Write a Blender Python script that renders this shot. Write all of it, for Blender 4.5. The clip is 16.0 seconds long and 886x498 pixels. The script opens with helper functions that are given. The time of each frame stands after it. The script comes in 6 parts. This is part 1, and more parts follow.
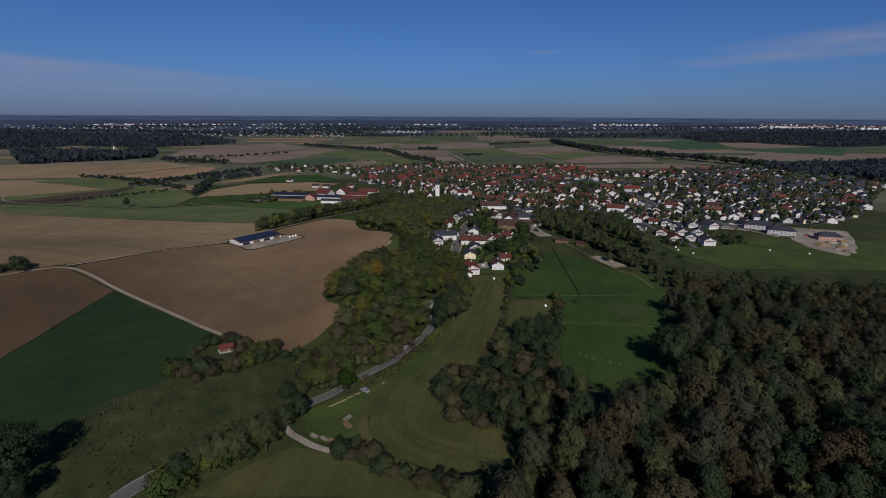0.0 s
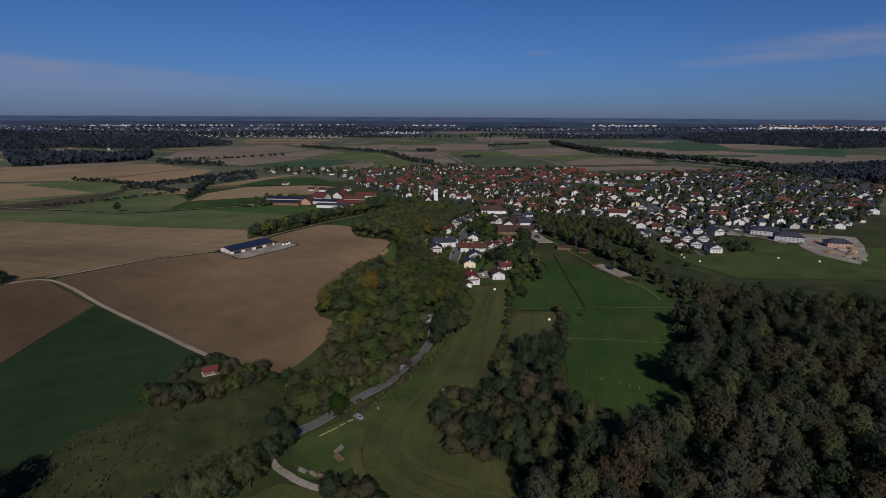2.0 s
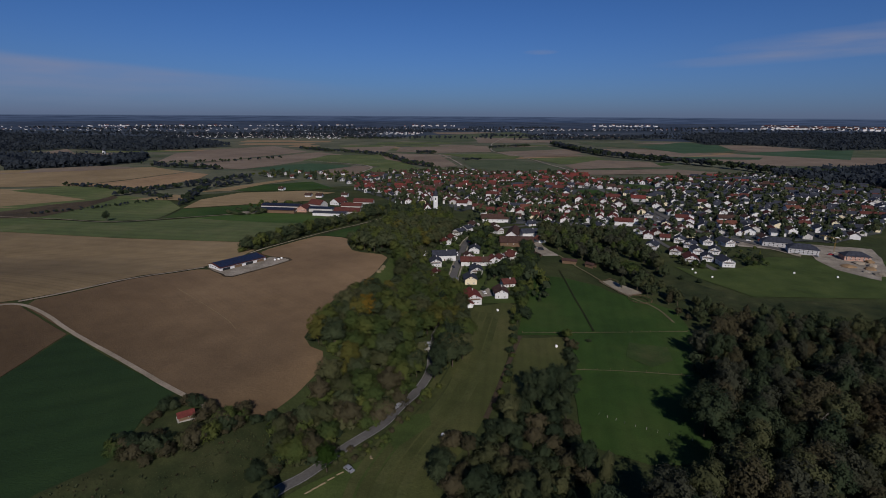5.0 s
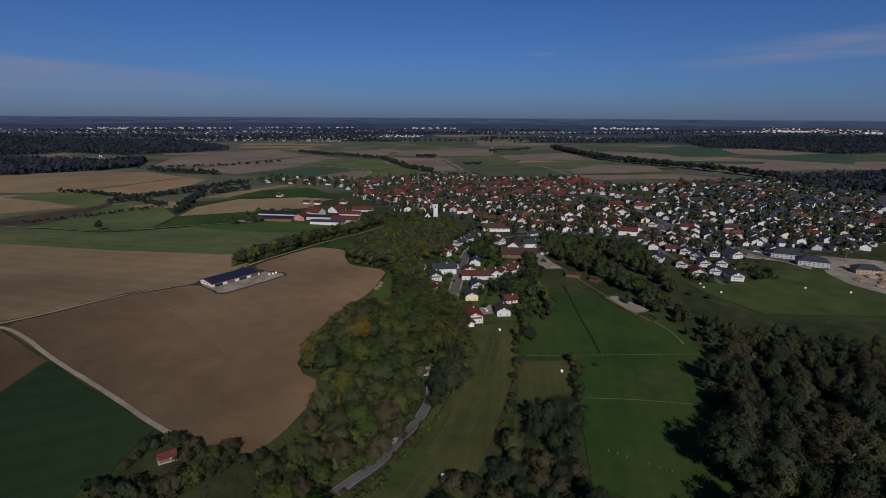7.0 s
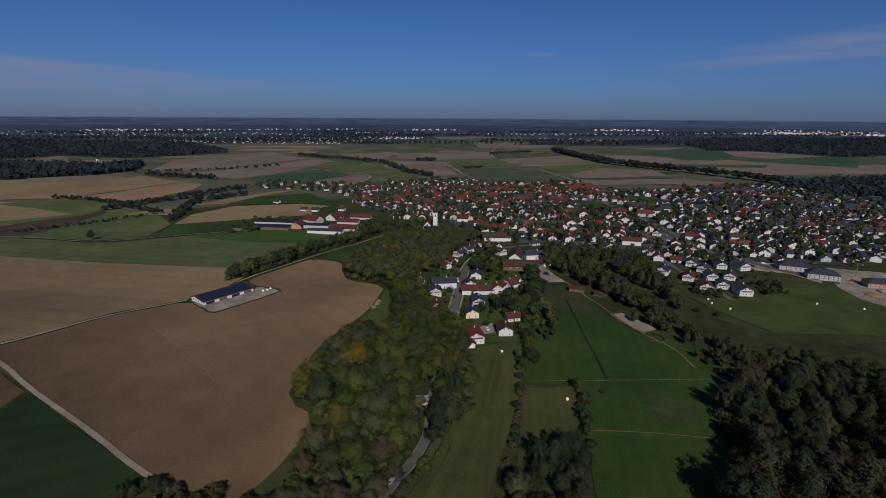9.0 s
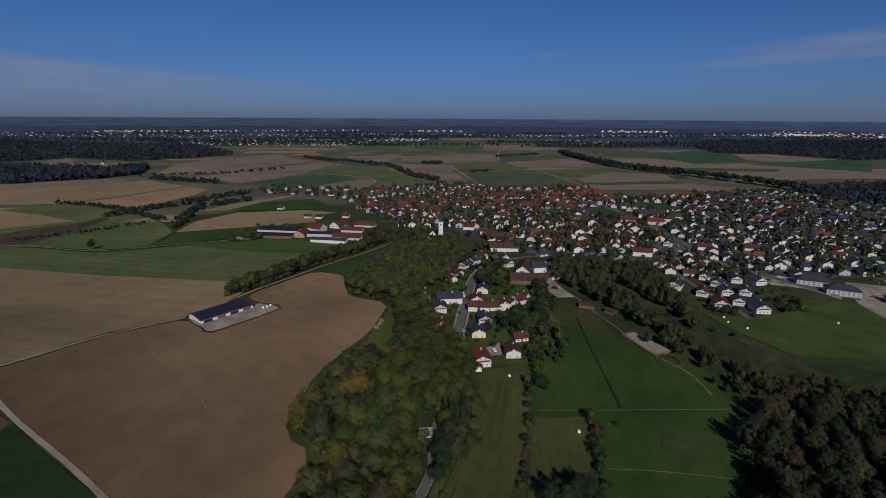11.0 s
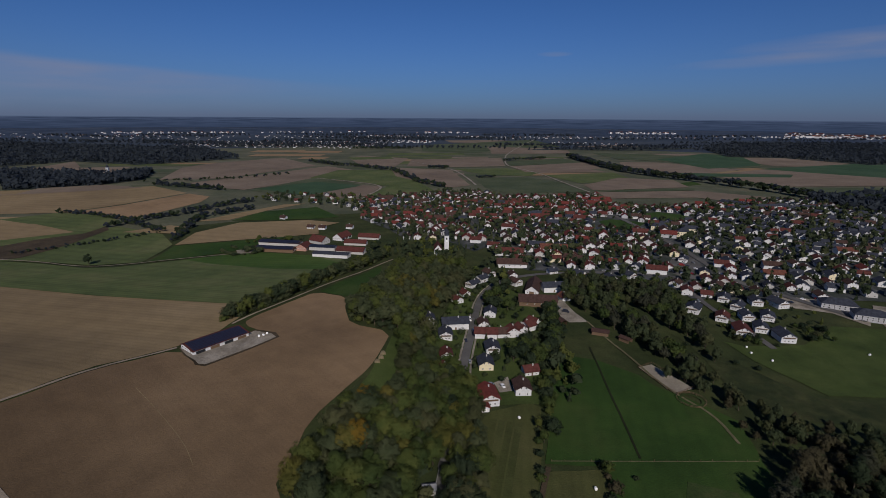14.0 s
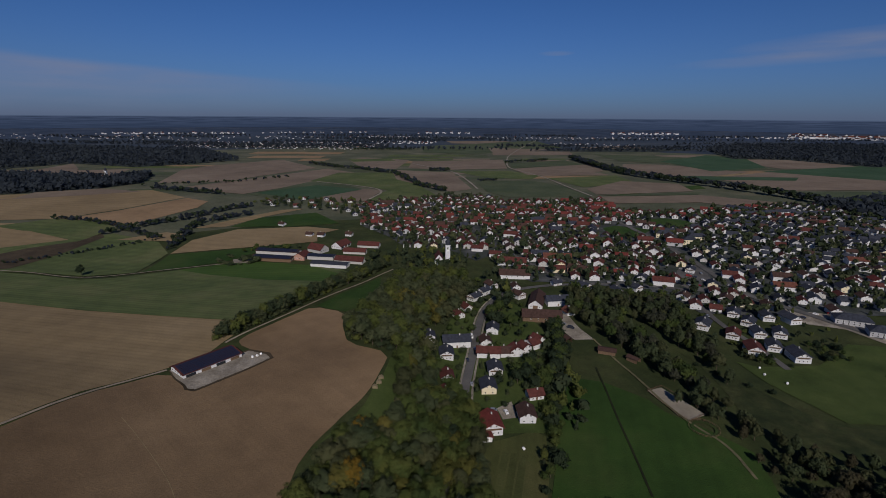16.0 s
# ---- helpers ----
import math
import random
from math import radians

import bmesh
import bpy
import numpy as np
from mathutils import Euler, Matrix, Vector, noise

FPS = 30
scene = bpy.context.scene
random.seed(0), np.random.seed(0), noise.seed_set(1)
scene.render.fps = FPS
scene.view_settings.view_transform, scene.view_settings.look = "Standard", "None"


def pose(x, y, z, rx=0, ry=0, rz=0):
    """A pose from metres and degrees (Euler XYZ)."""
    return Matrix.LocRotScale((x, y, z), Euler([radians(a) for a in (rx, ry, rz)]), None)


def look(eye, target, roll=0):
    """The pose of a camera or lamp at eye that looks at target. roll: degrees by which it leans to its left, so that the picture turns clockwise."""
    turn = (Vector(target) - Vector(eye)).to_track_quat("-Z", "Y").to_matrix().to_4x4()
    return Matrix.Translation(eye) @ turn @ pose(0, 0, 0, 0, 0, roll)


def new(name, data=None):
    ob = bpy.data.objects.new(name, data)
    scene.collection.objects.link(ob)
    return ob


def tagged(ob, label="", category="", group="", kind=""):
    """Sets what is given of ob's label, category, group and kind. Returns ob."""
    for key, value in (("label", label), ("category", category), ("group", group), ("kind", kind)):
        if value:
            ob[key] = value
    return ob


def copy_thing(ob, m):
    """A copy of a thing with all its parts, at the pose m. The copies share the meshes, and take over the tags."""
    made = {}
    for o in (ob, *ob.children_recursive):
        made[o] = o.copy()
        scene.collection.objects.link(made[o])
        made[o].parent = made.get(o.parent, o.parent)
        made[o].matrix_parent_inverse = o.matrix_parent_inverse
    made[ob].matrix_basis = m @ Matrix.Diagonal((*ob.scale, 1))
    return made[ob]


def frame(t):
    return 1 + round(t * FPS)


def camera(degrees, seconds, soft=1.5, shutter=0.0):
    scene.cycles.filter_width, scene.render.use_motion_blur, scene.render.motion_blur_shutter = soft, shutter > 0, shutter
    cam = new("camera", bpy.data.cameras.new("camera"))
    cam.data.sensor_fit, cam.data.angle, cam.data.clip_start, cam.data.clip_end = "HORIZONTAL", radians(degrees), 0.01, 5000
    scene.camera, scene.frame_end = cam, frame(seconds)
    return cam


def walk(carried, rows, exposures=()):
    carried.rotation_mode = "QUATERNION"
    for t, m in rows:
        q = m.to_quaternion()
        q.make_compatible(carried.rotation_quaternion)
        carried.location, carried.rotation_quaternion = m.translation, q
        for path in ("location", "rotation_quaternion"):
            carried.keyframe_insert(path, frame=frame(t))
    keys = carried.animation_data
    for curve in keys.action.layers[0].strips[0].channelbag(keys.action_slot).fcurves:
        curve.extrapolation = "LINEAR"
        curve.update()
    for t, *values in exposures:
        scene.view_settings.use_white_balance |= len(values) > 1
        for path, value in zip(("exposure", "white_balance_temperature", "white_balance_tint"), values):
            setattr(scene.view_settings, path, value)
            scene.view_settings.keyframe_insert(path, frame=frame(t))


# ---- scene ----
cam = camera(84.0, 16.0, soft=0.5)
PATH = [
    (0, 0.00, 0.00, 110.00, 0.00, -15.24, 0.30),
    (0.5, -0.04, 3.75, 110.46, -0.05, -15.22, 0.30),
    (1, -0.07, 7.48, 111.04, -0.10, -15.20, 0.31),
    (1.5, -0.09, 11.20, 111.74, -0.14, -15.18, 0.31),
    (2, -0.10, 14.89, 112.55, -0.17, -15.19, 0.31),
    (2.5, -0.10, 18.57, 113.48, -0.18, -15.21, 0.31),
    (3, -0.09, 22.23, 114.50, -0.19, -15.25, 0.32),
    (3.5, -0.08, 25.89, 115.63, -0.20, -15.29, 0.32),
    (4, -0.06, 29.53, 116.85, -0.20, -15.31, 0.32),
    (6.5, 0.09, 47.66, 124.17, -0.13, -15.13, 0.34),
    (7, 0.12, 51.28, 125.84, -0.15, -15.10, 0.34),
    (7.5, 0.16, 54.91, 127.58, -0.16, -15.07, 0.34),
    (8, 0.20, 58.54, 129.36, -0.16, -15.05, 0.34),
    (8.5, 0.24, 62.18, 131.20, -0.17, -15.04, 0.35),
    (11, 0.38, 80.56, 140.92, 0.54, -15.02, 0.36),
    (11.5, 0.39, 84.28, 142.94, 0.85, -15.05, 0.36),
    (12, 0.40, 88.03, 144.97, 1.07, -15.06, 0.37),
    (12.5, 0.40, 91.79, 147.01, 1.17, -15.07, 0.37),
    (13, 0.40, 95.59, 149.05, 1.21, -15.07, 0.37),
    (13.5, 0.38, 99.41, 151.09, 1.25, -15.06, 0.37),
    (14, 0.36, 103.25, 153.12, 1.29, -15.05, 0.38),
    (14.5, 0.33, 107.13, 155.14, 1.33, -15.04, 0.38),
    (15, 0.28, 111.04, 157.14, 1.36, -15.05, 0.38),
    (15.5, 0.23, 114.99, 159.12, 1.40, -15.08, 0.39),
    (16, 0.16, 118.97, 161.08, 1.44, -15.12, 0.39),
]
walk(cam, [(t, pose(x, y, z, 90 + pitch, 0, yaw) @ pose(0, 0, 0, 0, 0, roll)) for t, x, y, z, yaw, pitch, roll in PATH],
     exposures=[(0, 0.10), (4, 0.02), (8, -0.03), (12, -0.10), (15.5, -0.14), (16, -0.20)])

# ---- world and sun ----
SUN_HIGH, SUN_TURN = 34.0, 172.0  # degrees; the turn is clockwise from +y
world = bpy.data.worlds.new("sky")
scene.world = world
world.use_nodes = True
wn, wl = world.node_tree.nodes, world.node_tree.links
back = wn["Background"]
sky = wn.new("ShaderNodeTexSky")
sky.sky_type = "NISHITA"
sky.sun_disc = False
sky.sun_elevation, sky.sun_rotation = radians(SUN_HIGH), radians(SUN_TURN)
sky.altitude, sky.air_density, sky.dust_density, sky.ozone_density = 800, 0.75, 0.1, 7.0
back.inputs["Strength"].default_value = 0.053


def wmath(op, a, b=None, clamp=False):
    n = wn.new("ShaderNodeMath")
    n.operation, n.use_clamp = op, clamp
    for i, v in enumerate((a, b)):
        if v is None:
            continue
        if isinstance(v, (int, float)):
            n.inputs[i].default_value = v
        else:
            wl.new(v, n.inputs[i])
    return n.outputs[0]


tc = wn.new("ShaderNodeTexCoord")
sep = wn.new("ShaderNodeSeparateXYZ")
wl.new(tc.outputs["Generated"], sep.inputs[0])
vx, vy, vz = sep.outputs


def cloud(bearing, high, wide, tall, slope):
    """A thin streak of cloud: bearing and height in radians."""
    az = wmath("SUBTRACT", wmath("ARCTAN2", vx, vy), bearing)
    el = wmath("SUBTRACT", wmath("SUBTRACT", vz, high), wmath("MULTIPLY", az, slope))
    d = wmath("ADD", wmath("POWER", wmath("ABSOLUTE", wmath("DIVIDE", az, wide)), 2.0),
              wmath("POWER", wmath("ABSOLUTE", wmath("DIVIDE", el, tall)), 2.0))
    return wmath("SUBTRACT", 1.0, d, True)


wmap = wn.new("ShaderNodeMapping")
wl.new(tc.outputs["Generated"], wmap.inputs[0])
wmap.inputs["Scale"].default_value = (5, 5, 38)
wnoise = wn.new("ShaderNodeTexNoise")
wl.new(wmap.outputs[0], wnoise.inputs["Vector"])
wnoise.inputs["Scale"].default_value, wnoise.inputs["Detail"].default_value = 1.6, 9
wisps = wmath("MULTIPLY", wmath("SUBTRACT", wnoise.outputs[0], 0.36, True), 3.0, True)
total = wmath("MULTIPLY", cloud(0.82, 0.112, 0.36, 0.026, 0.015), 1.05)
for row, much in (((0.185, 0.113, 0.035, 0.005, 0.0), 0.6), ((0.55, 0.091, 0.18, 0.011, 0.03), 0.45), ((0.80, 0.136, 0.14, 0.010, 0.04), 0.35),
                  ((1.6, 0.2, 0.6, 0.08, 0.0), 0.5), ((-1.9, 0.25, 0.6, 0.08, 0.0), 0.5)):
    total = wmath("ADD", total, wmath("MULTIPLY", cloud(*row), much), True)
total = wmath("MULTIPLY", total, wmath("ADD", wmath("MULTIPLY", wisps, 0.6), 0.35))


def wstep(v, low, high):
    """0 below low, 1 above high, smooth between."""
    n = wn.new("ShaderNodeMapRange")
    n.interpolation_type = "SMOOTHSTEP"
    n.inputs["From Min"].default_value, n.inputs["From Max"].default_value = low, high
    wl.new(v, n.inputs["Value"])
    return n.outputs["Result"]


azimuth = wmath("ARCTAN2", vx, vy)
rim = wmath("ADD", wmath("ADD", vz, wmath("MULTIPLY", wmath("ADD", azimuth, 0.70), 0.06)), wmath("MULTIPLY", wnoise.outputs[0], 0.012))
bank = wmath("MULTIPLY", wmath("SUBTRACT", 1.0, wstep(rim, 0.083, 0.097)), wmath("SUBTRACT", 1.0, wstep(azimuth, -0.66, -0.06)))  # a bank of thin cloud with a sharp upper edge
bank = wmath("MULTIPLY", bank, wmath("ADD", wmath("MULTIPLY", wisps, 0.32), 0.42))
bank = wmath("MULTIPLY", bank, wstep(vz, -0.03, 0.08))
total = wmath("ADD", total, bank, True)
haze = wmath("POWER", wmath("SUBTRACT", 1.0, wmath("ABSOLUTE", vz), True), 11.0)  # the haze layer near the horizon
wmix = wn.new("ShaderNodeMix")
wmix.data_type = "RGBA"
wl.new(wmath("MULTIPLY", haze, 0.92), wmix.inputs[0])
deep = wn.new("ShaderNodeMix")
deep.data_type, deep.blend_type = "RGBA", "MULTIPLY"
deep.inputs[0].default_value = 1.0
wl.new(sky.outputs[0], deep.inputs[6])
deep.inputs[7].default_value = (0.50, 0.79, 1.11, 1)
wl.new(deep.outputs[2], wmix.inputs[6])
wmix.inputs[7].default_value = (1.72, 2.20, 3.72, 1)
wmix2 = wn.new("ShaderNodeMix")
wmix2.data_type = "RGBA"
wl.new(total, wmix2.inputs[0])
wl.new(wmix.outputs[2], wmix2.inputs[6])
wmix2.inputs[7].default_value = (3.5, 4.1, 6.3, 1)
# the plain beyond the last ground, painted into the sky with its blue haze
fmap = wn.new("ShaderNodeMapping")
wl.new(tc.outputs["Generated"], fmap.inputs[0])
fmap.inputs["Scale"].default_value = (22, 22, 700)
fnoise = wn.new("ShaderNodeTexNoise")
wl.new(fmap.outputs[0], fnoise.inputs["Vector"])
fnoise.inputs["Scale"].default_value, fnoise.inputs["Detail"].default_value = 1.0, 5
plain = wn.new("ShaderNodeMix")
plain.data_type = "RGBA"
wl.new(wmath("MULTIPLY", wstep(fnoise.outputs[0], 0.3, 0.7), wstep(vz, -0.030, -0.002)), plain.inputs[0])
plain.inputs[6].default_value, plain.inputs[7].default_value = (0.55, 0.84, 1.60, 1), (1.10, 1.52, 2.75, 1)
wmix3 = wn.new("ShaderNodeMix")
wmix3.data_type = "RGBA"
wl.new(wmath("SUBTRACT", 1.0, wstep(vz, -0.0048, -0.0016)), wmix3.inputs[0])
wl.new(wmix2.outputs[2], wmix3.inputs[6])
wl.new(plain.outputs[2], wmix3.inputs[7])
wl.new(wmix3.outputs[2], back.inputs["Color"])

sun = new("sun", bpy.data.lights.new("sun", "SUN"))
sun.data.energy, sun.data.angle, sun.data.color = 3.4, radians(0.53), (1.0, 0.92, 0.865)
sun.matrix_world = look((0, 0, 300), Vector((0, 0, 300)) - Vector((math.sin(radians(SUN_TURN)) * math.cos(radians(SUN_HIGH)),
                        math.cos(radians(SUN_TURN)) * math.cos(radians(SUN_HIGH)), math.sin(radians(SUN_HIGH)))))

# ---- materials ----
MATS = {}


def base(name, rough=0.8, spec=0.3, metal=0.0):
    m = bpy.data.materials.new(name)
    m.use_nodes = True
    MATS[name] = m
    n = m.node_tree.nodes["Principled BSDF"]
    n.inputs["Roughness"].default_value, n.inputs["Metallic"].default_value = rough, metal
    n.inputs["Specular IOR Level"].default_value = spec
    return m, m.node_tree.nodes, m.node_tree.links, n


def noise_node(nodes, links, vec, scale, detail=4.0, rough=0.55):
    n = nodes.new("ShaderNodeTexNoise")
    links.new(vec, n.inputs["Vector"])
    n.inputs["Scale"].default_value, n.inputs["Detail"].default_value, n.inputs["Roughness"].default_value = scale, detail, rough
    return n.outputs[0]


def ramp_node(nodes, links, fac, stops):
    n = nodes.new("ShaderNodeValToRGB")
    links.new(fac, n.inputs[0])
    while len(n.color_ramp.elements) < len(stops):
        n.color_ramp.elements.new(0.5)
    for e, (at, c) in zip(n.color_ramp.elements, stops):
        e.position, e.color = at, (*c, 1)
    return n.outputs[0]


def mix_node(nodes, links, fac, a, b, blend="MIX"):
    n = nodes.new("ShaderNodeMix")
    n.data_type, n.blend_type = "RGBA", blend
    for i, v in ((0, fac), (6, a), (7, b)):
        if isinstance(v, (int, float)):
            n.inputs[i].default_value = v
        elif isinstance(v, tuple):
            n.inputs[i].default_value = (*v, 1)
        else:
            links.new(v, n.inputs[i])
    return n.outputs[2]


def bump_node(nodes, links, shader, height, strength, distance):
    n = nodes.new("ShaderNodeBump")
    n.inputs["Strength"].default_value, n.inputs["Distance"].default_value = strength, distance
    links.new(height, n.inputs["Height"])
    links.new(n.outputs[0], shader.inputs["Normal"])


def land(name, dark, mid, light, rows=None, big=0.012, fine=0.35, rough=0.95, fleck=0.5, dimming=0.0):
    """Ground cover in world metres: patches, fine grain, and working rows (angle, metres apart, how strong). The last
    argument paints a light fall-off into the colour, darker to the south-west.
    """
    m, nodes, links, sh = base(name, rough, 0.12)
    geo = nodes.new("ShaderNodeNewGeometry").outputs["Position"]
    patches = noise_node(nodes, links, geo, big, 5, 0.6)
    col = ramp_node(nodes, links, patches, ((0.30, dark), (0.5, mid), (0.72, light)))
    mid_n = noise_node(nodes, links, geo, fine * 0.22, 6, 0.65)
    col = mix_node(nodes, links, fleck, col, ramp_node(nodes, links, mid_n, ((0.28, (0.35, 0.35, 0.35)), (0.5, (0.5, 0.5, 0.5)), (0.75, (0.66, 0.65, 0.62)))), "OVERLAY")
    grain = noise_node(nodes, links, geo, fine * 3.0, 5, 0.7)
    col = mix_node(nodes, links, fleck * 0.8, col, ramp_node(nodes, links, grain, ((0.3, (0.3, 0.3, 0.3)), (0.7, (0.7, 0.7, 0.7)))), "OVERLAY")
    if rows:
        for angle, apart, strong in rows:
            mp = nodes.new("ShaderNodeMapping")
            links.new(geo, mp.inputs[0])
            mp.inputs["Rotation"].default_value = (0, 0, radians(angle))
            w = nodes.new("ShaderNodeTexWave")
            links.new(mp.outputs[0], w.inputs["Vector"])
            w.inputs["Scale"].default_value = 0.314 / apart
            w.inputs["Distortion"].default_value, w.inputs["Detail"].default_value = 1.2, 3
            w.inputs["Detail Scale"].default_value = 0.15
            thin = ramp_node(nodes, links, w.outputs[1], ((0.0, (0.38, 0.38, 0.38)), (0.35, (0.5, 0.5, 0.5)), (1.0, (0.56, 0.56, 0.55))))
            gap = noise_node(nodes, links, geo, 0.02, 3)
            f = nodes.new("ShaderNodeMath")
            f.operation = "MULTIPLY"
            links.new(gap, f.inputs[0])
            f.inputs[1].default_value = strong * 2
            col = mix_node(nodes, links, f.outputs[0], col, thin, "OVERLAY")
    # Light fall-off put into the colour: it darkens towards the south-west.
    if dimming:
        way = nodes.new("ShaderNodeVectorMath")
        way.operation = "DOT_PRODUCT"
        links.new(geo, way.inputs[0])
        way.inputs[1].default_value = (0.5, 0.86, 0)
        ramp_at = nodes.new("ShaderNodeMath")
        ramp_at.operation = "MULTIPLY_ADD"
        links.new(patches, ramp_at.inputs[0])
        ramp_at.inputs[1].default_value = 120
        links.new(way.outputs["Value"], ramp_at.inputs[2])
        # brightness factor of that painted fall-off, full to the north-east
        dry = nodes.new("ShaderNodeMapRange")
        links.new(ramp_at.outputs[0], dry.inputs["Value"])
        for key, v in (("From Min", 160), ("From Max", 420), ("To Min", 0.5 - dimming), ("To Max", 0.5)):
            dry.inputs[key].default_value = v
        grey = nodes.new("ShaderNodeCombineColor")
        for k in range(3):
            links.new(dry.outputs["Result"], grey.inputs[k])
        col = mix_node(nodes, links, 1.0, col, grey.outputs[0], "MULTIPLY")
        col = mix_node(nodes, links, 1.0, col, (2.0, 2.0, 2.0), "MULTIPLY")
    links.new(col, sh.inputs["Base Color"])
    bump_node(nodes, links, sh, grain, 0.7, 0.35)
    return m


land("grass_ground", (0.023, 0.033, 0.012), (0.035, 0.045, 0.016), (0.054, 0.058, 0.023), big=0.02, fleck=0.9)
land("open_country", (0.058, 0.068, 0.042), (0.086, 0.092, 0.058), (0.138, 0.128, 0.088), big=0.008, fine=0.06, fleck=0.6)
# Haze is painted into the next two base colours, which turn the distance blue.
land("hazed_plain", (0.026, 0.037, 0.054), (0.038, 0.051, 0.070), (0.066, 0.076, 0.086), big=0.0035, fine=0.02, fleck=0.5)
land("hazed_rim", (0.024, 0.036, 0.062), (0.036, 0.051, 0.080), (0.062, 0.078, 0.106), big=0.006, fine=0.03, fleck=0.9)
land("soil", (0.190, 0.128, 0.073), (0.234, 0.158, 0.090), (0.275, 0.189, 0.109), rows=((-47, 3.0, 0.08), (-47, 16, 0.12)), big=0.011, fleck=0.38, dimming=0.33)
land("stubble", (0.170, 0.125, 0.070), (0.215, 0.159, 0.088), (0.255, 0.191, 0.109), rows=((-80, 4.5, 0.30), (-80, 18, 0.25)), big=0.008, fleck=0.4, dimming=0.13)
# Soil of the far fields, greyed: the haze is painted into its colour.
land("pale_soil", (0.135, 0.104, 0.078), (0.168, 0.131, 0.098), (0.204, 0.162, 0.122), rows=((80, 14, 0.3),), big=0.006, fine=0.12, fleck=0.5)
land("crop", (0.012, 0.026, 0.010), (0.016, 0.034, 0.012), (0.024, 0.044, 0.015), rows=((62, 12, 0.3),), big=0.012, fleck=0.3)
land("grassA", (0.058, 0.078, 0.030), (0.080, 0.102, 0.038), (0.120, 0.126, 0.056), rows=((-80, 5, 0.45), (-80, 17, 0.35)), big=0.012)
land("grassB", (0.034, 0.066, 0.014), (0.046, 0.084, 0.018), (0.064, 0.098, 0.024), rows=((80, 9, 0.3),), big=0.014, fleck=0.4)
land("grassC", (0.019, 0.042, 0.009), (0.028, 0.057, 0.012), (0.046, 0.068, 0.018), rows=((12, 8, 0.2),), big=0.016, fleck=0.5)
# Grass of the far fields, its green dulled to put haze into the colour.
land("grassD", (0.046, 0.062, 0.032), (0.064, 0.080, 0.043), (0.090, 0.100, 0.058), rows=((80, 9, 0.25),), big=0.010, fleck=0.4)
# A greener far field, muted too, with haze mixed into its base colour.
land("far_grass", (0.030, 0.060, 0.030), (0.040, 0.075, 0.038), (0.054, 0.088, 0.050), rows=((80, 12, 0.25),), big=0.008, fine=0.12, fleck=0.4)
land("mown_light", (0.041, 0.049, 0.016), (0.059, 0.066, 0.023), (0.084, 0.083, 0.032), big=0.05, fleck=0.6)
land("mown_dark", (0.036, 0.044, 0.014), (0.053, 0.060, 0.020), (0.075, 0.075, 0.028), big=0.05, fleck=0.6)
# Floor of the far forests, lightened and blued as haze in the colour.
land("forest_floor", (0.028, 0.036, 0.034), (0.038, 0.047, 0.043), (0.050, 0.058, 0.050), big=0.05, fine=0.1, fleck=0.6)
land("meadow", (0.039, 0.047, 0.015), (0.056, 0.063, 0.021), (0.080, 0.079, 0.030), rows=((8, 4.5, 0.22), (8, 13, 0.2)), big=0.018, fleck=0.5)
land("lawn", (0.034, 0.052, 0.014), (0.046, 0.066, 0.018), (0.062, 0.082, 0.024), big=0.05, fleck=0.6)
land("rough_slope", (0.019, 0.028, 0.011), (0.031, 0.039, 0.015), (0.052, 0.056, 0.023), big=0.07, fine=0.6, fleck=1.0)
land("rough", (0.038, 0.029, 0.018), (0.056, 0.043, 0.027), (0.078, 0.058, 0.037), big=0.03, fleck=0.8)
land("ditch", (0.012, 0.016, 0.007), (0.018, 0.022, 0.009), (0.026, 0.030, 0.012), big=0.1)
land("dry_grass", (0.09, 0.085, 0.045), (0.12, 0.11, 0.06), (0.16, 0.14, 0.08), big=0.2, fleck=0.8)
land("worn", (0.026, 0.048, 0.013), (0.036, 0.056, 0.017), (0.058, 0.064, 0.025), big=0.08, fleck=0.6)
land("road_paint", (0.20, 0.20, 0.19), (0.28, 0.28, 0.27), (0.36, 0.36, 0.35), big=0.4, fleck=0.7)
land("gravel", (0.18, 0.15, 0.11), (0.245, 0.205, 0.155), (0.30, 0.255, 0.20), big=0.05, fleck=0.5)
land("pale", (0.16, 0.138, 0.108), (0.235, 0.208, 0.168), (0.33, 0.298, 0.25), big=0.09, fleck=0.9)
land("sand", (0.20, 0.175, 0.135), (0.26, 0.23, 0.18), (0.32, 0.285, 0.23), big=0.06, fleck=0.4)
land("asphalt", (0.072, 0.070, 0.067), (0.098, 0.094, 0.090), (0.13, 0.126, 0.12), big=0.05, fleck=0.4)
land("village_ground", (0.030, 0.038, 0.028), (0.050, 0.056, 0.053), (0.105, 0.108, 0.112), big=0.045, fleck=0.6)


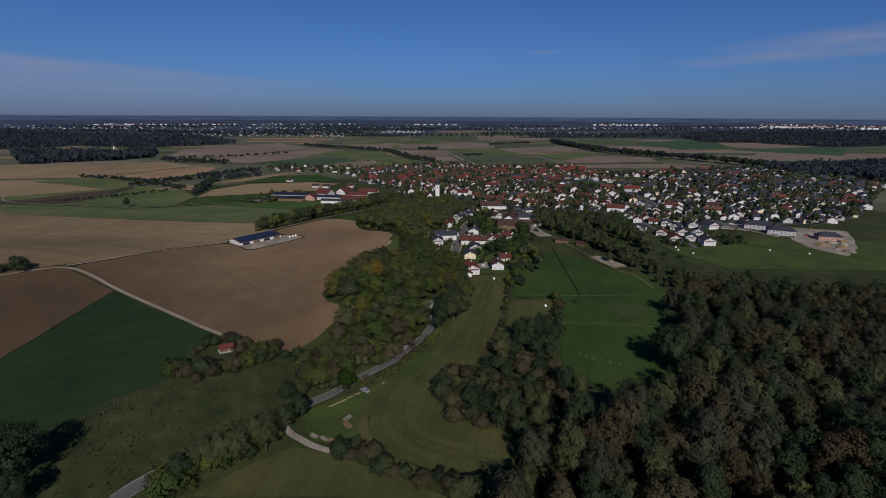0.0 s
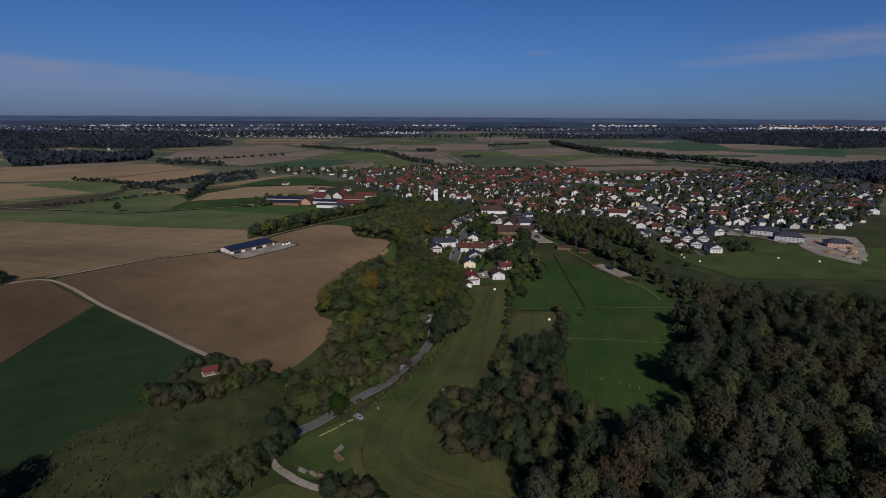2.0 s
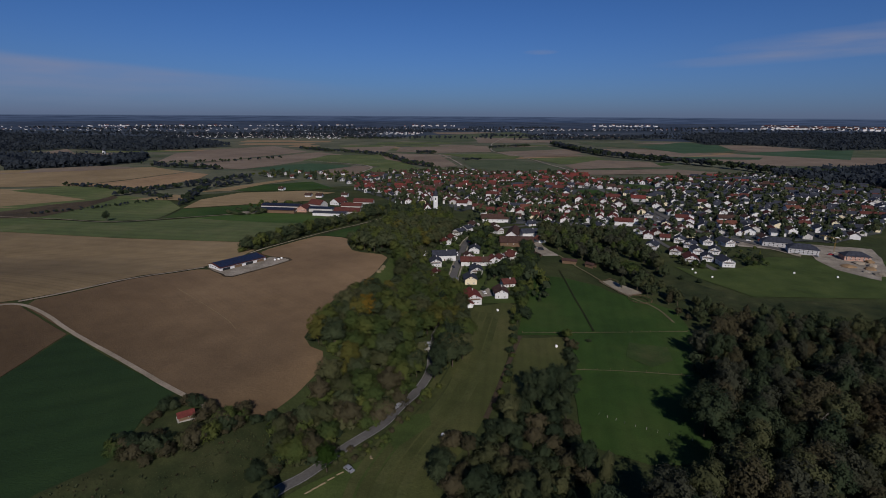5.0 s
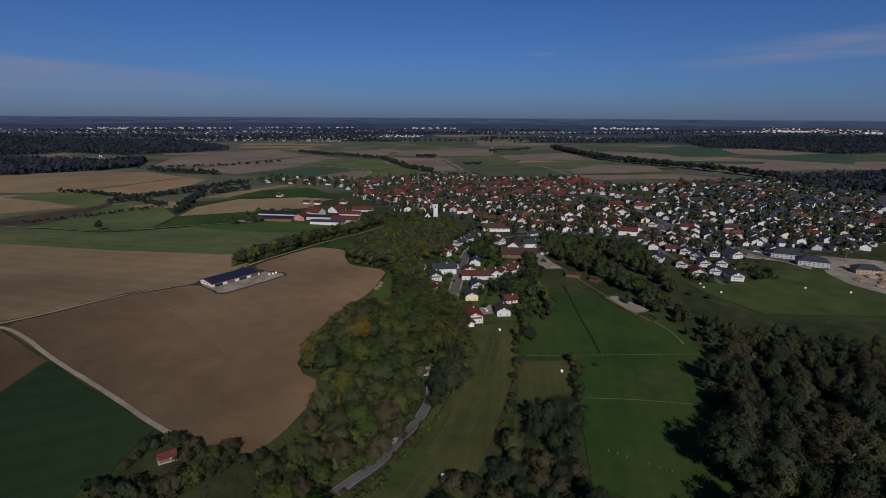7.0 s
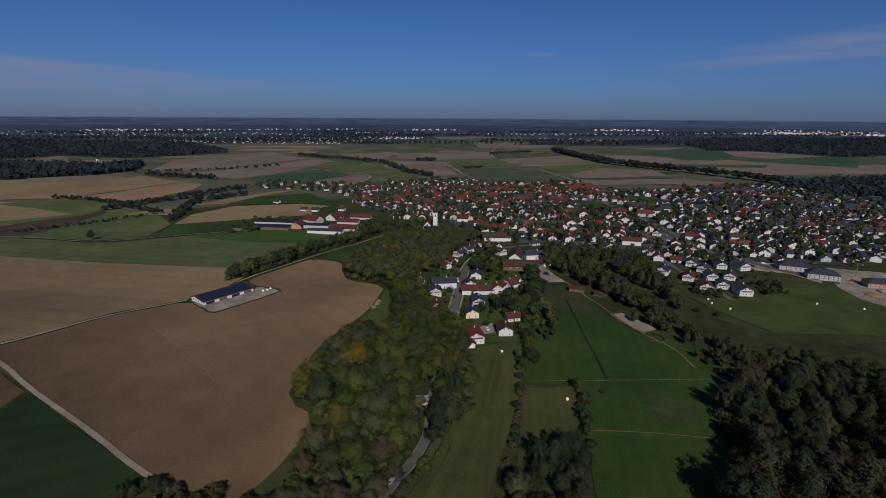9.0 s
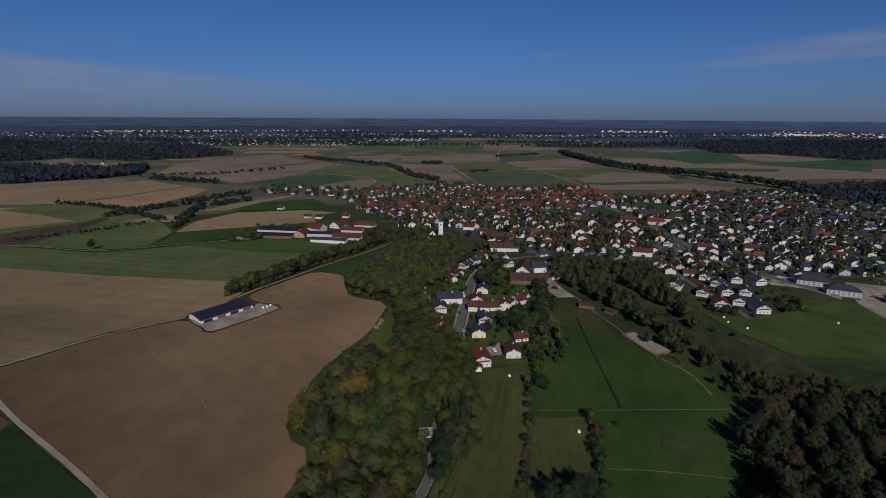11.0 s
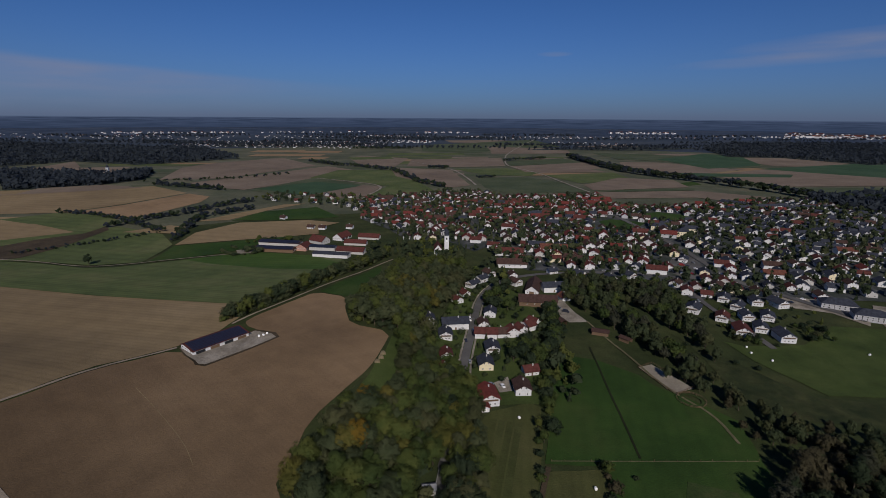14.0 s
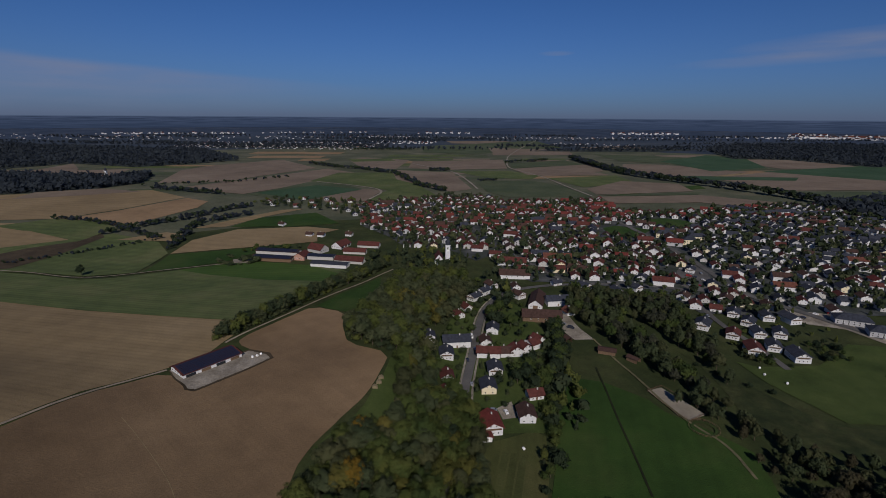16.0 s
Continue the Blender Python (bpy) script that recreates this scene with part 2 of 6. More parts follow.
def leafy(name, dark, mid, light, spray=0.22):
    m, nodes, links, sh = base(name, 0.85, 0.06)
    geo = nodes.new("ShaderNodeNewGeometry")
    info = nodes.new("ShaderNodeObjectInfo")
    big = noise_node(nodes, links, geo.outputs["Position"], 0.09, 2)
    add = nodes.new("ShaderNodeMath")
    add.operation = "MULTIPLY_ADD"
    links.new(info.outputs["Random"], add.inputs[0])
    add.inputs[1].default_value = 0.34
    links.new(big, add.inputs[2])
    sub = nodes.new("ShaderNodeMath")
    sub.operation = "SUBTRACT"
    links.new(add.outputs[0], sub.inputs[0])
    sub.inputs[1].default_value = 0.17
    col = ramp_node(nodes, links, sub.outputs[0], ((0.25, dark), (0.5, mid), (0.78, light)))
    leaf = ramp_node(nodes, links, geo.outputs["Random Per Island"], ((0.0, (0.36, 0.37, 0.36)), (0.6, (0.5, 0.5, 0.5)), (1.0, (0.66, 0.66, 0.60))))
    col = mix_node(nodes, links, spray, col, leaf, "OVERLAY")
    fine = noise_node(nodes, links, geo.outputs["Position"], 1.7, 3, 0.7)
    col = mix_node(nodes, links, 0.28, col, ramp_node(nodes, links, fine, ((0.32, (0.30, 0.31, 0.30)), (0.68, (0.70, 0.69, 0.64)))), "OVERLAY")
    links.new(col, sh.inputs["Base Color"])
    thin = nodes.new("ShaderNodeBsdfTranslucent")  # light that comes through the leaves
    links.new(col, thin.inputs["Color"])
    both = nodes.new("ShaderNodeMixShader")
    both.inputs[0].default_value = 0.52
    links.new(sh.outputs[0], both.inputs[1])
    links.new(thin.outputs[0], both.inputs[2])
    links.new(both.outputs[0], nodes["Material Output"].inputs["Surface"])
    return m


leafy("leaf_green", (0.058, 0.088, 0.031), (0.088, 0.117, 0.037), (0.134, 0.148, 0.044))
leafy("leaf_autumn", (0.100, 0.108, 0.032), (0.136, 0.134, 0.038), (0.178, 0.156, 0.045))
leafy("leaf_olive", (0.067, 0.076, 0.037), (0.093, 0.102, 0.050), (0.125, 0.128, 0.063))
leafy("leaf_grey", (0.054, 0.059, 0.040), (0.072, 0.077, 0.053), (0.096, 0.099, 0.067))
leafy("leaf_orange", (0.150, 0.104, 0.022), (0.200, 0.134, 0.026), (0.240, 0.156, 0.030))
leafy("leaf_brown", (0.067, 0.062, 0.037), (0.090, 0.082, 0.048), (0.120, 0.103, 0.063))
leafy("leaf_rust", (0.066, 0.054, 0.032), (0.085, 0.067, 0.040), (0.108, 0.083, 0.048))
leafy("leaf_dark", (0.034, 0.051, 0.030), (0.049, 0.069, 0.038), (0.070, 0.089, 0.048))
leafy("leaf_fresh", (0.030, 0.060, 0.012), (0.038, 0.072, 0.014), (0.05, 0.085, 0.017))
# Foliage of far trees: its blue-grey tint is haze painted into the leaves.
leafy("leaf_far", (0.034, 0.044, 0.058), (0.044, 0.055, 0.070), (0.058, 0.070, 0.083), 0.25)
leafy("leaf_garden", (0.060, 0.080, 0.041), (0.083, 0.103, 0.053), (0.113, 0.127, 0.064))


def solid(name, colour, rough=0.7, spec=0.3, metal=0.0, vary=0.25, scale=0.8, bump=0.0):
    m, nodes, links, sh = base(name, rough, spec, metal)
    tex = nodes.new("ShaderNodeTexCoord").outputs["Object"]
    a = noise_node(nodes, links, tex, scale, 6, 0.65)
    b = noise_node(nodes, links, tex, scale * 9, 3)
    lo, hi = tuple(c * (1 - vary) for c in colour), tuple(min(1, c * (1 + vary)) for c in colour)
    col = ramp_node(nodes, links, a, ((0.3, lo), (0.7, hi)))
    col = mix_node(nodes, links, 0.35, col, ramp_node(nodes, links, b, ((0.3, (0.4, 0.4, 0.4)), (0.7, (0.6, 0.6, 0.6)))), "OVERLAY")
    info = nodes.new("ShaderNodeObjectInfo")
    col = mix_node(nodes, links, 0.3, col, ramp_node(nodes, links, info.outputs["Random"], ((0.0, (0.38, 0.38, 0.39)), (1.0, (0.6, 0.59, 0.57)))), "OVERLAY")
    links.new(col, sh.inputs["Base Color"])
    if bump:
        bump_node(nodes, links, sh, b, 0.5, bump)
    return m


def tiled(name, colour):
    """Clay roof tiles: courses as fine relief, weathering as stains."""
    m = solid(name, colour, 0.85, 0.12, vary=0.35, scale=0.5)
    nodes, links = m.node_tree.nodes, m.node_tree.links
    tex = nodes.new("ShaderNodeTexCoord").outputs["Object"]
    w = nodes.new("ShaderNodeTexWave")
    w.bands_direction = "Z"
    links.new(tex, w.inputs["Vector"])
    w.inputs["Scale"].default_value = 1.3
    bump_node(nodes, links, nodes["Principled BSDF"], w.outputs[1], 0.5, 0.05)
    return m


solid("plaster_white", (0.58, 0.58, 0.58), 0.9, 0.2, vary=0.12, bump=0.01)
solid("plaster_pale", (0.38, 0.38, 0.39), 0.9, 0.2, vary=0.15, bump=0.01)
solid("plaster_cream", (0.66, 0.58, 0.40), 0.9, 0.2, vary=0.08, bump=0.01)
solid("plaster_grey", (0.42, 0.41, 0.39), 0.9, 0.2, vary=0.12, bump=0.01)
solid("plaster_pink", (0.38, 0.22, 0.17), 0.9, 0.2, vary=0.1, bump=0.01)
tiled("tiles_red", (0.085, 0.030, 0.025))
tiled("tiles_bright", (0.118, 0.031, 0.026))
tiled("tiles_brown", (0.058, 0.034, 0.028))
tiled("tiles_dark", (0.035, 0.039, 0.052))
tiled("tiles_orange", (0.115, 0.046, 0.032))
solid("timber", (0.14, 0.09, 0.055), 0.8, vary=0.3, scale=2)
solid("weathered", (0.17, 0.155, 0.135), 0.9, 0.1, vary=0.3, scale=2)
solid("asphalt_felt", (0.20, 0.205, 0.22), 0.8, 0.2, vary=0.15)
solid("bark", (0.075, 0.06, 0.045), 0.95, 0.1, vary=0.35, scale=1.5, bump=0.03)
solid("pale_bark", (0.30, 0.28, 0.25), 0.9, 0.1, vary=0.3, scale=1.5)
solid("frame_white", (0.75, 0.74, 0.72), 0.5, vary=0.05)
solid("glass", (0.02, 0.023, 0.028), 0.08, 0.6, vary=0.1)
solid("solar", (0.016, 0.020, 0.036), 0.28, 0.5, vary=0.2)
solid("wrap_white", (0.80, 0.80, 0.78), 0.35, 0.5, vary=0.05)
solid("concrete", (0.36, 0.34, 0.31), 0.9, vary=0.15, bump=0.01)
solid("yellow_paint", (0.26, 0.17, 0.05), 0.5, vary=0.1)
solid("green_paint", (0.03, 0.09, 0.05), 0.5, vary=0.1)
solid("car_white", (0.75, 0.75, 0.75), 0.25, 0.6, vary=0.03)
solid("car_silver", (0.35, 0.36, 0.38), 0.25, 0.6, 0.4, vary=0.03)
solid("car_dark", (0.03, 0.035, 0.05), 0.25, 0.6, vary=0.03)
solid("car_red", (0.30, 0.03, 0.03), 0.25, 0.6, vary=0.03)
solid("rubber", (0.02, 0.02, 0.02), 0.8, vary=0.1)
solid("straw", (0.22, 0.18, 0.11), 0.95, 0.1, vary=0.25, scale=3, bump=0.03)


# ---- the lie of the land ----
def sst(a, b, x):
    u = min(1.0, max(0.0, (x - a) / (b - a)))
    return u * u * (3 - 2 * u)


def terrain(x, y):
    """Valley floor, the plateau with its wooded edge, and the far country, raised so that its rim fits the horizon in
    the camera's view.
    """
    r = math.hypot(x, y - 300)
    z = -5 + 5 * sst(350, 900, r)
    edge = -20 - 55 * sst(290, 200, y) - 40 * sst(190, 90, y)
    up = sst(edge + 25, edge - 25, x) * sst(680, 420, y) * (0.55 + 0.45 * sst(60, 230, y))
    z += (13 + 13 * sst(-120, -290, x) * sst(420, 310, y)) * up
    z += 5 * math.exp(-((x + 48) ** 2 + (y - 390) ** 2) / 4000) * sst(0, -40, x)
    return z + 56 * sst(1900, 5300, r) / sst(1900, 5300, 4650)


def mesh(name, verts, faces, mats, index=None, smooth=False):
    me = bpy.data.meshes.new(name)
    me.from_pydata([tuple(v) for v in verts], [], [tuple(f) for f in faces])
    for m in mats if isinstance(mats, (list, tuple)) else [mats]:
        me.materials.append(MATS[m])
    if index is not None:
        me.polygons.foreach_set("material_index", np.asarray(index, dtype=np.int32))
    if smooth:
        me.polygons.foreach_set("use_smooth", np.ones(len(me.polygons), dtype=bool))
    me.update()
    return me


def part(name, me, parent, label="", m=None):
    ob = new(name, me)
    ob.parent = parent
    if m is not None:
        ob.matrix_basis = m
    if label:
        tagged(ob, label)
    return ob


def ground():
    rings = [0.0] + [6.0 * i for i in range(1, 90)]
    while rings[-1] < 4600:
        rings.append(min(4650, rings[-1] + max(6.0, (rings[-1] - 480) * 0.09)))
    turns = 400
    verts, faces = [(0, 300, terrain(0, 300))], []
    for r in rings[1:]:
        for k in range(turns):
            a = 2 * math.pi * k / turns
            x, y = r * math.sin(a), 300 + r * math.cos(a)
            verts.append((x, y, terrain(x, y)))
    for k in range(turns):
        faces.append((0, 1 + (k + 1) % turns, 1 + k))
    for i in range(len(rings) - 2):
        a, b = 1 + i * turns, 1 + (i + 1) * turns
        for k in range(turns):
            j = (k + 1) % turns
            faces.append((a + k, a + j, b + j, b + k))
    # Beyond 2250 m the rings take the bluish colours with haze painted in.
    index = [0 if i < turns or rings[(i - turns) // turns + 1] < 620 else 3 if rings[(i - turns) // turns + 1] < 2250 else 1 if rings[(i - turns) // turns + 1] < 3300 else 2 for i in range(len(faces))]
    tagged(new("ground", mesh("ground", verts, faces, ["grass_ground", "hazed_plain", "hazed_rim", "open_country"], index, smooth=True)), "rough dark green grassland reaching to the horizon, painted bluer far off for haze", "ground", kind="structure")


ground()

from mathutils.geometry import delaunay_2d_cdt  # noqa: E402


def inside(x, y, poly):
    c, j = False, len(poly) - 1
    for i in range(len(poly)):
        (xi, yi), (xj, yj) = poly[i], poly[j]
        if (yi > y) != (yj > y) and x < (xj - xi) * (y - yi) / (yj - yi) + xi:
            c = not c
        j = i
    return c


def drape(name, mat, poly, lift, wavy=0.0):
    """A flat piece of ground cover that follows the land."""
    cx, cy = sum(p[0] for p in poly) / len(poly), sum(p[1] for p in poly) / len(poly)
    far = math.hypot(cx, cy)
    step = 5.0 if far < 650 else 16.0 if far < 1300 else 45.0
    ring = []
    for (x0, y0), (x1, y1) in zip(poly, poly[1:] + poly[:1]):
        n = max(1, int(math.hypot(x1 - x0, y1 - y0) / step))
        for k in range(n):
            x, y = x0 + (x1 - x0) * k / n, y0 + (y1 - y0) * k / n
            if wavy:
                x += wavy * noise.noise((x * 0.06, y * 0.06, 1.7))
                y += wavy * noise.noise((x * 0.06, y * 0.06, 7.1))
            ring.append(Vector((x, y)))
    pts, edges = list(ring), [(i, (i + 1) % len(ring)) for i in range(len(ring))]
    xs, ys = [p.x for p in ring], [p.y for p in ring]
    rp = [(p.x, p.y) for p in ring]
    for i in range(int((max(xs) - min(xs)) / step)):
        for j in range(int((max(ys) - min(ys)) / step)):
            x, y = min(xs) + (i + 0.5) * step, min(ys) + (j + 0.5) * step
            if inside(x, y, rp):
                pts.append(Vector((x, y)))
    v, _, f, *_ = delaunay_2d_cdt(pts, edges, [], 1, 0.01)
    return mesh(name, [(p.x, p.y, terrain(p.x, p.y) + lift) for p in v], f, mat, smooth=True)


COVER = {"far_grass": "distant green field, its colour muted by painted haze", "pale_soil": "far tilled field with faint rows, greyed by painted haze", "soil": "brown ploughed field with fine working rows", "stubble": "tan harvested stubble field with faint tracks", "crop": "dark green field of young winter crop",
         "grassA": "green grass field with pale mowing lines", "grassB": "bright green short grass", "grassC": "deep green grazed pasture",
         "grassD": "distant grass field, its green dulled by painted haze", "mown_light": "pale freshly mown stripe across the meadow", "mown_dark": "darker mown stripe across the meadow", "forest_floor": "forest floor below distant trees, lightened and blued by painted haze", "rough_slope": "overgrown brownish green rough grass slope", "lawn": "green rough-cut grass beside the road", "meadow": "olive green mown meadow with mowing stripes", "rough": "dark brownish rough fallow ground", "gravel": "pale grey gravel farm track",
         "asphalt": "grey asphalt road surface", "pale": "light grey gravel surface", "sand": "pale sand surface of a riding arena", "road_paint": "white painted line along the road edge", "ditch": "narrow dark ditch across the pasture", "dry_grass": "pale dry grass along a fence line", "worn": "worn brownish patch in the pasture", "village_ground": "gardens and yards between the village houses"}
LIFTS = {"field": 0.30, "far": 0.55, "strip": 0.40, "yard": 0.45, "lane": 0.50, "line": 0.345}


def rounded(poly, most):
    """The outline with its corners cut back, where the plough turns."""
    out = []
    for a, b, c in zip(poly[-1:] + poly[:-1], poly, poly[1:] + poly[:1]):
        for q in (a, c):
            d = math.dist(q, b)
            u = min(most, 0.3 * d) / d
            out.append((b[0] + (q[0] - b[0]) * u, b[1] + (q[1] - b[1]) * u))
    return out


def field(name, mat, poly):
    far = math.hypot(poly[0][0], poly[0][1])
    layer = "strip" if name == "strip_field" else "field" if far < 650 else "far"
    LIFTS[layer] += 0.006 if layer == "far" else 0.002
    if name in ("ploughed_field", "mown_meadow"):
        poly = rounded(poly, 7.0)
    tagged(new(name, drape(name, mat, poly, LIFTS[layer] + (0.2 if name == "fallow_strip" else 0.0), 0.9 if layer == "field" else 0)), COVER[mat], "field", kind="structure")


def yard(name, mat, poly):
    LIFTS["yard"] += 0.003
    lift = 0.40 if name == "weedy_border" else 0.432 if name.endswith("_gardens") else LIFTS["yard"]
    tagged(new(name, drape(name, mat, poly, lift, 1.5)), COVER[mat], "yard", kind="structure")


LANES = []


def lane(name, width, mat, line, aside=0.0):
    """A road or track along a line, rounded at its bends."""
    LIFTS["lane"] += 0.003
    LIFTS["line"] += 0.001
    for _ in range(2):
        line = [line[0]] + [(a[0] * (1 - q) + b[0] * q, a[1] * (1 - q) + b[1] * q) for a, b in zip(line, line[1:]) for q in (0.25, 0.75)] + [line[-1]]
    pts = []
    for a, b in zip(line, line[1:]):
        n = max(1, int(math.dist(a, b) / 5))
        pts += [(a[0] + (b[0] - a[0]) * k / n, a[1] + (b[1] - a[1]) * k / n) for k in range(n)]
    pts.append(line[-1])
    if not aside:
        LANES.append((width, pts))
    verts, faces = [], []
    far = math.hypot(*line[0])
    lift = LIFTS["line"] if name in ("mowing_line", "mowing_stripe", "worn_line") else LIFTS["lane"] + (0.0 if far < 650 else 0.45 if far < 1000 else 0.75)
    wide = width if far < 1000 else width * 1.2
    for i, (x, y) in enumerate(pts):
        (x0, y0), (x1, y1) = pts[max(0, i - 1)], pts[min(len(pts) - 1, i + 1)]
        d = math.hypot(x1 - x0, y1 - y0) or 1
        nx, ny = (y0 - y1) / d, (x1 - x0) / d
        for s in (-0.5, -0.17, 0.17, 0.5):
            w = aside + s * wide * (1 + 0.12 * noise.noise((x * 0.2, y * 0.2, s)))
            verts.append((x + nx * w, y + ny * w, terrain(x + nx * w, y + ny * w) + lift))
    for i in range(len(pts) - 1):
        faces += [(4 * i + k, 4 * i + 4 + k, 4 * i + 5 + k, 4 * i + 1 + k) for k in range(3)]
    tagged(new(name, mesh(name, verts, faces, mat, smooth=True)), COVER[mat], "road", kind="structure")


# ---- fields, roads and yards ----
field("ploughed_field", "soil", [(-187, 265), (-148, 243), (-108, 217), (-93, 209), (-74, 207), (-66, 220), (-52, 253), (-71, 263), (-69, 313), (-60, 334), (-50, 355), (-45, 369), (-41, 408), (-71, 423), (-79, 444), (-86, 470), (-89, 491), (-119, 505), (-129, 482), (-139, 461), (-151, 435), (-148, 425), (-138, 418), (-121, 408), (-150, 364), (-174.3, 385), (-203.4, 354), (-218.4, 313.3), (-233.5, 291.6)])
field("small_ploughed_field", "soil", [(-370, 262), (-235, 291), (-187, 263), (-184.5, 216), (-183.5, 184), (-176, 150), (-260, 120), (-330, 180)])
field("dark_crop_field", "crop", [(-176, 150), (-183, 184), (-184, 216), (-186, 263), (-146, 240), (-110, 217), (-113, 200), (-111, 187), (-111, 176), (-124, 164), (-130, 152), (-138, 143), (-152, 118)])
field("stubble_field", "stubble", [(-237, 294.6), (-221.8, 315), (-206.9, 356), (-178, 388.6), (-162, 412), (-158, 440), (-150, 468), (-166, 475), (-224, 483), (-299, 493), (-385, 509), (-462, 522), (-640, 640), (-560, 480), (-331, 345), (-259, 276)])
field("young_grass_field", "grassA", [(-475, 597), (-435, 591), (-376, 576), (-347, 585), (-307, 616), (-258, 644), (-171, 652), (-125, 635), (-100, 610), (-116, 572), (-129, 530), (-141, 495), (-150, 474), (-164, 467), (-225, 474), (-300, 484), (-387, 502), (-465, 517), (-620, 650), (-546, 594)])
field("bright_grass_strip", "grassB", [(-300, 622), (-262, 650), (-228, 662), (-166, 652), (-122, 617), (-130, 588), (-189, 588), (-259, 605)])
field("dark_grass_triangle", "grassC", [(-117, 507), (-104, 545), (-88, 579), (-77, 608), (-71, 560), (-77, 511), (-89, 492)])
field("mown_meadow", "meadow", [(16, 342), (51, 356), (45, 309), (29, 251), (17, 215), (4, 190), (-3, 185), (-2, 175), (10, 167), (25, 161), (30, 154), (28, 148), (18, 137), (4, 139), (-7, 142), (-19, 147), (-30, 151), (-29, 171), (-21, 190), (-11, 210), (-2, 224), (5, 251), (13, 289)])
field("mown_strip", "meadow", [(45, 297), (71, 299), (69, 272), (60, 252), (49, 241), (32, 238), (36, 263)])
field("pasture", "grassC", [(71, 414), (98, 407), (119, 387), (124, 375), (141, 358), (155, 340), (148, 300), (123, 242), (102, 191), (78, 191), (56, 202), (62, 241), (68, 271), (73, 301), (45, 302), (55, 345)])
field("village_meadow", "lawn", [(199, 439), (210, 432), (234, 433), (255, 435), (300, 470), (461, 448), (355, 362), (223, 367), (213, 390), (204, 409)])
field("rough_pasture", "rough_slope", [(164, 455), (177, 426), (189, 409), (202, 383), (215, 364), (337, 347), (306, 322), (187, 342), (165, 360), (171, 395), (171, 430)])
field("lawn_by_the_road", "lawn", [(-52, 163), (-55, 172), (-48, 179), (-36, 188), (-24, 197), (-16, 212), (-8, 226), (-2, 224), (-11, 210), (-21, 190), (-29, 171), (-30, 160), (-38, 152), (-48, 155)])
field("overgrown_slope", "rough_slope", [(-150, 118), (-138, 143), (-130, 152), (-124, 164), (-111, 176), (-111, 200), (-92, 207), (-74, 206), (-66, 214), (-60, 205), (-58, 184), (-66, 168), (-80, 150), (-92, 136), (-101, 120), (-127, 100)])
field("riverside_meadow", "meadow", [(-79, 127), (-68, 139), (-53, 151), (-37, 148), (-27, 142), (-11, 135), (3, 127)])
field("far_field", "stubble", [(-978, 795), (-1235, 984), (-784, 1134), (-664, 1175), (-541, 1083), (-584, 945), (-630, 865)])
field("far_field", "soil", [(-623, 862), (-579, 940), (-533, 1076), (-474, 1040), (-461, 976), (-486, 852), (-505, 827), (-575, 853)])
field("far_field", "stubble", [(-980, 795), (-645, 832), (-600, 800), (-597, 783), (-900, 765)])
field("far_field", "grassA", [(-680, 808), (-633, 866), (-540, 854), (-503, 812), (-496, 781), (-497, 735), (-586, 774)])
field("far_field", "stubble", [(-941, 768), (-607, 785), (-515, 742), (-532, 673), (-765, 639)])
field("far_field", "grassA", [(-692, 586), (-494, 759), (-481, 780), (-393, 741), (-351, 690), (-338, 607), (-380, 589), (-442, 600)])
field("fallow_strip", "rough", [(-600, 590), (-555, 640), (-532, 697), (-496, 735), (-494, 777), (-477, 757), (-474, 681), (-478, 612), (-500, 599)])
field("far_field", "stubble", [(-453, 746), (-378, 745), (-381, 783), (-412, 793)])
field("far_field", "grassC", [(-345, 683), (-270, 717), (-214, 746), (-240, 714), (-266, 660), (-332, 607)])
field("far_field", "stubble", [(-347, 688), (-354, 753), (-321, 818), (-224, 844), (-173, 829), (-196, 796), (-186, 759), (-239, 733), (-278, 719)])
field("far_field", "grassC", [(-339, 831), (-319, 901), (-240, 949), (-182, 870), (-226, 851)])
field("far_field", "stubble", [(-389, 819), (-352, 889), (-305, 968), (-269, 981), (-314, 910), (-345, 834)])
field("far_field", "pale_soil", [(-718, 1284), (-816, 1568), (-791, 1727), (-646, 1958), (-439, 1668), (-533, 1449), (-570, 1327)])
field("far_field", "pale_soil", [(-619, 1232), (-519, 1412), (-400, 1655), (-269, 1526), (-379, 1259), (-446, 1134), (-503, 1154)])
field("far_field", "grassD", [(-431, 1127), (-355, 1366), (-215, 1234), (-303, 1136), (-372, 1095)])
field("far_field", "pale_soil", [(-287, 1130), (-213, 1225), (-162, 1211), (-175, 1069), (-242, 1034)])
field("far_field", "grassA", [(-369, 1353), (-340, 1549), (-177, 1563), (-43, 1155), (-52, 1091), (-130, 1085), (-171, 1070), (-152, 1212), (-222, 1271)])
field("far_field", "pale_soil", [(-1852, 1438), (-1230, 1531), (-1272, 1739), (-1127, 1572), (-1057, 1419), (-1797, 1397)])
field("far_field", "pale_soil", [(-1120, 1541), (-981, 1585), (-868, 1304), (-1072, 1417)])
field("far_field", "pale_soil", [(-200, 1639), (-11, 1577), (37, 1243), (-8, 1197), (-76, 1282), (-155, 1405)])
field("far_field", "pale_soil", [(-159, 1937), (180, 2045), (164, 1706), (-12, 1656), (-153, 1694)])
field("far_field", "grassA", [(-8, 1608), (161, 1639), (242, 1527), (200, 1433), (82, 1461)])
field("far_field", "grassD", [(51, 1386), (196, 1409), (260, 1297), (285, 1146), (109, 1128), (69, 1202)])
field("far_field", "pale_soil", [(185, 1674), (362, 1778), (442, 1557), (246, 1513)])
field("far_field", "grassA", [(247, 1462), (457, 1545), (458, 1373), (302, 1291)])
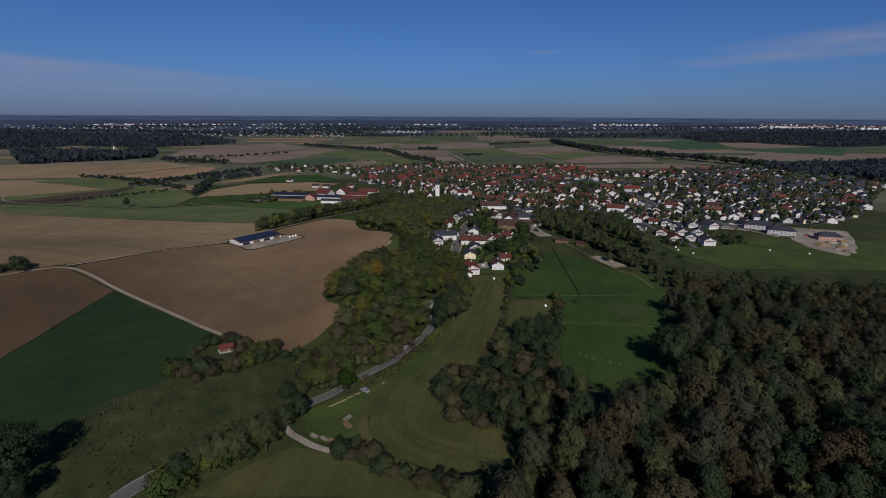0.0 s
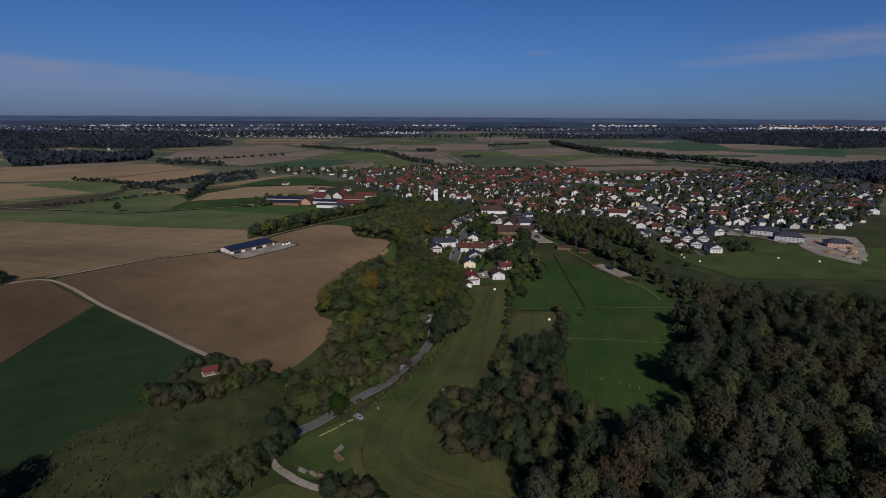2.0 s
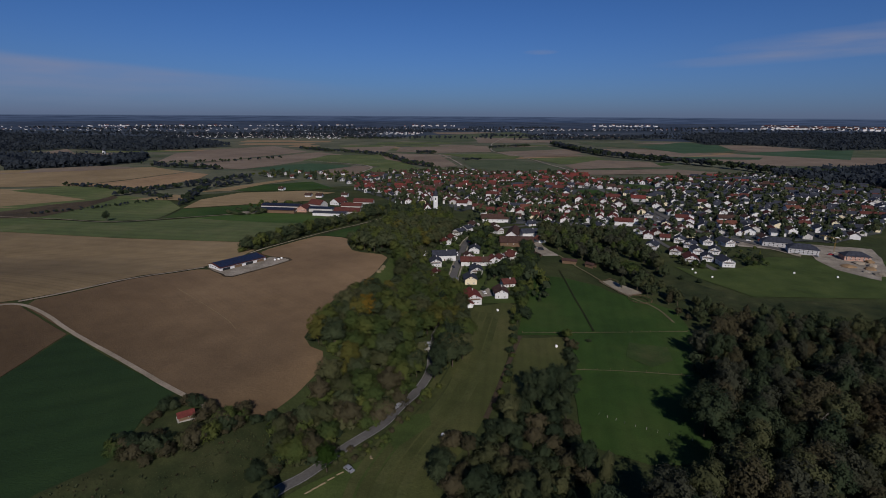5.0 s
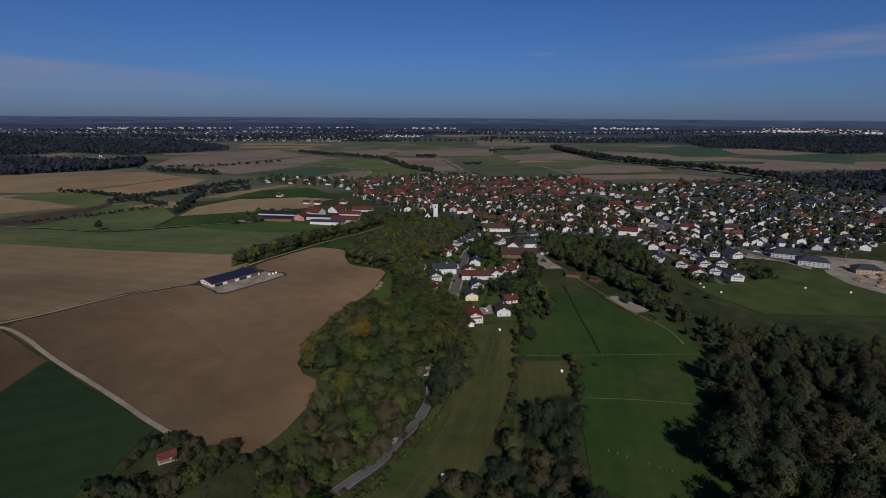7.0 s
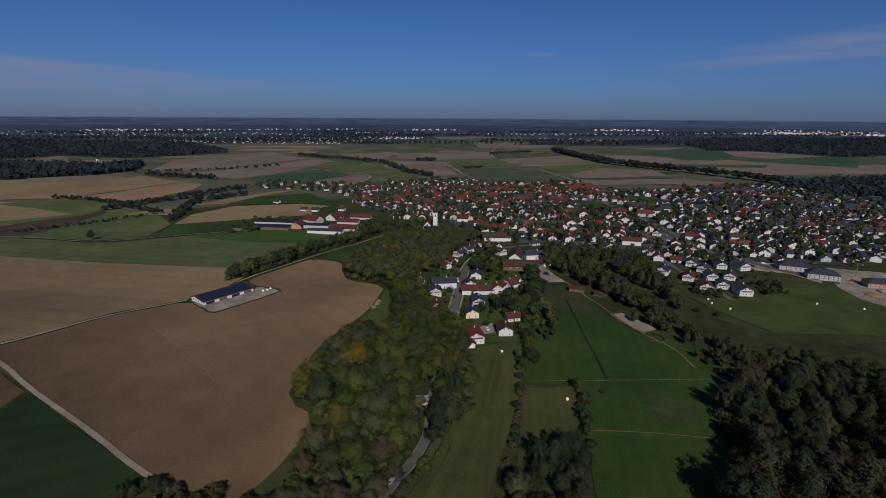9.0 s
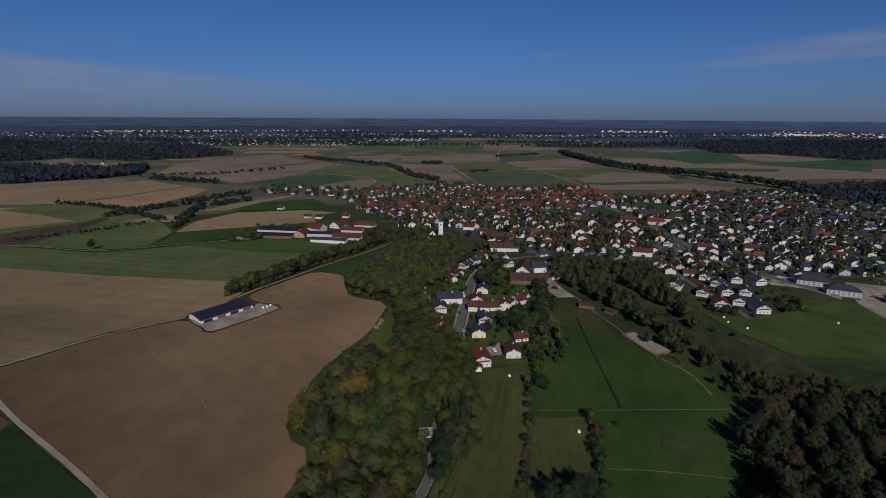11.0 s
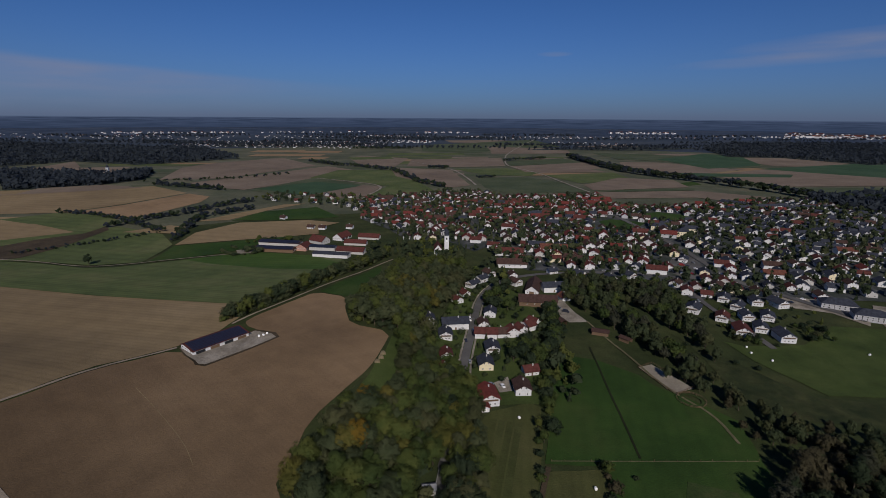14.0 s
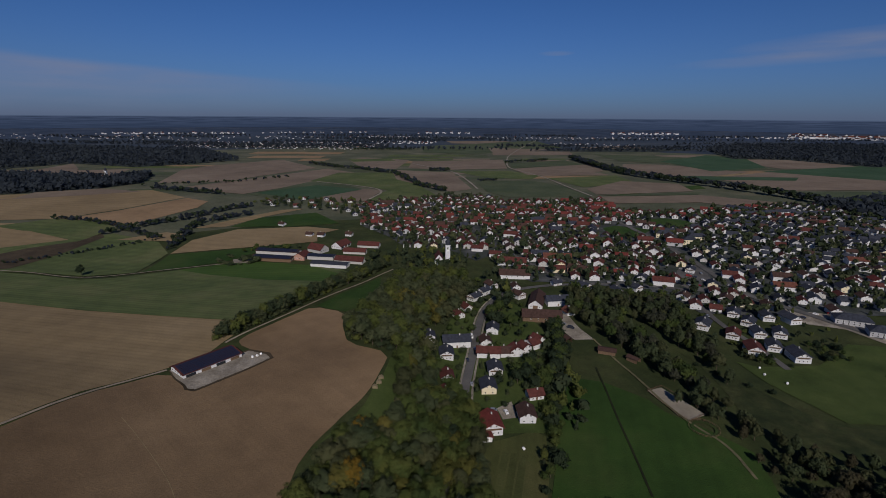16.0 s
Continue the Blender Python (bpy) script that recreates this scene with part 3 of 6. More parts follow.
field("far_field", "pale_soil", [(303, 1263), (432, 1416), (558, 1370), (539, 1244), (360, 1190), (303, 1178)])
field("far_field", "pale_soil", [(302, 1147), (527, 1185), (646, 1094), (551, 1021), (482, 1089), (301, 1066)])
field("far_field", "grassD", [(312, 1171), (369, 1182), (547, 1227), (526, 1193), (349, 1158)])
field("far_field", "grassD", [(195, 1883), (418, 2044), (438, 1844), (179, 1725)])
field("far_field", "grassD", [(610, 2359), (831, 2286), (1008, 2165), (762, 1938), (625, 2016)])
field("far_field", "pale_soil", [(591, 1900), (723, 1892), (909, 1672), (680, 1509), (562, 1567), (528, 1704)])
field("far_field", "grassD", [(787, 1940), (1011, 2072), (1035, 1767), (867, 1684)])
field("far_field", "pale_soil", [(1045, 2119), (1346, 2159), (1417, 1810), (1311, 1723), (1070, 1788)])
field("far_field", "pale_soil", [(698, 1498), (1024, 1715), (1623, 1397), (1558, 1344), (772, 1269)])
field("far_field", "grassD", [(1093, 1755), (2020, 1724), (1715, 1473)])
field("far_field", "grassD", [(760, 1242), (1520, 1314), (1398, 1214), (757, 1156)])
field("far_field", "pale_soil", [(642, 2771), (901, 2886), (1050, 2662), (789, 2531)])
field("far_field", "grassD", [(-186, 2758), (-55, 2904), (217, 2793), (266, 2546), (80, 2289), (-147, 2386)])
field("far_field", "pale_soil", [(-188, 1657), (-174, 1983), (-375, 2092), (-388, 1937), (-302, 1698)])
field("far_field", "grassA", [(-410, 2008), (-257, 2050), (-224, 1954), (-369, 1893)])
field("far_field", "pale_soil", [(-61, 3183), (252, 3240), (412, 3135), (297, 2995), (-25, 3009)])
field("far_field", "pale_soil", [(-1297, 975), (-860, 1041), (-914, 1229), (-675, 1153), (-754, 1095), (-1161, 869)])
field("far_field", "grassD", [(1271, 1835), (2324, 1776), (2009, 1528), (1152, 1557)])
field("far_field", "pale_soil", [(1084, 1486), (1952, 1483), (1816, 1377), (998, 1345)])
field("strip_field", "grassC", [(350, 1224), (598, 1346), (590, 1291), (353, 1178)])
field("far_field", "far_grass", [(953, 1692), (1597, 1975), (1172, 1463), (1045, 1582)])
field("far_field", "far_grass", [(772, 2026), (1091, 2335), (1169, 2163), (1044, 1816), (795, 1678)])
field("far_field", "pale_soil", [(176, 1698), (501, 1899), (451, 1649), (207, 1529)])
field("far_field", "grassD", [(-12, 2912), (486, 3292), (552, 2742), (68, 2395)])
field("far_field", "pale_soil", [(165, 2713), (547, 2585), (511, 2300), (167, 2334)])
field("far_field", "far_grass", [(634, 1549), (962, 1530), (906, 1456), (612, 1460)])
field("far_field", "far_grass", [(-426, 1152), (-331, 1278), (-210, 1214), (-296, 1065)])
lane("farm_track", 2.3, "gravel", [(-90, 208), (-107, 216), (-145, 242), (-188, 266), (-213, 283), (-234, 292), (-245, 281), (-254, 268)])
lane("farm_track", 2.0, "gravel", [(-235, 293), (-220, 314), (-205, 355), (-176, 387)])
lane("farm_track", 2.0, "gravel", [(-620, 690), (-558, 614), (-481, 603), (-440, 598), (-400, 585), (-375, 583), (-352, 592), (-311, 623), (-261, 651), (-229, 667)])
lane("farm_track", 2.0, "gravel", [(-158, 427), (-156, 433), (-151, 446), (-141, 467), (-131, 491), (-120, 521), (-107, 552), (-92, 582), (-80, 614), (-68, 640)])
lane("road", 4.8, "asphalt", [(-98, 122), (-95, 128), (-90, 135), (-76, 150), (-62, 168), (-55, 178), (-48, 184), (-37, 200), (-23, 215), (-18, 228), (-11, 239), (-5, 258), (-5, 274), (-3, 296)])
lane("village_road", 6.0, "asphalt", [(-3, 296), (0, 310), (4, 335), (7, 370), (7, 395), (11, 420), (15, 449), (19, 484), (23, 511), (30, 537), (42, 561), (56, 579), (90, 595), (137, 603), (184, 603), (224, 591), (250, 586)])
lane("footpath", 2.8, "pale", [(-61, 164), (-57, 159), (-53, 156), (-46, 151), (-37, 148)])
lane("village_street", 4.6, "asphalt", [(4, 928), (37, 814), (52, 746), (71, 712), (98, 645), (115, 607)])
lane("main_street", 8, "asphalt", [(262, 900), (274, 821), (282, 727), (284, 662), (281, 592), (288, 562), (304, 538), (321, 507), (336, 480)])
lane("side_street", 5, "asphalt", [(218, 603), (226, 575), (224, 537), (222, 500), (228, 469), (229, 428)])
lane("gravel_path", 1.6, "dry_grass", [(108, 472), (115, 436), (122, 412), (127, 383), (135, 361), (145, 345), (145, 320)])
lane("field_road", 4.2, "pale", [(287, 1146), (263, 1307), (241, 1500), (189, 1657), (168, 1742), (189, 1996), (225, 2273), (381, 2897), (507, 3317)])
lane("field_road", 4.2, "pale", [(50, 1244), (34, 1374), (5, 1549), (-29, 1638), (-152, 1849)])
lane("field_road", 4.2, "pale", [(-173, 1070), (-153, 1212), (-252, 1289), (-349, 1344)])
yard("gravel_yard", "pale", [(89, 506), (97, 523), (103, 488), (109, 470), (94, 469), (89, 482)])
yard("sand_riding_arena", "sand", [(122, 397), (133, 402), (147, 373), (135, 367), (130, 372)])
yard("weedy_border", "rough", [(-176.5, 387.5), (-153, 364.5), (-146, 364), (-115.5, 404), (-121, 412), (-137, 417), (-141, 413), (-160.5, 379)])
yard("barn_yard", "pale", [(-175, 387), (-152, 366), (-147, 366), (-118, 404), (-123, 410), (-137, 415), (-139, 412), (-159, 378)])
yard("builders_yard", "pale", [(298, 544), (310, 536), (333, 526), (351, 498), (330, 471), (320, 497), (295, 507), (286, 522)])
yard("builders_yard", "pale", [(337, 462), (354, 498), (368, 516), (418, 497), (398, 462), (375, 431), (345, 403), (332, 431)])
yard("car_park", "asphalt", [(265, 677), (282, 673), (274, 623), (274, 580), (236, 592), (227, 612)])
yard("bright_verge", "lawn", [(-22, 209), (-13, 221), (-6, 223), (-4, 214), (-11, 206), (-17, 199)])
yard("garden_court", "pale", [(26, 374), (35, 382), (37, 366), (29, 363)])
lane("ditch", 1.1, "ditch", [(98, 426), (96, 392), (94, 365), (93, 339), (91, 307)])
lane("ditch", 2.4, "rough", [(46, 300), (34, 264), (24, 233), (19, 219)])
lane("dry_grass_line", 0.55, "dry_grass", [(48, 304), (86, 305), (119, 306), (147, 307)])
lane("dry_grass_line", 0.55, "dry_grass", [(66, 261), (92, 260), (125, 255)])
lane("worn_line", 0.35, "stubble", [(-170, 336), (-150, 320), (-122, 295), (-110, 280)])
yard("worn_patch", "worn", [(107, 292), (126, 286), (122, 270), (108, 264), (99, 275)])
lane("road_marking", 0.13, "road_paint", [(-98, 122), (-95, 128), (-90, 135), (-76, 150), (-62, 168), (-55, 178), (-48, 184), (-37, 200), (-23, 215), (-18, 228), (-11, 239), (-5, 258), (-5, 274), (-3, 296)], 2.1)
lane("road_marking", 0.13, "road_paint", [(-98, 122), (-95, 128), (-90, 135), (-76, 150), (-62, 168), (-55, 178), (-48, 184), (-37, 200), (-23, 215), (-18, 228), (-11, 239), (-5, 258), (-5, 274), (-3, 296)], -2.1)
lane("pavement", 1.4, "pale", [(8, 395), (11, 420), (15, 449), (19, 484), (23, 511), (30, 537), (42, 561)], 4.0)
lane("pavement", 1.4, "pale", [(4, 335), (7, 370), (8, 395), (11, 420), (15, 449), (19, 484), (23, 511)], -4.2)
lane("mowing_line", 1.6, "stubble", [(-460, 530), (-385, 513), (-299, 498), (-224, 488), (-170, 482)])
lane("mowing_line", 1.2, "dry_grass", [(-440, 540), (-385, 524), (-299, 508), (-224, 497), (-180, 492)])
lane("mowing_line", 0.9, "dry_grass", [(-400, 540), (-320, 522), (-224, 508), (-170, 502)])
lane("mowing_line", 0.8, "dry_grass", [(-360, 560), (-290, 545), (-210, 530), (-160, 526)])

MOWN = [(32, 335), (22, 290), (14, 255), (4, 228), (-6, 208), (-14, 190), (-19, 172), (-14, 158), (2, 148), (18, 144)]  # the line that the mower followed
for k, aside in enumerate((-13.5, -9, -4.5, 0.0, 4.5)):
    lane("mowing_stripe", 3.6, ("mown_light", "mown_dark")[k % 2], MOWN, aside or 0.01)


# ---- plants ----
def tri_mesh(name, verts, tris, mats, index=None):
    me = bpy.data.meshes.new(name)
    me.vertices.add(len(verts))
    me.vertices.foreach_set("co", np.asarray(verts, dtype=np.float32).ravel())
    me.loops.add(3 * len(tris))
    me.loops.foreach_set("vertex_index", np.asarray(tris, dtype=np.int32).ravel())
    me.polygons.add(len(tris))
    me.polygons.foreach_set("loop_start", np.arange(0, 3 * len(tris), 3, dtype=np.int32))
    for m in mats:
        me.materials.append(MATS[m])
    if index is not None:
        me.polygons.foreach_set("material_index", np.asarray(index, dtype=np.int32))
    me.update(calc_edges=True)
    me.validate()
    return me


def ball(sub):
    bm = bmesh.new()
    bmesh.ops.create_icosphere(bm, subdivisions=sub, radius=1)
    v = np.array([x.co[:] for x in bm.verts])
    f = np.array([[x.index for x in y.verts] for y in bm.faces])
    bm.free()
    return v, f


BALLS = {1: ball(1), 2: ball(2)}


def crown_shape(kind, seed, leaves, size):
    """Foliage of a plant one metre tall: dense lobes set with many small leaf sprays, uneven and open at the edge."""
    rng = np.random.RandomState(seed)
    if leaves >= 350 and kind != "conifer":
        return full_crown(kind, rng, leaves, size)
    if kind == "conifer":
        n = 9
        hs = np.linspace(0.14, 0.93, n)
        c = np.stack([rng.normal(0, 0.012, n), rng.normal(0, 0.012, n), hs], 1)
        rad = np.stack([0.19 * (1.06 - hs)] * 2 + [np.full(n, 0.085)], 1)
    else:  # fewer, larger lobes for trees far off
        n, wide, low, tall = {"round": (13, 0.26, 0.56, 0.29), "wide": (14, 0.36, 0.52, 0.26), "tall": (11, 0.12, 0.54, 0.36), "bush": (7, 0.42, 0.42, 0.2),
                              "birch": (12, 0.18, 0.55, 0.33)}[kind]
        d = rng.normal(size=(n, 3))
        d /= np.linalg.norm(d, axis=1)[:, None]
        d *= rng.uniform(0.35, 1.0, (n, 1))
        c = d * (wide, wide, tall) + (0, 0, low)
        s = {"round": 0.135, "wide": 0.14, "tall": 0.10, "bush": 0.27, "birch": 0.10}[kind]
        rad = rng.uniform(0.75, 1.25, (n, 1)) * s * np.array([1.0, 1.0, 0.9])
        keep = 5 if leaves > 90 else 3
        c, rad = c[:keep], rad[:keep] * (1.25 if keep == 5 else 1.5)
    bv, bf = BALLS[1]
    verts, tris, at = [], [], 0
    for ci, ri in zip(c, rad):
        v = bv * ri * (0.80 if leaves < 350 else 0.60) * rng.uniform(0.82, 1.15, (len(bv), 1)) + ci
        verts.append(v)
        tris.append(bf + at)
        at += len(v)
    who = rng.choice(len(c), leaves, p=rad[:, 0] ** 2 / (rad[:, 0] ** 2).sum())
    d = rng.normal(size=(leaves, 3))
    d[:, 2] = np.abs(d[:, 2]) * 0.9 - 0.35
    d /= np.linalg.norm(d, axis=1)[:, None]
    leaf = sprays(rng, c[who] + d * rad[who] * rng.uniform(0.62, 1.36, (leaves, 1)), d + rng.normal(0, 0.36, (leaves, 3)), size * (0.8 if kind == "conifer" else 1.0))
    verts.append(leaf)
    tris.append(at + 3 * np.arange(leaves)[:, None] + [[0, 1, 2]])
    return np.concatenate(verts), np.concatenate(tris)


def sprays(rng, centre, nrm, size):
    """Small three-cornered leaf sprays at the places given, facing along nrm."""
    n = len(centre)
    nrm = nrm / np.linalg.norm(nrm, axis=1)[:, None]
    side = np.cross(nrm, rng.normal(size=(n, 3)))
    side /= np.linalg.norm(side, axis=1)[:, None]
    up = np.cross(nrm, side)
    s = size * rng.uniform(0.55, 1.3, (n, 1))
    return np.stack([centre - side * s, centre + side * s * 0.9 - up * s * 0.35, centre + up * s * 1.25 + side * s * 0.2], 1).reshape(-1, 3)


def full_crown(kind, rng, leaves, size):
    """A domed crown: many boughs on an uneven dome, each set with leaf sprays, with a dense heart."""
    n, wide, low, tall, s = {"round": (56, 0.31, 0.60, 0.36, 0.070), "wide": (60, 0.38, 0.58, 0.34, 0.078), "tall": (44, 0.125, 0.53, 0.46, 0.050), "bush": (26, 0.50, 0.36, 0.40, 0.15),
                             "birch": (48, 0.20, 0.55, 0.43, 0.060)}[kind]
    k = np.arange(n) + 0.5
    z = 1 - k / n * 1.55  # from the top to below the widest part
    a = k * 2.39996 + rng.normal(0, 0.35, n)
    z = np.clip(z + rng.normal(0, 0.08, n), -0.7, 1.0)
    r = np.sqrt(1 - z * z)
    d = np.stack([r * np.cos(a), r * np.sin(a), z], 1)
    axes = np.array([wide * rng.uniform(0.85, 1.15), wide * rng.uniform(0.85, 1.15), tall])
    heart = np.array([rng.normal(0, 0.02), rng.normal(0, 0.02), low])
    c = d * axes * rng.uniform(0.60, 1.06, (n, 1)) + heart
    rad = rng.uniform(0.6, 1.45, n) * s
    verts, tris, at = [], [], 0
    bv, bf = BALLS[2]
    core = bv * axes * 0.70 * rng.uniform(0.75, 1.12, (len(bv), 1)) + heart
    verts.append(core)
    tris.append(bf)
    at += len(core)
    who = rng.choice(n, leaves, p=rad**2 / (rad**2).sum())
    out = rng.normal(size=(leaves, 3)) + d[who] * 0.9 + (0, 0, 0.35)
    out /= np.linalg.norm(out, axis=1)[:, None]
    place = c[who] + out * rad[who][:, None] * rng.uniform(0.35, 1.4 if kind in ("round", "wide", "bush") else 1.8, (leaves, 1))
    verts.append(sprays(rng, place, out * 0.8 + d[who] * 0.6 + rng.normal(0, 0.24, (leaves, 3)), size))
    tris.append(at + 3 * np.arange(leaves)[:, None] + [[0, 1, 2]])
    return np.concatenate(verts), np.concatenate(tris)


def trunk_shape(kind, seed):
    rng = np.random.RandomState(seed + 50)
    top = {"conifer": 0.9, "bush": 0.35}.get(kind, 0.62)
    stems = [((0, 0, -0.03), (rng.normal(0, 0.02), rng.normal(0, 0.02), top), 0.022 if kind != "bush" else 0.03)]
    if kind != "conifer":
        for k in range(5):
            a, z = 2 * math.pi * (k + rng.rand()) / 5, rng.uniform(0.2, 0.45) if kind != "bush" else 0.03
            out = {"wide": 0.3, "round": 0.22, "bush": 0.3}.get(kind, 0.12)
            stems.append(((0, 0, z), (out * math.cos(a), out * math.sin(a), z + rng.uniform(0.18, 0.3)), 0.011))
    verts, tris, at = [], [], 0
    for a, b, r in stems:
        for end, rr in ((a, r), (b, r * 0.35)):
            verts += [(end[0] + rr * math.cos(k * 1.0472), end[1] + rr * math.sin(k * 1.0472), end[2]) for k in range(6)]
        for k in range(6):
            j = (k + 1) % 6
            tris += [(at + k, at + j, at + 6 + j), (at + k, at + 6 + j, at + 6 + k)]
        at += 12
    return np.array(verts), np.array(tris)


TREE_LABEL = {"leaf_rust": "rust-brown autumn", "leaf_grey": "grey-green thinning", "leaf_green": "leafy green", "leaf_autumn": "yellowing autumn", "leaf_orange": "orange autumn-coloured", "leaf_brown": "brownish thinning autumn",
              "leaf_dark": "dark green shaded", "leaf_olive": "dull olive autumn", "leaf_fresh": "fresh bright green", "leaf_far": "haze-tinted distant", "leaf_garden": "dull green"}
KIND_LABEL = {"round": "deciduous tree with a full rounded crown", "wide": "deciduous tree with a broad spreading crown", "tall": "slender upright tree standing in a row",
              "bush": "low dense bush growing in the grass", "conifer": "pointed conifer with drooping boughs", "birch": "slim open-crowned tree at the wood edge"}
PLANTS = {}


def plant(kind, variant, mat, x, y, h, group="", full=1.0):
    """A tree or bush that stands for itself."""
    m = pose(x, y, terrain(x, y) + 0.1, 0, 0, (x * 37 + y * 91) % 360) @ Matrix.Diagonal((full * h * (0.9 + 0.2 * ((x * 7.3) % 1)), full * h * (0.9 + 0.2 * ((y * 5.1) % 1)), h, 1))
    key = (kind, variant, mat)
    if key in PLANTS:
        own = PLANTS[key].scale
        ob = copy_thing(PLANTS[key], m @ Matrix.Diagonal((1 / own.x, 1 / own.y, 1 / own.z, 1)))
    else:
        name = "bush" if kind == "bush" else "conifer" if kind == "conifer" else "tree"
        ob = PLANTS[key] = new(name)
        tagged(ob, TREE_LABEL[mat] + " " + KIND_LABEL[kind], "bush" if kind == "bush" else "tree")
        part("trunk", tri_mesh("trunk", *trunk_shape(kind, variant), ["bark"]), ob)
        part("crown", tri_mesh("crown", *crown_shape(kind, variant * 13 + len(kind), 4300 if kind != "bush" else 1300, 0.0185 if kind != "bush" else 0.049), [mat]), ob)
        ob.matrix_basis = m
    if group:
        tagged(ob, group=group)
    return ob


SHAPES = {}


def woodland(name, label, trees, leaves=560, size=0.058):
    """Many trees that nobody could count, as one object. trees: rows of x, y, height, kind, variant, material."""
    mats = sorted({t[5] for t in trees})
    allv, allt, alli, at = [], [], [], 0
    for x, y, h, kind, variant, mat in trees:
        key = (kind, variant, leaves)
        if key not in SHAPES:
            cv, ct = crown_shape(kind, variant * 13 + len(kind), leaves, size)
            tv, tt = trunk_shape(kind, variant)
            SHAPES[key] = (cv, ct, tv, tt)
        cv, ct, tv, tt = SHAPES[key]
        a = (x * 3.7 + y * 9.1) % 6.283
        rot = np.array([[math.cos(a), -math.sin(a), 0], [math.sin(a), math.cos(a), 0], [0, 0, 1]]) * h
        off = (x, y, terrain(x, y))
        for v, t, i in ((cv, ct, mats.index(mat)), (tv, tt, len(mats))):
            if i == len(mats) and leaves < 150:
                continue
            allv.append(v @ rot.T + off)
            allt.append(t + at)
            alli.append(np.full(len(t), i))
            at += len(v)
    me = tri_mesh(name, np.concatenate(allv), np.concatenate(allt), mats + ["bark"], np.concatenate(alli))
    return tagged(new(name, me), label, "woodland", kind="stuff")


def spread(poly, apart, seed, keep=lambda x, y: True):
    """Places inside an outline, at least so far apart."""
    rng = random.Random(seed)
    xs, ys = [p[0] for p in poly], [p[1] for p in poly]
    area = (max(xs) - min(xs)) * (max(ys) - min(ys))
    cells, out = {}, []
    for _ in range(int(area / apart**2 * 9)):
        x, y = rng.uniform(min(xs), max(xs)), rng.uniform(min(ys), max(ys))
        i, j = int(x // apart), int(y // apart)
        if not inside(x, y, poly) or not keep(x, y):
            continue
        if any(math.hypot(x - p[0], y - p[1]) < apart for a in (-1, 0, 1) for b in (-1, 0, 1) for p in cells.get((i + a, j + b), ())):
            continue
        cells.setdefault((i, j), []).append((x, y))
        out.append((x, y))
    return out


def along(line, apart, side, seed):
    """Places along a line, scattered to its sides."""
    rng, out = random.Random(seed), []
    for a, b in zip(line, line[1:]):
        n = max(1, round(math.dist(a, b) / apart))
        for k in range(n):
            u = (k + rng.uniform(-0.3, 0.3)) / n
            out.append((a[0] + (b[0] - a[0]) * u + rng.uniform(-side, side), a[1] + (b[1] - a[1]) * u + rng.uniform(-side, side)))
    return out


def clear_of_lanes(x, y, room):
    return all(math.hypot(x - p[0], y - p[1]) > w / 2 + room for w, pts in LANES for p in pts[:: 2 if w > 4 else 1] if abs(x - p[0]) < 20 and abs(y - p[1]) < 20)


# ---- buildings ----
def boxes(rows):
    """Verts and faces of several upright boxes: x0, x1, y0, y1, z0, z1."""
    v, f = [], []
    for x0, x1, y0, y1, z0, z1 in rows:
        n = len(v)
        v += [(x0, y0, z0), (x1, y0, z0), (x1, y1, z0), (x0, y1, z0), (x0, y0, z1), (x1, y0, z1), (x1, y1, z1), (x0, y1, z1)]
        f += [(n + 3, n + 2, n + 1, n), (n + 4, n + 5, n + 6, n + 7), (n, n + 1, n + 5, n + 4), (n + 1, n + 2, n + 6, n + 5), (n + 2, n + 3, n + 7, n + 6), (n + 3, n, n + 4, n + 7)]
    return v, f


def box_mesh(name, rows, mat):
    return mesh(name, *boxes(rows), mat)


def gable_walls(w, l, h, rise, ridge=0.0):
    """Walls under a gable roof whose ridge runs along y."""
    a, b, low = w / 2, l / 2, -1.5
    v = [(-a, -b, low), (a, -b, low), (a, b, low), (-a, b, low), (-a, -b, h), (a, -b, h), (a, b, h), (-a, b, h), (ridge, -b, h + rise), (ridge, b, h + rise)]
    f = [(0, 1, 5, 8, 4), (1, 2, 6, 5), (2, 3, 7, 9, 6), (3, 0, 4, 7), (4, 8, 9, 7), (5, 6, 9, 8), (3, 2, 1, 0)]
    return v, f


def gable_roof(w, l, h, rise, over=0.85, thick=0.25, ridge=0.0):
    v, f = [], []
    b = l / 2 + over
    for s in (-1, 1):
        run = abs(s * w / 2 - ridge)
        tilt = rise / run
        ex, ez = s * (w / 2 + over), h - over * tilt
        n = len(v)
        for y in (-b, b):
            v += [(ridge, y, h + rise + 0.02), (ex, y, ez + 0.02), (ex, y, ez + 0.02 + thick), (ridge, y, h + rise + 0.02 + thick)]
        f += [(n, n + 1, n + 2, n + 3), (n + 7, n + 6, n + 5, n + 4), (n + 3, n + 2, n + 6, n + 7), (n, n + 4, n + 5, n + 1), (n + 1, n + 5, n + 6, n + 2)]
    return v, f


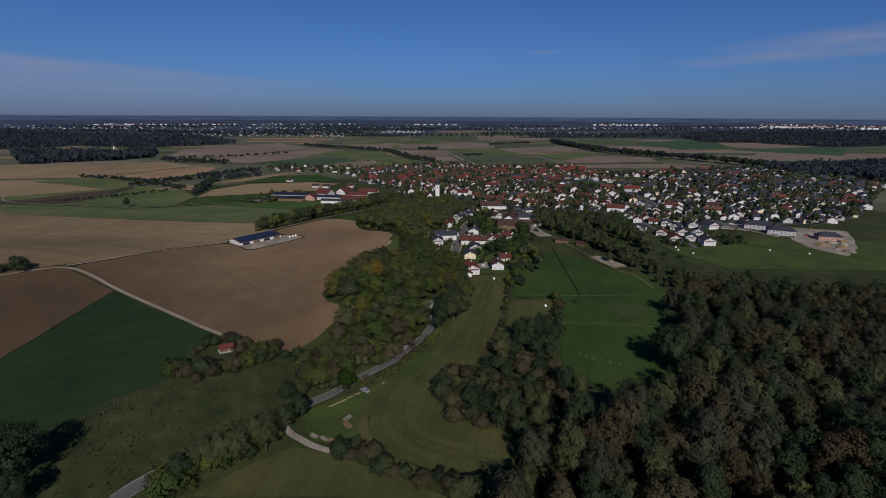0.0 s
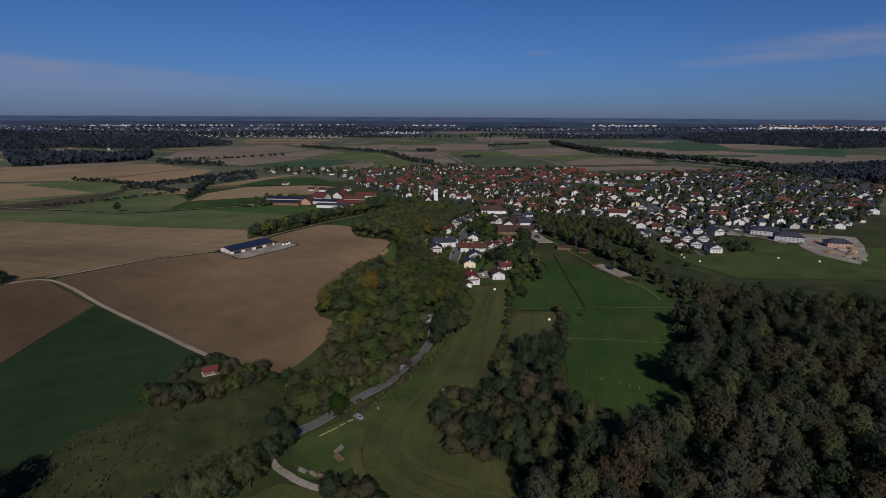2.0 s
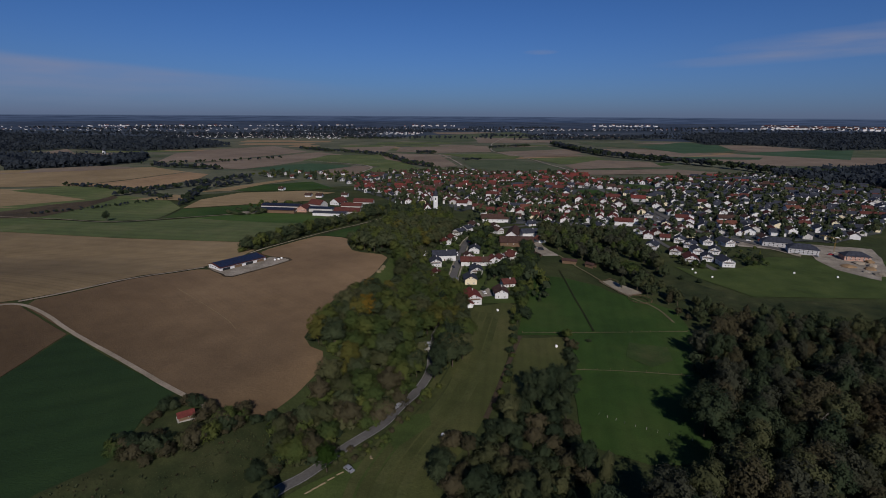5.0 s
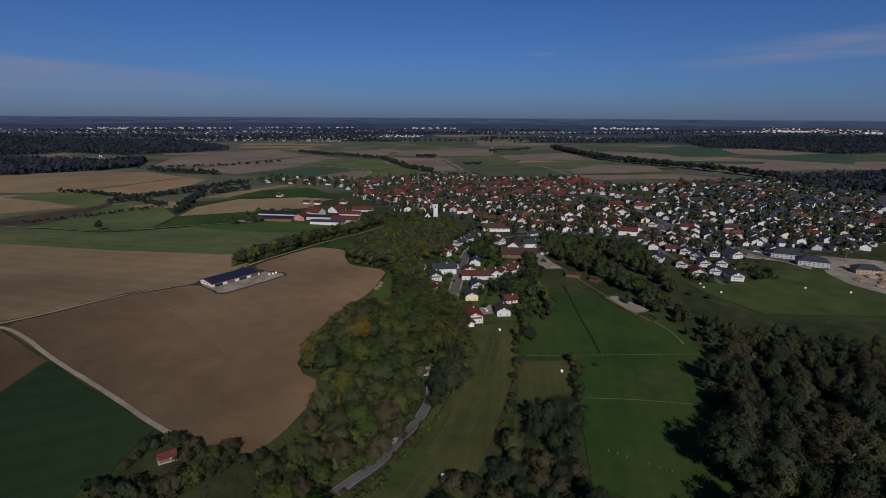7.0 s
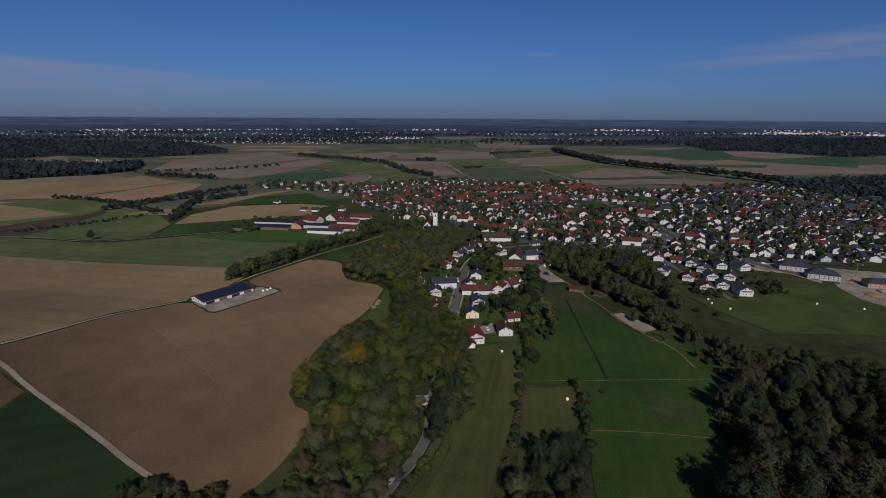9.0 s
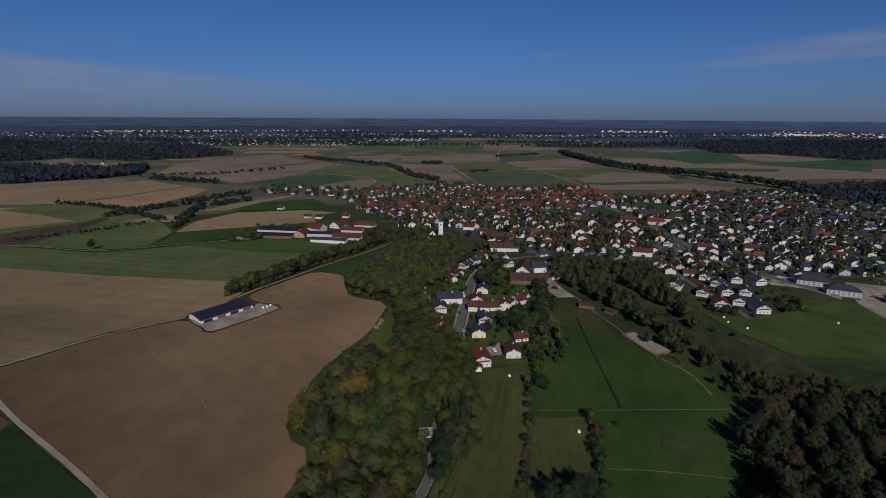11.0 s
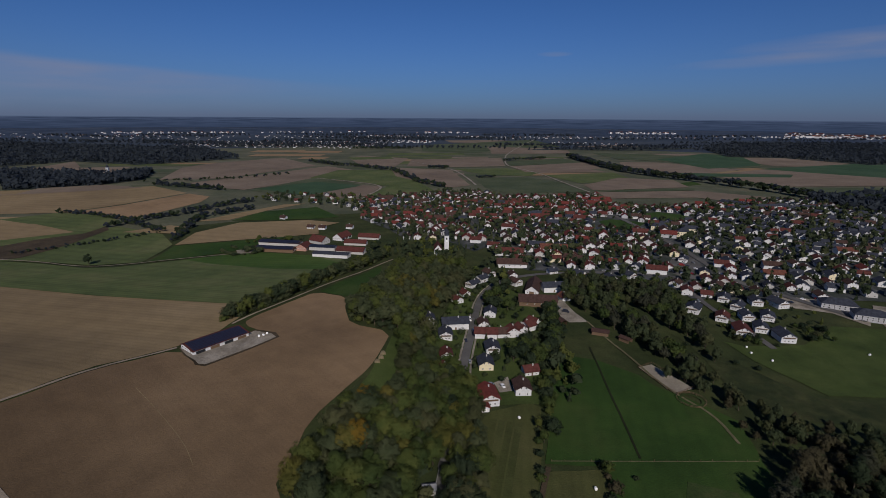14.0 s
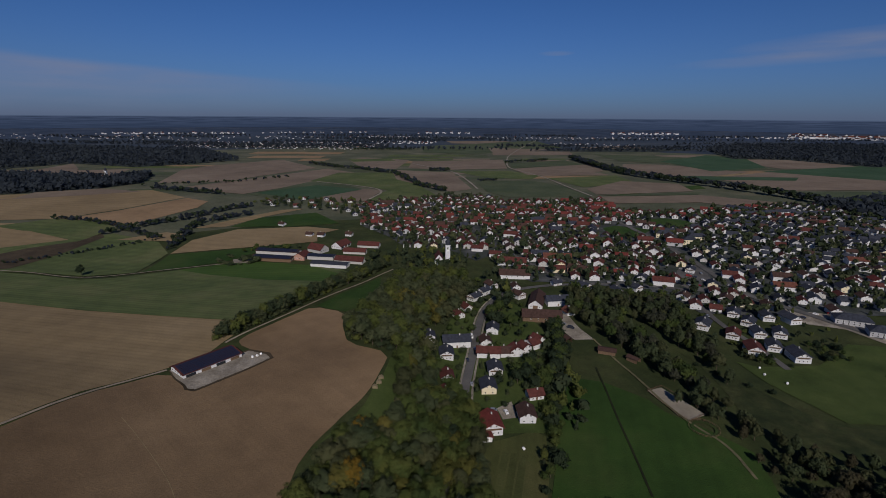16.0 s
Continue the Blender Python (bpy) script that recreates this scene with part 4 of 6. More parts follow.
def window_mesh(wide=0.95, tall=1.15):
    """A window that faces -y, its frame proud of the wall and its glass set back."""
    a, t, b = wide / 2, tall / 2, 0.1
    v = [(sx * x, y, sz * z) for x, z, y in ((a, t, 0.05), (a, t, -0.07), (a - b, t - b, -0.07), (a - b, t - b, -0.03)) for sx, sz in ((-1, -1), (1, -1), (1, 1), (-1, 1))]
    f = [(4 * r + k, 4 * r + (k + 1) % 4, 4 * r + 4 + (k + 1) % 4, 4 * r + 4 + k) for r in range(3) for k in range(4)] + [(12, 13, 14, 15)]
    return mesh("window", v, f, ["glass", "frame_white"], [1] * 12 + [0])


WINDOWS = {}


def windows(thing, rows, wide=0.95, tall=1.15):
    """Windows of a building: x, y, z and the turn of the wall, in degrees (0 faces -y)."""
    key = (wide, tall)
    if key not in WINDOWS:
        WINDOWS[key] = window_mesh(wide, tall)
    for x, y, z, turn in rows:
        part("window", WINDOWS[key], thing, m=pose(x, y, z, 0, 0, turn))


ROOF = {"r": "tiles_red", "R": "tiles_bright", "b": "tiles_brown", "d": "tiles_dark", "o": "tiles_orange"}
ROOF_SAY = {"r": "red tiled", "R": "bright red tiled", "b": "brown tiled", "d": "dark grey", "o": "orange tiled"}
WALL = {"w": "plaster_white", "y": "plaster_cream", "g": "plaster_grey", "p": "plaster_pink", "t": "timber"}
WALL_SAY = {"w": "white plastered", "y": "cream yellow", "g": "grey rendered", "p": "pink plastered", "t": "timber-clad"}
SIZES = {"s": (7.8, 9.2, 3.2, 33), "m": (9.2, 11.2, 4.2, 29), "l": (10.6, 14.0, 4.6, 28), "x": (11.6, 20.0, 5.4, 28), "b": (12.0, 32.0, 4.6, 36), "t": (9.0, 8.2, 4.6, 32), "g": (5.5, 7.0, 2.6, 25)}
HOUSES = {}


def make_house(size, roof, wall, rich):
    w, l, h, pitch = SIZES[size]
    rise = w / 2 * math.tan(radians(pitch))
    name = {"b": "barn", "g": "garage"}.get(size, "house")
    ob = new(name)
    what = {"b": "long farm barn", "g": "small garage", "t": "terraced house", "x": "large house"}.get(size, "family house")
    tagged(ob, f"{WALL_SAY[wall]} {what} with a {ROOF_SAY[roof]} gable roof", name, "houses of the village")
    part("wall", mesh("wall", *gable_walls(w, l, h, rise), WALL[wall]), ob)
    part("roof", mesh("roof", *gable_roof(w, l, h, rise), ROOF[roof]), ob)
    a, b = w / 2, l / 2
    if size == "g":
        part("garage_door", box_mesh("garage_door", [(-1.5, 1.5, -b - 0.05, -b + 0.02, 0, 2.1)], "frame_white"), ob)
        return ob
    if size == "b":
        part("barn_door", box_mesh("barn_door", [(-2.2, 2.2, -b - 0.06, -b + 0.02, 0, 3.8)], "timber"), ob)
        windows(ob, [(-3.8, -b, 2.8, 0), (3.8, -b, 2.8, 0)] + [(a, y, 2.6, 90) for y in (-9, -3, 3, 9)] + [(-a, y, 2.6, -90) for y in (-9, -3, 3, 9)])
        return ob
    part("chimney", box_mesh("chimney", [(0.4, 1.2, b * 0.2, b * 0.2 + 0.8, h + rise * 0.5, h + rise + 1.0)], "plaster_grey"), ob)
    part("door", box_mesh("door", [(a - 0.02, a + 0.06, -0.55, 0.55, -0.1, 2.1)], "timber"), ob)
    up, low = (h - 0.75 if h > 3.5 else 1.3), 1.3
    rows = [(-a * 0.5, -b, low, 0), (a * 0.5, -b, low, 0), (-a * 0.3, -b, h + rise * 0.3, 0), (a * 0.3, -b, h + rise * 0.3, 0)]
    rows += [(a, -b * 0.55, up, 90), (a, b * 0.55, up, 90), (-a, -b * 0.5, up, -90), (-a, b * 0.5, up, -90)]
    if rich:
        rows += [(0, -b, low, 0), (a, -b * 0.2, low, 90), (a, b * 0.25, low, 90), (-a, 0, low, -90)]
        n = 7
        bal = part("balcony", box_mesh("balcony", [(-a * 0.8, a * 0.8, -b - 1.3, -b, h - 0.75, h - 0.6), (-a * 0.8, a * 0.8, -b - 1.3, -b - 1.22, h + 0.2, h + 0.3)], "timber"), ob, "brown timber balcony")
        for k in range(n):
            x = -a * 0.8 + a * 1.6 * k / (n - 1)
            part("baluster", box_mesh("baluster", [(x - 0.05, x + 0.05, -b - 1.3, -b - 1.2, h - 0.6, h + 0.2)], "timber"), bal)
    windows(ob, rows)
    return ob


PLOTS = []


def house(x, y, turn, size, roof, wall="w", rich=False, sink=0.0):
    m = pose(x, y, terrain(x, y) + 0.35 - sink, 0, 0, turn)
    key = (size, roof, wall, rich)
    PLOTS.append((x, y, max(SIZES[size][:2]) / 2))
    if key in HOUSES:
        return copy_thing(HOUSES[key], m)
    ob = HOUSES[key] = make_house(*key)
    ob.matrix_basis = m
    return ob


def far_houses(name, label, rows, walls="plaster_white"):
    """Houses too far off to count, as one object: x, y, turn, width, length, height, roof letter."""
    mats = [walls, "glass"] + [ROOF[k] for k in "rRbdo"]
    V, F, I = [], [], []
    for x, y, turn, w, l, h, roof in rows:
        rise = w / 2 * 0.65
        wv, wf = gable_walls(w, l, h, rise)
        rv, rf = gable_roof(w, l, h, rise, 0.8, 0.3)
        gv, gf = boxes([(sx * w * 0.25 - 0.6, sx * w * 0.25 + 0.6, -l / 2 - 0.06, -l / 2 + 0.1, z - 0.7, z + 0.7) for sx in (-1, 1) for z in (1.6, h - 0.9)]
                       + [(-w / 2 - 0.06, w / 2 + 0.06, sy * l * 0.25 - 0.7, sy * l * 0.25 + 0.7, h - 1.9, h - 0.6) for sy in (-1, 1)])
        m = pose(x, y, terrain(x, y) + 0.5, 0, 0, turn)
        for vs, fs, mi in ((wv, wf, 0), (rv, rf, 2 + "rRbdo".index(roof)), (gv, gf, 1)):
            n = len(V)
            V += [m @ Vector(p) for p in vs]
            F += [tuple(i + n for i in f) for f in fs]
            I += [mi] * len(fs)
    return tagged(new(name, mesh(name, V, F, mats, I)), label, "houses", kind="stuff")


def hip_roof(w, l, h, rise, over=0.6, thick=0.25):
    a, b, c = w / 2 + over, l / 2 + over, max(0.0, l / 2 - w / 2)
    v = [(-a, -b, h), (a, -b, h), (a, b, h), (-a, b, h), (-a, -b, h + thick), (a, -b, h + thick), (a, b, h + thick), (-a, b, h + thick), (0, -c, h + rise), (0, c, h + rise)]
    f = [(3, 2, 1, 0), (0, 1, 5, 4), (1, 2, 6, 5), (2, 3, 7, 6), (3, 0, 4, 7), (4, 5, 8), (5, 6, 9, 8), (6, 7, 9), (7, 4, 8, 9)]
    return v, f


def shed(x, y, turn, w, l, h, pitch, roof, wall, label, solar=0, ridge=0.0, name="farm_building", openings=5, side=1):
    """A long farm building; solar: rows of panels on the slope at side +x or -x."""
    ob = new(name)
    tagged(ob, label, "farm building", "buildings of the farm")
    rise = (w / 2 - abs(ridge)) * math.tan(radians(pitch)) if ridge else w / 2 * math.tan(radians(pitch))
    part("wall", mesh("wall", *gable_walls(w, l, h, rise, ridge), wall), ob)
    part("roof", mesh("roof", *gable_roof(w, l, h, rise, 0.7, 0.25, ridge), roof), ob)
    if solar:
        run = abs(side * w / 2 - ridge)
        slope = math.atan2(rise, run)
        long = math.hypot(run, rise) + 0.4
        cols = int((l - 0.5) / 1.72)
        pitch_row = long / solar
        pane = box_mesh("solar_panel", [(-pitch_row / 2 + 0.12, pitch_row / 2 - 0.12, -0.79, 0.79, 0.0, 0.07)], "solar")
        for r in range(solar):
            for c in range(cols):
                d = (r + 0.5) * pitch_row
                px, pz = ridge + side * d * math.cos(slope), h + rise - d * math.sin(slope)
                part("solar_panel", pane, ob, m=pose(px, (c - (cols - 1) / 2) * 1.72, pz + 0.36, 0, math.degrees(slope) * side, 0))
    b = l / 2
    for k in range(openings):
        y0 = -b + l * (k + 0.5) / openings
        part("gate", box_mesh("gate", [(w / 2 - 0.02, w / 2 + 0.06, y0 - l / openings * 0.32, y0 + l / openings * 0.32, 0.0, h * 0.72)], "timber" if k % 2 else "glass"), ob)
    windows(ob, [(w * u, -b, h * 0.6, 0) for u in (-0.36, -0.14, 0.08, 0.30)], 1.3, 1.3)
    ob.matrix_basis = pose(x, y, terrain(x, y) + 0.45, 0, 0, turn)
    PLOTS.append((x, y, l / 2))
    return ob


def church(x, y, turn):
    ob = new("church")
    tagged(ob, "white village church with a red nave roof and a dark-capped tower", "church")
    t = 2.6
    tower = part("tower", box_mesh("tower", [(7 - t, 7 + t, -t, t, -2, 24), (6.8 - t, 7.2 + t, -t - 0.2, t + 0.2, 15.6, 16.1), (6.7 - t, 7.3 + t, -t - 0.3, t + 0.3, 23.6, 24.2)], "plaster_white"), ob, "white square bell tower")
    prof = [(3.3, 24.2), (3.0, 25.0), (2.4, 25.6), (2.9, 26.8), (3.0, 27.8), (2.4, 29.2), (1.2, 30.2), (0.5, 31.2), (0.3, 32.4), (0.06, 34.5)]
    v, f = [], []
    for r, z in prof:
        v += [(7 + r * math.cos(k * math.pi / 6), r * math.sin(k * math.pi / 6), z) for k in range(12)]
    for i in range(len(prof) - 1):
        f += [(12 * i + k, 12 * i + (k + 1) % 12, 12 * i + 12 + (k + 1) % 12, 12 * i + 12 + k) for k in range(12)]
    part("onion_dome", mesh("onion_dome", v, f, "tiles_dark", smooth=True), tower, "dark onion-shaped dome")
    windows(tower, [(7, -t, 20.5, 0), (7 + t, 0, 20.5, 90), (7 - t, 0, 20.5, -90)], 1.5, 2.8)
    clock = [(7 + 1.2 * math.cos(k * math.pi / 8), -t - 0.1, 17.9 + 1.2 * math.sin(k * math.pi / 8)) for k in range(16)]
    part("clock_face", mesh("clock_face", clock + [(c[0], c[1] + 0.2, c[2]) for c in clock],
         [tuple(range(16))] + [(k, 16 + k, 16 + (k + 1) % 16, (k + 1) % 16) for k in range(16)], "frame_white"), tower)
    part("nave_wall", mesh("nave_wall", [(p[0] - 3, p[1] + 8, p[2]) for p in gable_walls(9, 20, 7.5, 5.5)[0]], gable_walls(9, 20, 7.5, 5.5)[1], "plaster_white"), ob)
    part("nave_roof", mesh("nave_roof", [(p[0] - 3, p[1] + 8, p[2]) for p in gable_roof(9, 20, 7.5, 5.5, 0.4)[0]], gable_roof(9, 20, 7.5, 5.5)[1], "tiles_red"), ob)
    windows(ob, [(1.52, yy, 4.8, 90) for yy in (4, 9, 14)] + [(-7.52, yy, 4.8, -90) for yy in (2, 8, 14)] + [(-3, -2, 8.2, 0)], 1.4, 3.6)
    ob.matrix_basis = pose(x, y, terrain(x, y) + 0.4, 0, 0, turn)
    PLOTS.append((x, y + 6, 14))
    return ob


def apartment(x, y, turn, w=13, l=30, h=8.5, wall="plaster_pale"):
    ob = new("apartment_building")
    tagged(ob, "long white two-storey building with a dark hipped roof", "building", "new buildings by the yard")
    part("wall", box_mesh("wall", [(-w / 2, w / 2, -l / 2, l / 2, -1.5, h)], wall), ob)
    part("roof", mesh("roof", *hip_roof(w, l, h, min(4.4, h * 0.85)), "tiles_dark"), ob)
    n = int(l / 3.3)
    levels = (1.5, 4.3) if h > 5 else (1.5, 3.3)
    rows = [(-w / 2, -l / 2 + (k + 0.5) * l / n, z, -90) for k in range(n) for z in levels]
    rows += [(w / 2, -l / 2 + (k + 0.5) * l / n, z, 90) for k in range(n) for z in levels]
    rows += [(u * w, -l / 2, z, 0) for u in (-0.3, 0, 0.3) for z in levels]
    windows(ob, rows, 1.2, 1.5)
    ob.matrix_basis = pose(x, y, terrain(x, y) + 0.4, 0, 0, turn)
    PLOTS.append((x, y, l / 2))
    return ob


def round_mesh(name, prof, n, mat, mats_at=None):
    v, f = [], []
    for r, z in prof:
        v += [(r * math.cos(2 * math.pi * k / n), r * math.sin(2 * math.pi * k / n), z) for k in range(n)]
    for i in range(len(prof) - 1):
        f += [(n * i + k, n * i + (k + 1) % n, n * i + n + (k + 1) % n, n * i + n + k) for k in range(n)]
    f += [tuple(range(n))[::-1], tuple(range(n * (len(prof) - 1), n * len(prof)))]
    return mesh(name, v, f, mat, smooth=False)


def tufts(name, label, rows, mats):
    """Tufts of tall grass and weeds as one object: x, y, height, material number."""
    rng = np.random.RandomState(8)
    V, T, I = [], [], []
    for n, (x, y, h, mi) in enumerate(rows):
        k = 7
        a = rng.uniform(0, 6.283, k)
        out = rng.uniform(0.1, 0.7, k) * h
        base_xy = np.stack([np.cos(a) * out * 0.6, np.sin(a) * out * 0.6], 1)
        side = np.stack([-np.sin(a), np.cos(a)], 1) * (0.28 * h)
        tip = base_xy * 1.9
        z = terrain(x, y) + 0.25
        top = h * rng.uniform(0.5, 1.0, k)
        q = np.zeros((k, 4, 3))
        q[:, 0, :2], q[:, 1, :2] = base_xy - side, base_xy + side
        q[:, 2, :2], q[:, 3, :2] = tip + side * 0.8, tip - side * 0.8
        q[:, 2, 2] = q[:, 3, 2] = top
        q += (x, y, z)
        at = 4 * k * n
        i = at + 4 * np.arange(k)[:, None]
        V.append(q.reshape(-1, 3))
        T.append(np.concatenate([i + [[0, 1, 2]], i + [[0, 2, 3]]]))
        I.append(np.full(2 * k, mi))
    return tagged(new(name, tri_mesh(name, np.concatenate(V), np.concatenate(T), mats, np.concatenate(I))), label, "grass", kind="stuff")


def bare_tree(x, y, h):
    """A leafless grey tree."""
    if "bare" not in PLANTS:
        rng = random.Random(4)
        V, F = [], []

        def limb(a, d, long, r, depth):
            b = a + d * long
            side = d.orthogonal().normalized()
            up = d.cross(side)
            n = len(V)
            for end, rr in ((a, r), (b, r * 0.6)):
                V.extend([end + (side * math.cos(k * 1.571) + up * math.sin(k * 1.571)) * rr for k in range(4)])
            F.extend([(n + k, n + (k + 1) % 4, n + 4 + (k + 1) % 4, n + 4 + k) for k in range(4)])
            if depth:
                for _ in range(3 if depth > 1 else 4):
                    e = (d + Vector((rng.uniform(-0.8, 0.8), rng.uniform(-0.8, 0.8), rng.uniform(-0.1, 0.6)))).normalized()
                    limb(a + d * long * rng.uniform(0.55, 1.0), e, long * rng.uniform(0.5, 0.75), r * 0.55, depth - 1)

        limb(Vector((0, 0, -0.02)), Vector((0, 0, 1)), 0.42, 0.02, 4)
        PLANTS["bare"] = mesh("bare_tree", V, F, "pale_bark")
    ob = tagged(new("bare_tree", PLANTS["bare"]), "leafless grey tree among the autumn wood", "tree", "bare trees of the wood")
    ob.matrix_basis = pose(x, y, terrain(x, y), 0, 0, x * 40) @ Matrix.Scale(h, 4)


# ---- the village ----
for row in ((21, 356, 10, "l", "R", "w", True), (42, 366, 3, "m", "b", "w", False), (50, 388, -75, "s", "r", "w", False), (22, 395, 4, "m", "d", "y", False),
            (28, 418, 4, "m", "d", "w", True), (24, 461, 8, "s", "b", "w", False), (31, 482, -6, "m", "d", "w", False), (-5, 436, 6, "m", "d", "w", True),
            (-4, 406, 8, "s", "r", "w", False), (-5, 384, 5, "s", "r", "w", False), (2, 457, -82, "x", "d", "w", False), (-18, 455, 10, "s", "d", "w", False)):
    house(*row)
for k, row in enumerate(((21, 441, 88), (29, 440.4, 90), (37.4, 442.6, 95), (44.6, 443.2, 12), (52, 449, 24), (58.6, 455, 126), (63.6, 462.6, 40))):  # the terrace, stepped and with gables between
    house(*row, "t", "rrbrrrr"[k], sink=(0.0, 0.0, 0.7, -0.5, 0.4, -0.2, 0.3)[k])
house(18, 347, 10, "g", "R", "w")
for row in ((4, 511, 30, "s", "r"), (11, 528, 28, "s", "r"), (19, 553, -40, "m", "d"), (28, 569, -40, "m", "d"), (37, 588, 30, "m", "b"), (61, 561, 35, "m", "b"), (61, 585, 10, "s", "b"),
            (94, 545, -82, "x", "d"), (100, 522, 20, "s", "o"), (104, 599, -70, "s", "d"), (130, 588, 40, "m", "d"), (158, 576, 10, "m", "d"), (180, 587, 30, "m", "d")):
    house(*row, "w", row[3] == "m")
house(76, 545, -14, "b", "b", "w")
house(74, 508, 86, "b", "b", "t")
house(64, 621, 88, "b", "b", "w")
house(122, 687, 86, "b", "o", "w")
house(136, 642, 60, "x", "b", "p")
house(104, 702, 84, "x", "d", "w")
house(66, 668, 84, "b", "r", "w")
for row in ((204, 498, -35, "l", "d"), (219, 480, -30, "m", "r"), (245, 505, -40, "m", "d"), (240, 483, -10, "m", "d"), (257, 483, -25, "m", "d"), (243, 524, -30, "m", "d"),
            (253, 557, -35, "l", "b"), (267, 517, -10, "m", "d"), (284, 513, 10, "l", "d"), (220, 454, -15, "l", "r"), (246, 445, -5, "l", "d"), (238, 460, -20, "m", "d"),
            (262, 648, -30, "m", "d")):
    house(*row, "w", row[3] != "s")
for row in ((295, 630, 70, "l", "r"), (284, 590, -15, "m", "b"), (299, 586, -25, "l", "d"), (328, 592, 80, "x", "o"), (349, 587, -5, "m", "d"), (357, 660, -10, "m", "d"), (346, 622, 75, "x", "b"),
            (376, 632, -5, "m", "b"), (395, 674, -5, "m", "d"), (404, 633, -20, "m", "d"), (436, 653, -30, "m", "b"), (363, 554, 70, "l", "d"), (336, 561, -20, "l", "d"), (436, 613, -15, "l", "R")):
    house(*row, "w")
for row in ((468, 682, 80, "x", "o"), (214, 604, 75, "x", "r"), (217, 563, -40, "m", "b"), (231, 616, -10, "l", "r"), (198, 617, -30, "m", "d"), (177, 618, -20, "m", "d"), (170, 731, 78, "x", "R"),
            (202, 699, 75, "l", "R"), (167, 670, -20, "l", "r"), (29, 726, 80, "l", "r"), (54, 833, -30, "m", "r"), (80, 800, 70, "x", "r"), (96, 741, -20, "m", "b"), (50, 700, 75, "l", "r")):
    house(*row, "w")
church(-15, 661, 4)
CHURCHYARD = [(-40, 640), (-26, 632), (2, 636), (14, 652), (10, 690), (-40, 690)]
apartment(333, 510, 68, 13, 26, 4.8)
apartment(341, 485, 66, 13, 24, 4.8)
for x, y, turn, w, l, h in ((296, 805, 76, 11, 22, 6), (314, 768, 80, 12, 17, 7), (334, 788, 78, 10, 24, 6)):  # the school
    school = apartment(x, y, turn, w, l, h, "plaster_cream")
    tagged(school, "long cream school building with a dark low roof", "building")
shell = apartment(372, 462, 75, 11, 20, 4.2, "plaster_pink")
tagged(shell, "reddish unfinished two-storey building on the building site", "building")

VILLAGE = [(-179, 1044), (-117, 1067), (-19, 1134), (51, 1139), (104, 1075), (170, 1078), (287, 1104), (285, 1003), (369, 976), (502, 1024), (651, 1081), (704, 1036), (752, 985), (731, 812),
           (481, 560), (400, 520), (376, 527), (300, 530), (258, 523), (217, 528), (207, 575), (127, 607), (80, 605), (55, 650), (40, 700), (25, 680), (-11, 735), (-62, 732), (-92, 790), (-144, 857)]
VILLAGE_WEST = [(-380, 1029), (-323, 1084), (-184, 1069), (-156, 918), (-266, 985), (-335, 990)]
GREENS = [(253, 838, 42), (345, 900, 38), (32, 712, 22), (256, 630, 30), (60, 640, 12)]  # open greens between the houses
yard("village_gardens", "village_ground", VILLAGE)
yard("hamlet_gardens", "lawn", [(-14, 402), (-10, 470), (2, 520), (26, 560), (60, 545), (72, 480), (66, 400), (56, 352), (14, 350), (10, 396)])
yard("glade", "lawn", [(-66, 316), (-50, 342), (-41, 380), (-40, 402), (-31, 398), (-30, 330), (-44, 308), (-58, 308)])
yard("village_green", "grassC", [(222, 815), (258, 800), (295, 850), (250, 875), (225, 860)])
yard("playing_field", "grassC", [(310, 885), (350, 865), (385, 905), (345, 935), (315, 920)])


def plot_free(x, y):
    return (all(math.hypot(x - p[0], y - p[1]) > p[2] + 9.5 for p in PLOTS) and all(math.hypot(x - g[0], y - g[1]) > g[2] for g in GREENS) and clear_of_lanes(x, y, 6.5))


QUARTERS = ((-400, 190, -3), (190, 410, -15), (410, 900, -24))  # x from, x to, how the streets lie
PITCH = 47.0  # from street to street


def across(x, y):
    """How far a place lies from the street axis of its quarter, and the number of that street."""
    angle = radians(next(q[2] for q in QUARTERS if q[0] <= x < q[1]))
    u, v = x * math.cos(angle) + y * math.sin(angle), y * math.cos(angle) - x * math.sin(angle)
    v += 9 * noise.noise((x * 0.006, y * 0.006, 2.5))
    k = math.floor(v / PITCH + 0.5)
    return v - k * PITCH, k, u


def street_houses():
    """Houses on both sides of the side streets, each row with its own habit."""
    out, rnd = [], random.Random(5)
    for x0, x1, angle in QUARTERS:
        c, s = math.cos(radians(angle)), math.sin(radians(angle))
        for k in range(-4, 34):
            for side in (-1, 1):
                turn = angle + rnd.choice((0, 0, 90, 0, 90))
                u = -900.0
                while u < 1500:
                    u += rnd.uniform(13.5, 20.5)
                    v = k * PITCH + side * (11.5 + rnd.uniform(-1.5, 2.5))
                    x, y = u * c - v * s, u * s + v * c
                    if not (x0 <= x < x1 and inside(x, y, VILLAGE)):
                        continue
                    shift = 9 * noise.noise((x * 0.006, y * 0.006, 2.5))
                    x, y = x + shift * s, y - shift * c
                    if rnd.random() < 0.9 and house_room(x, y):
                        out.append((x, y, turn + rnd.uniform(-6, 6) + (90 if rnd.random() < 0.12 else 0)))
    return out


def house_room(x, y):
    return all(math.hypot(x - p[0], y - p[1]) > p[2] + 6.5 for p in PLOTS) and all(math.hypot(x - g[0], y - g[1]) > g[2] for g in GREENS) and clear_of_lanes(x, y, 5.5)


rng = random.Random(11)
near, rest = [], []
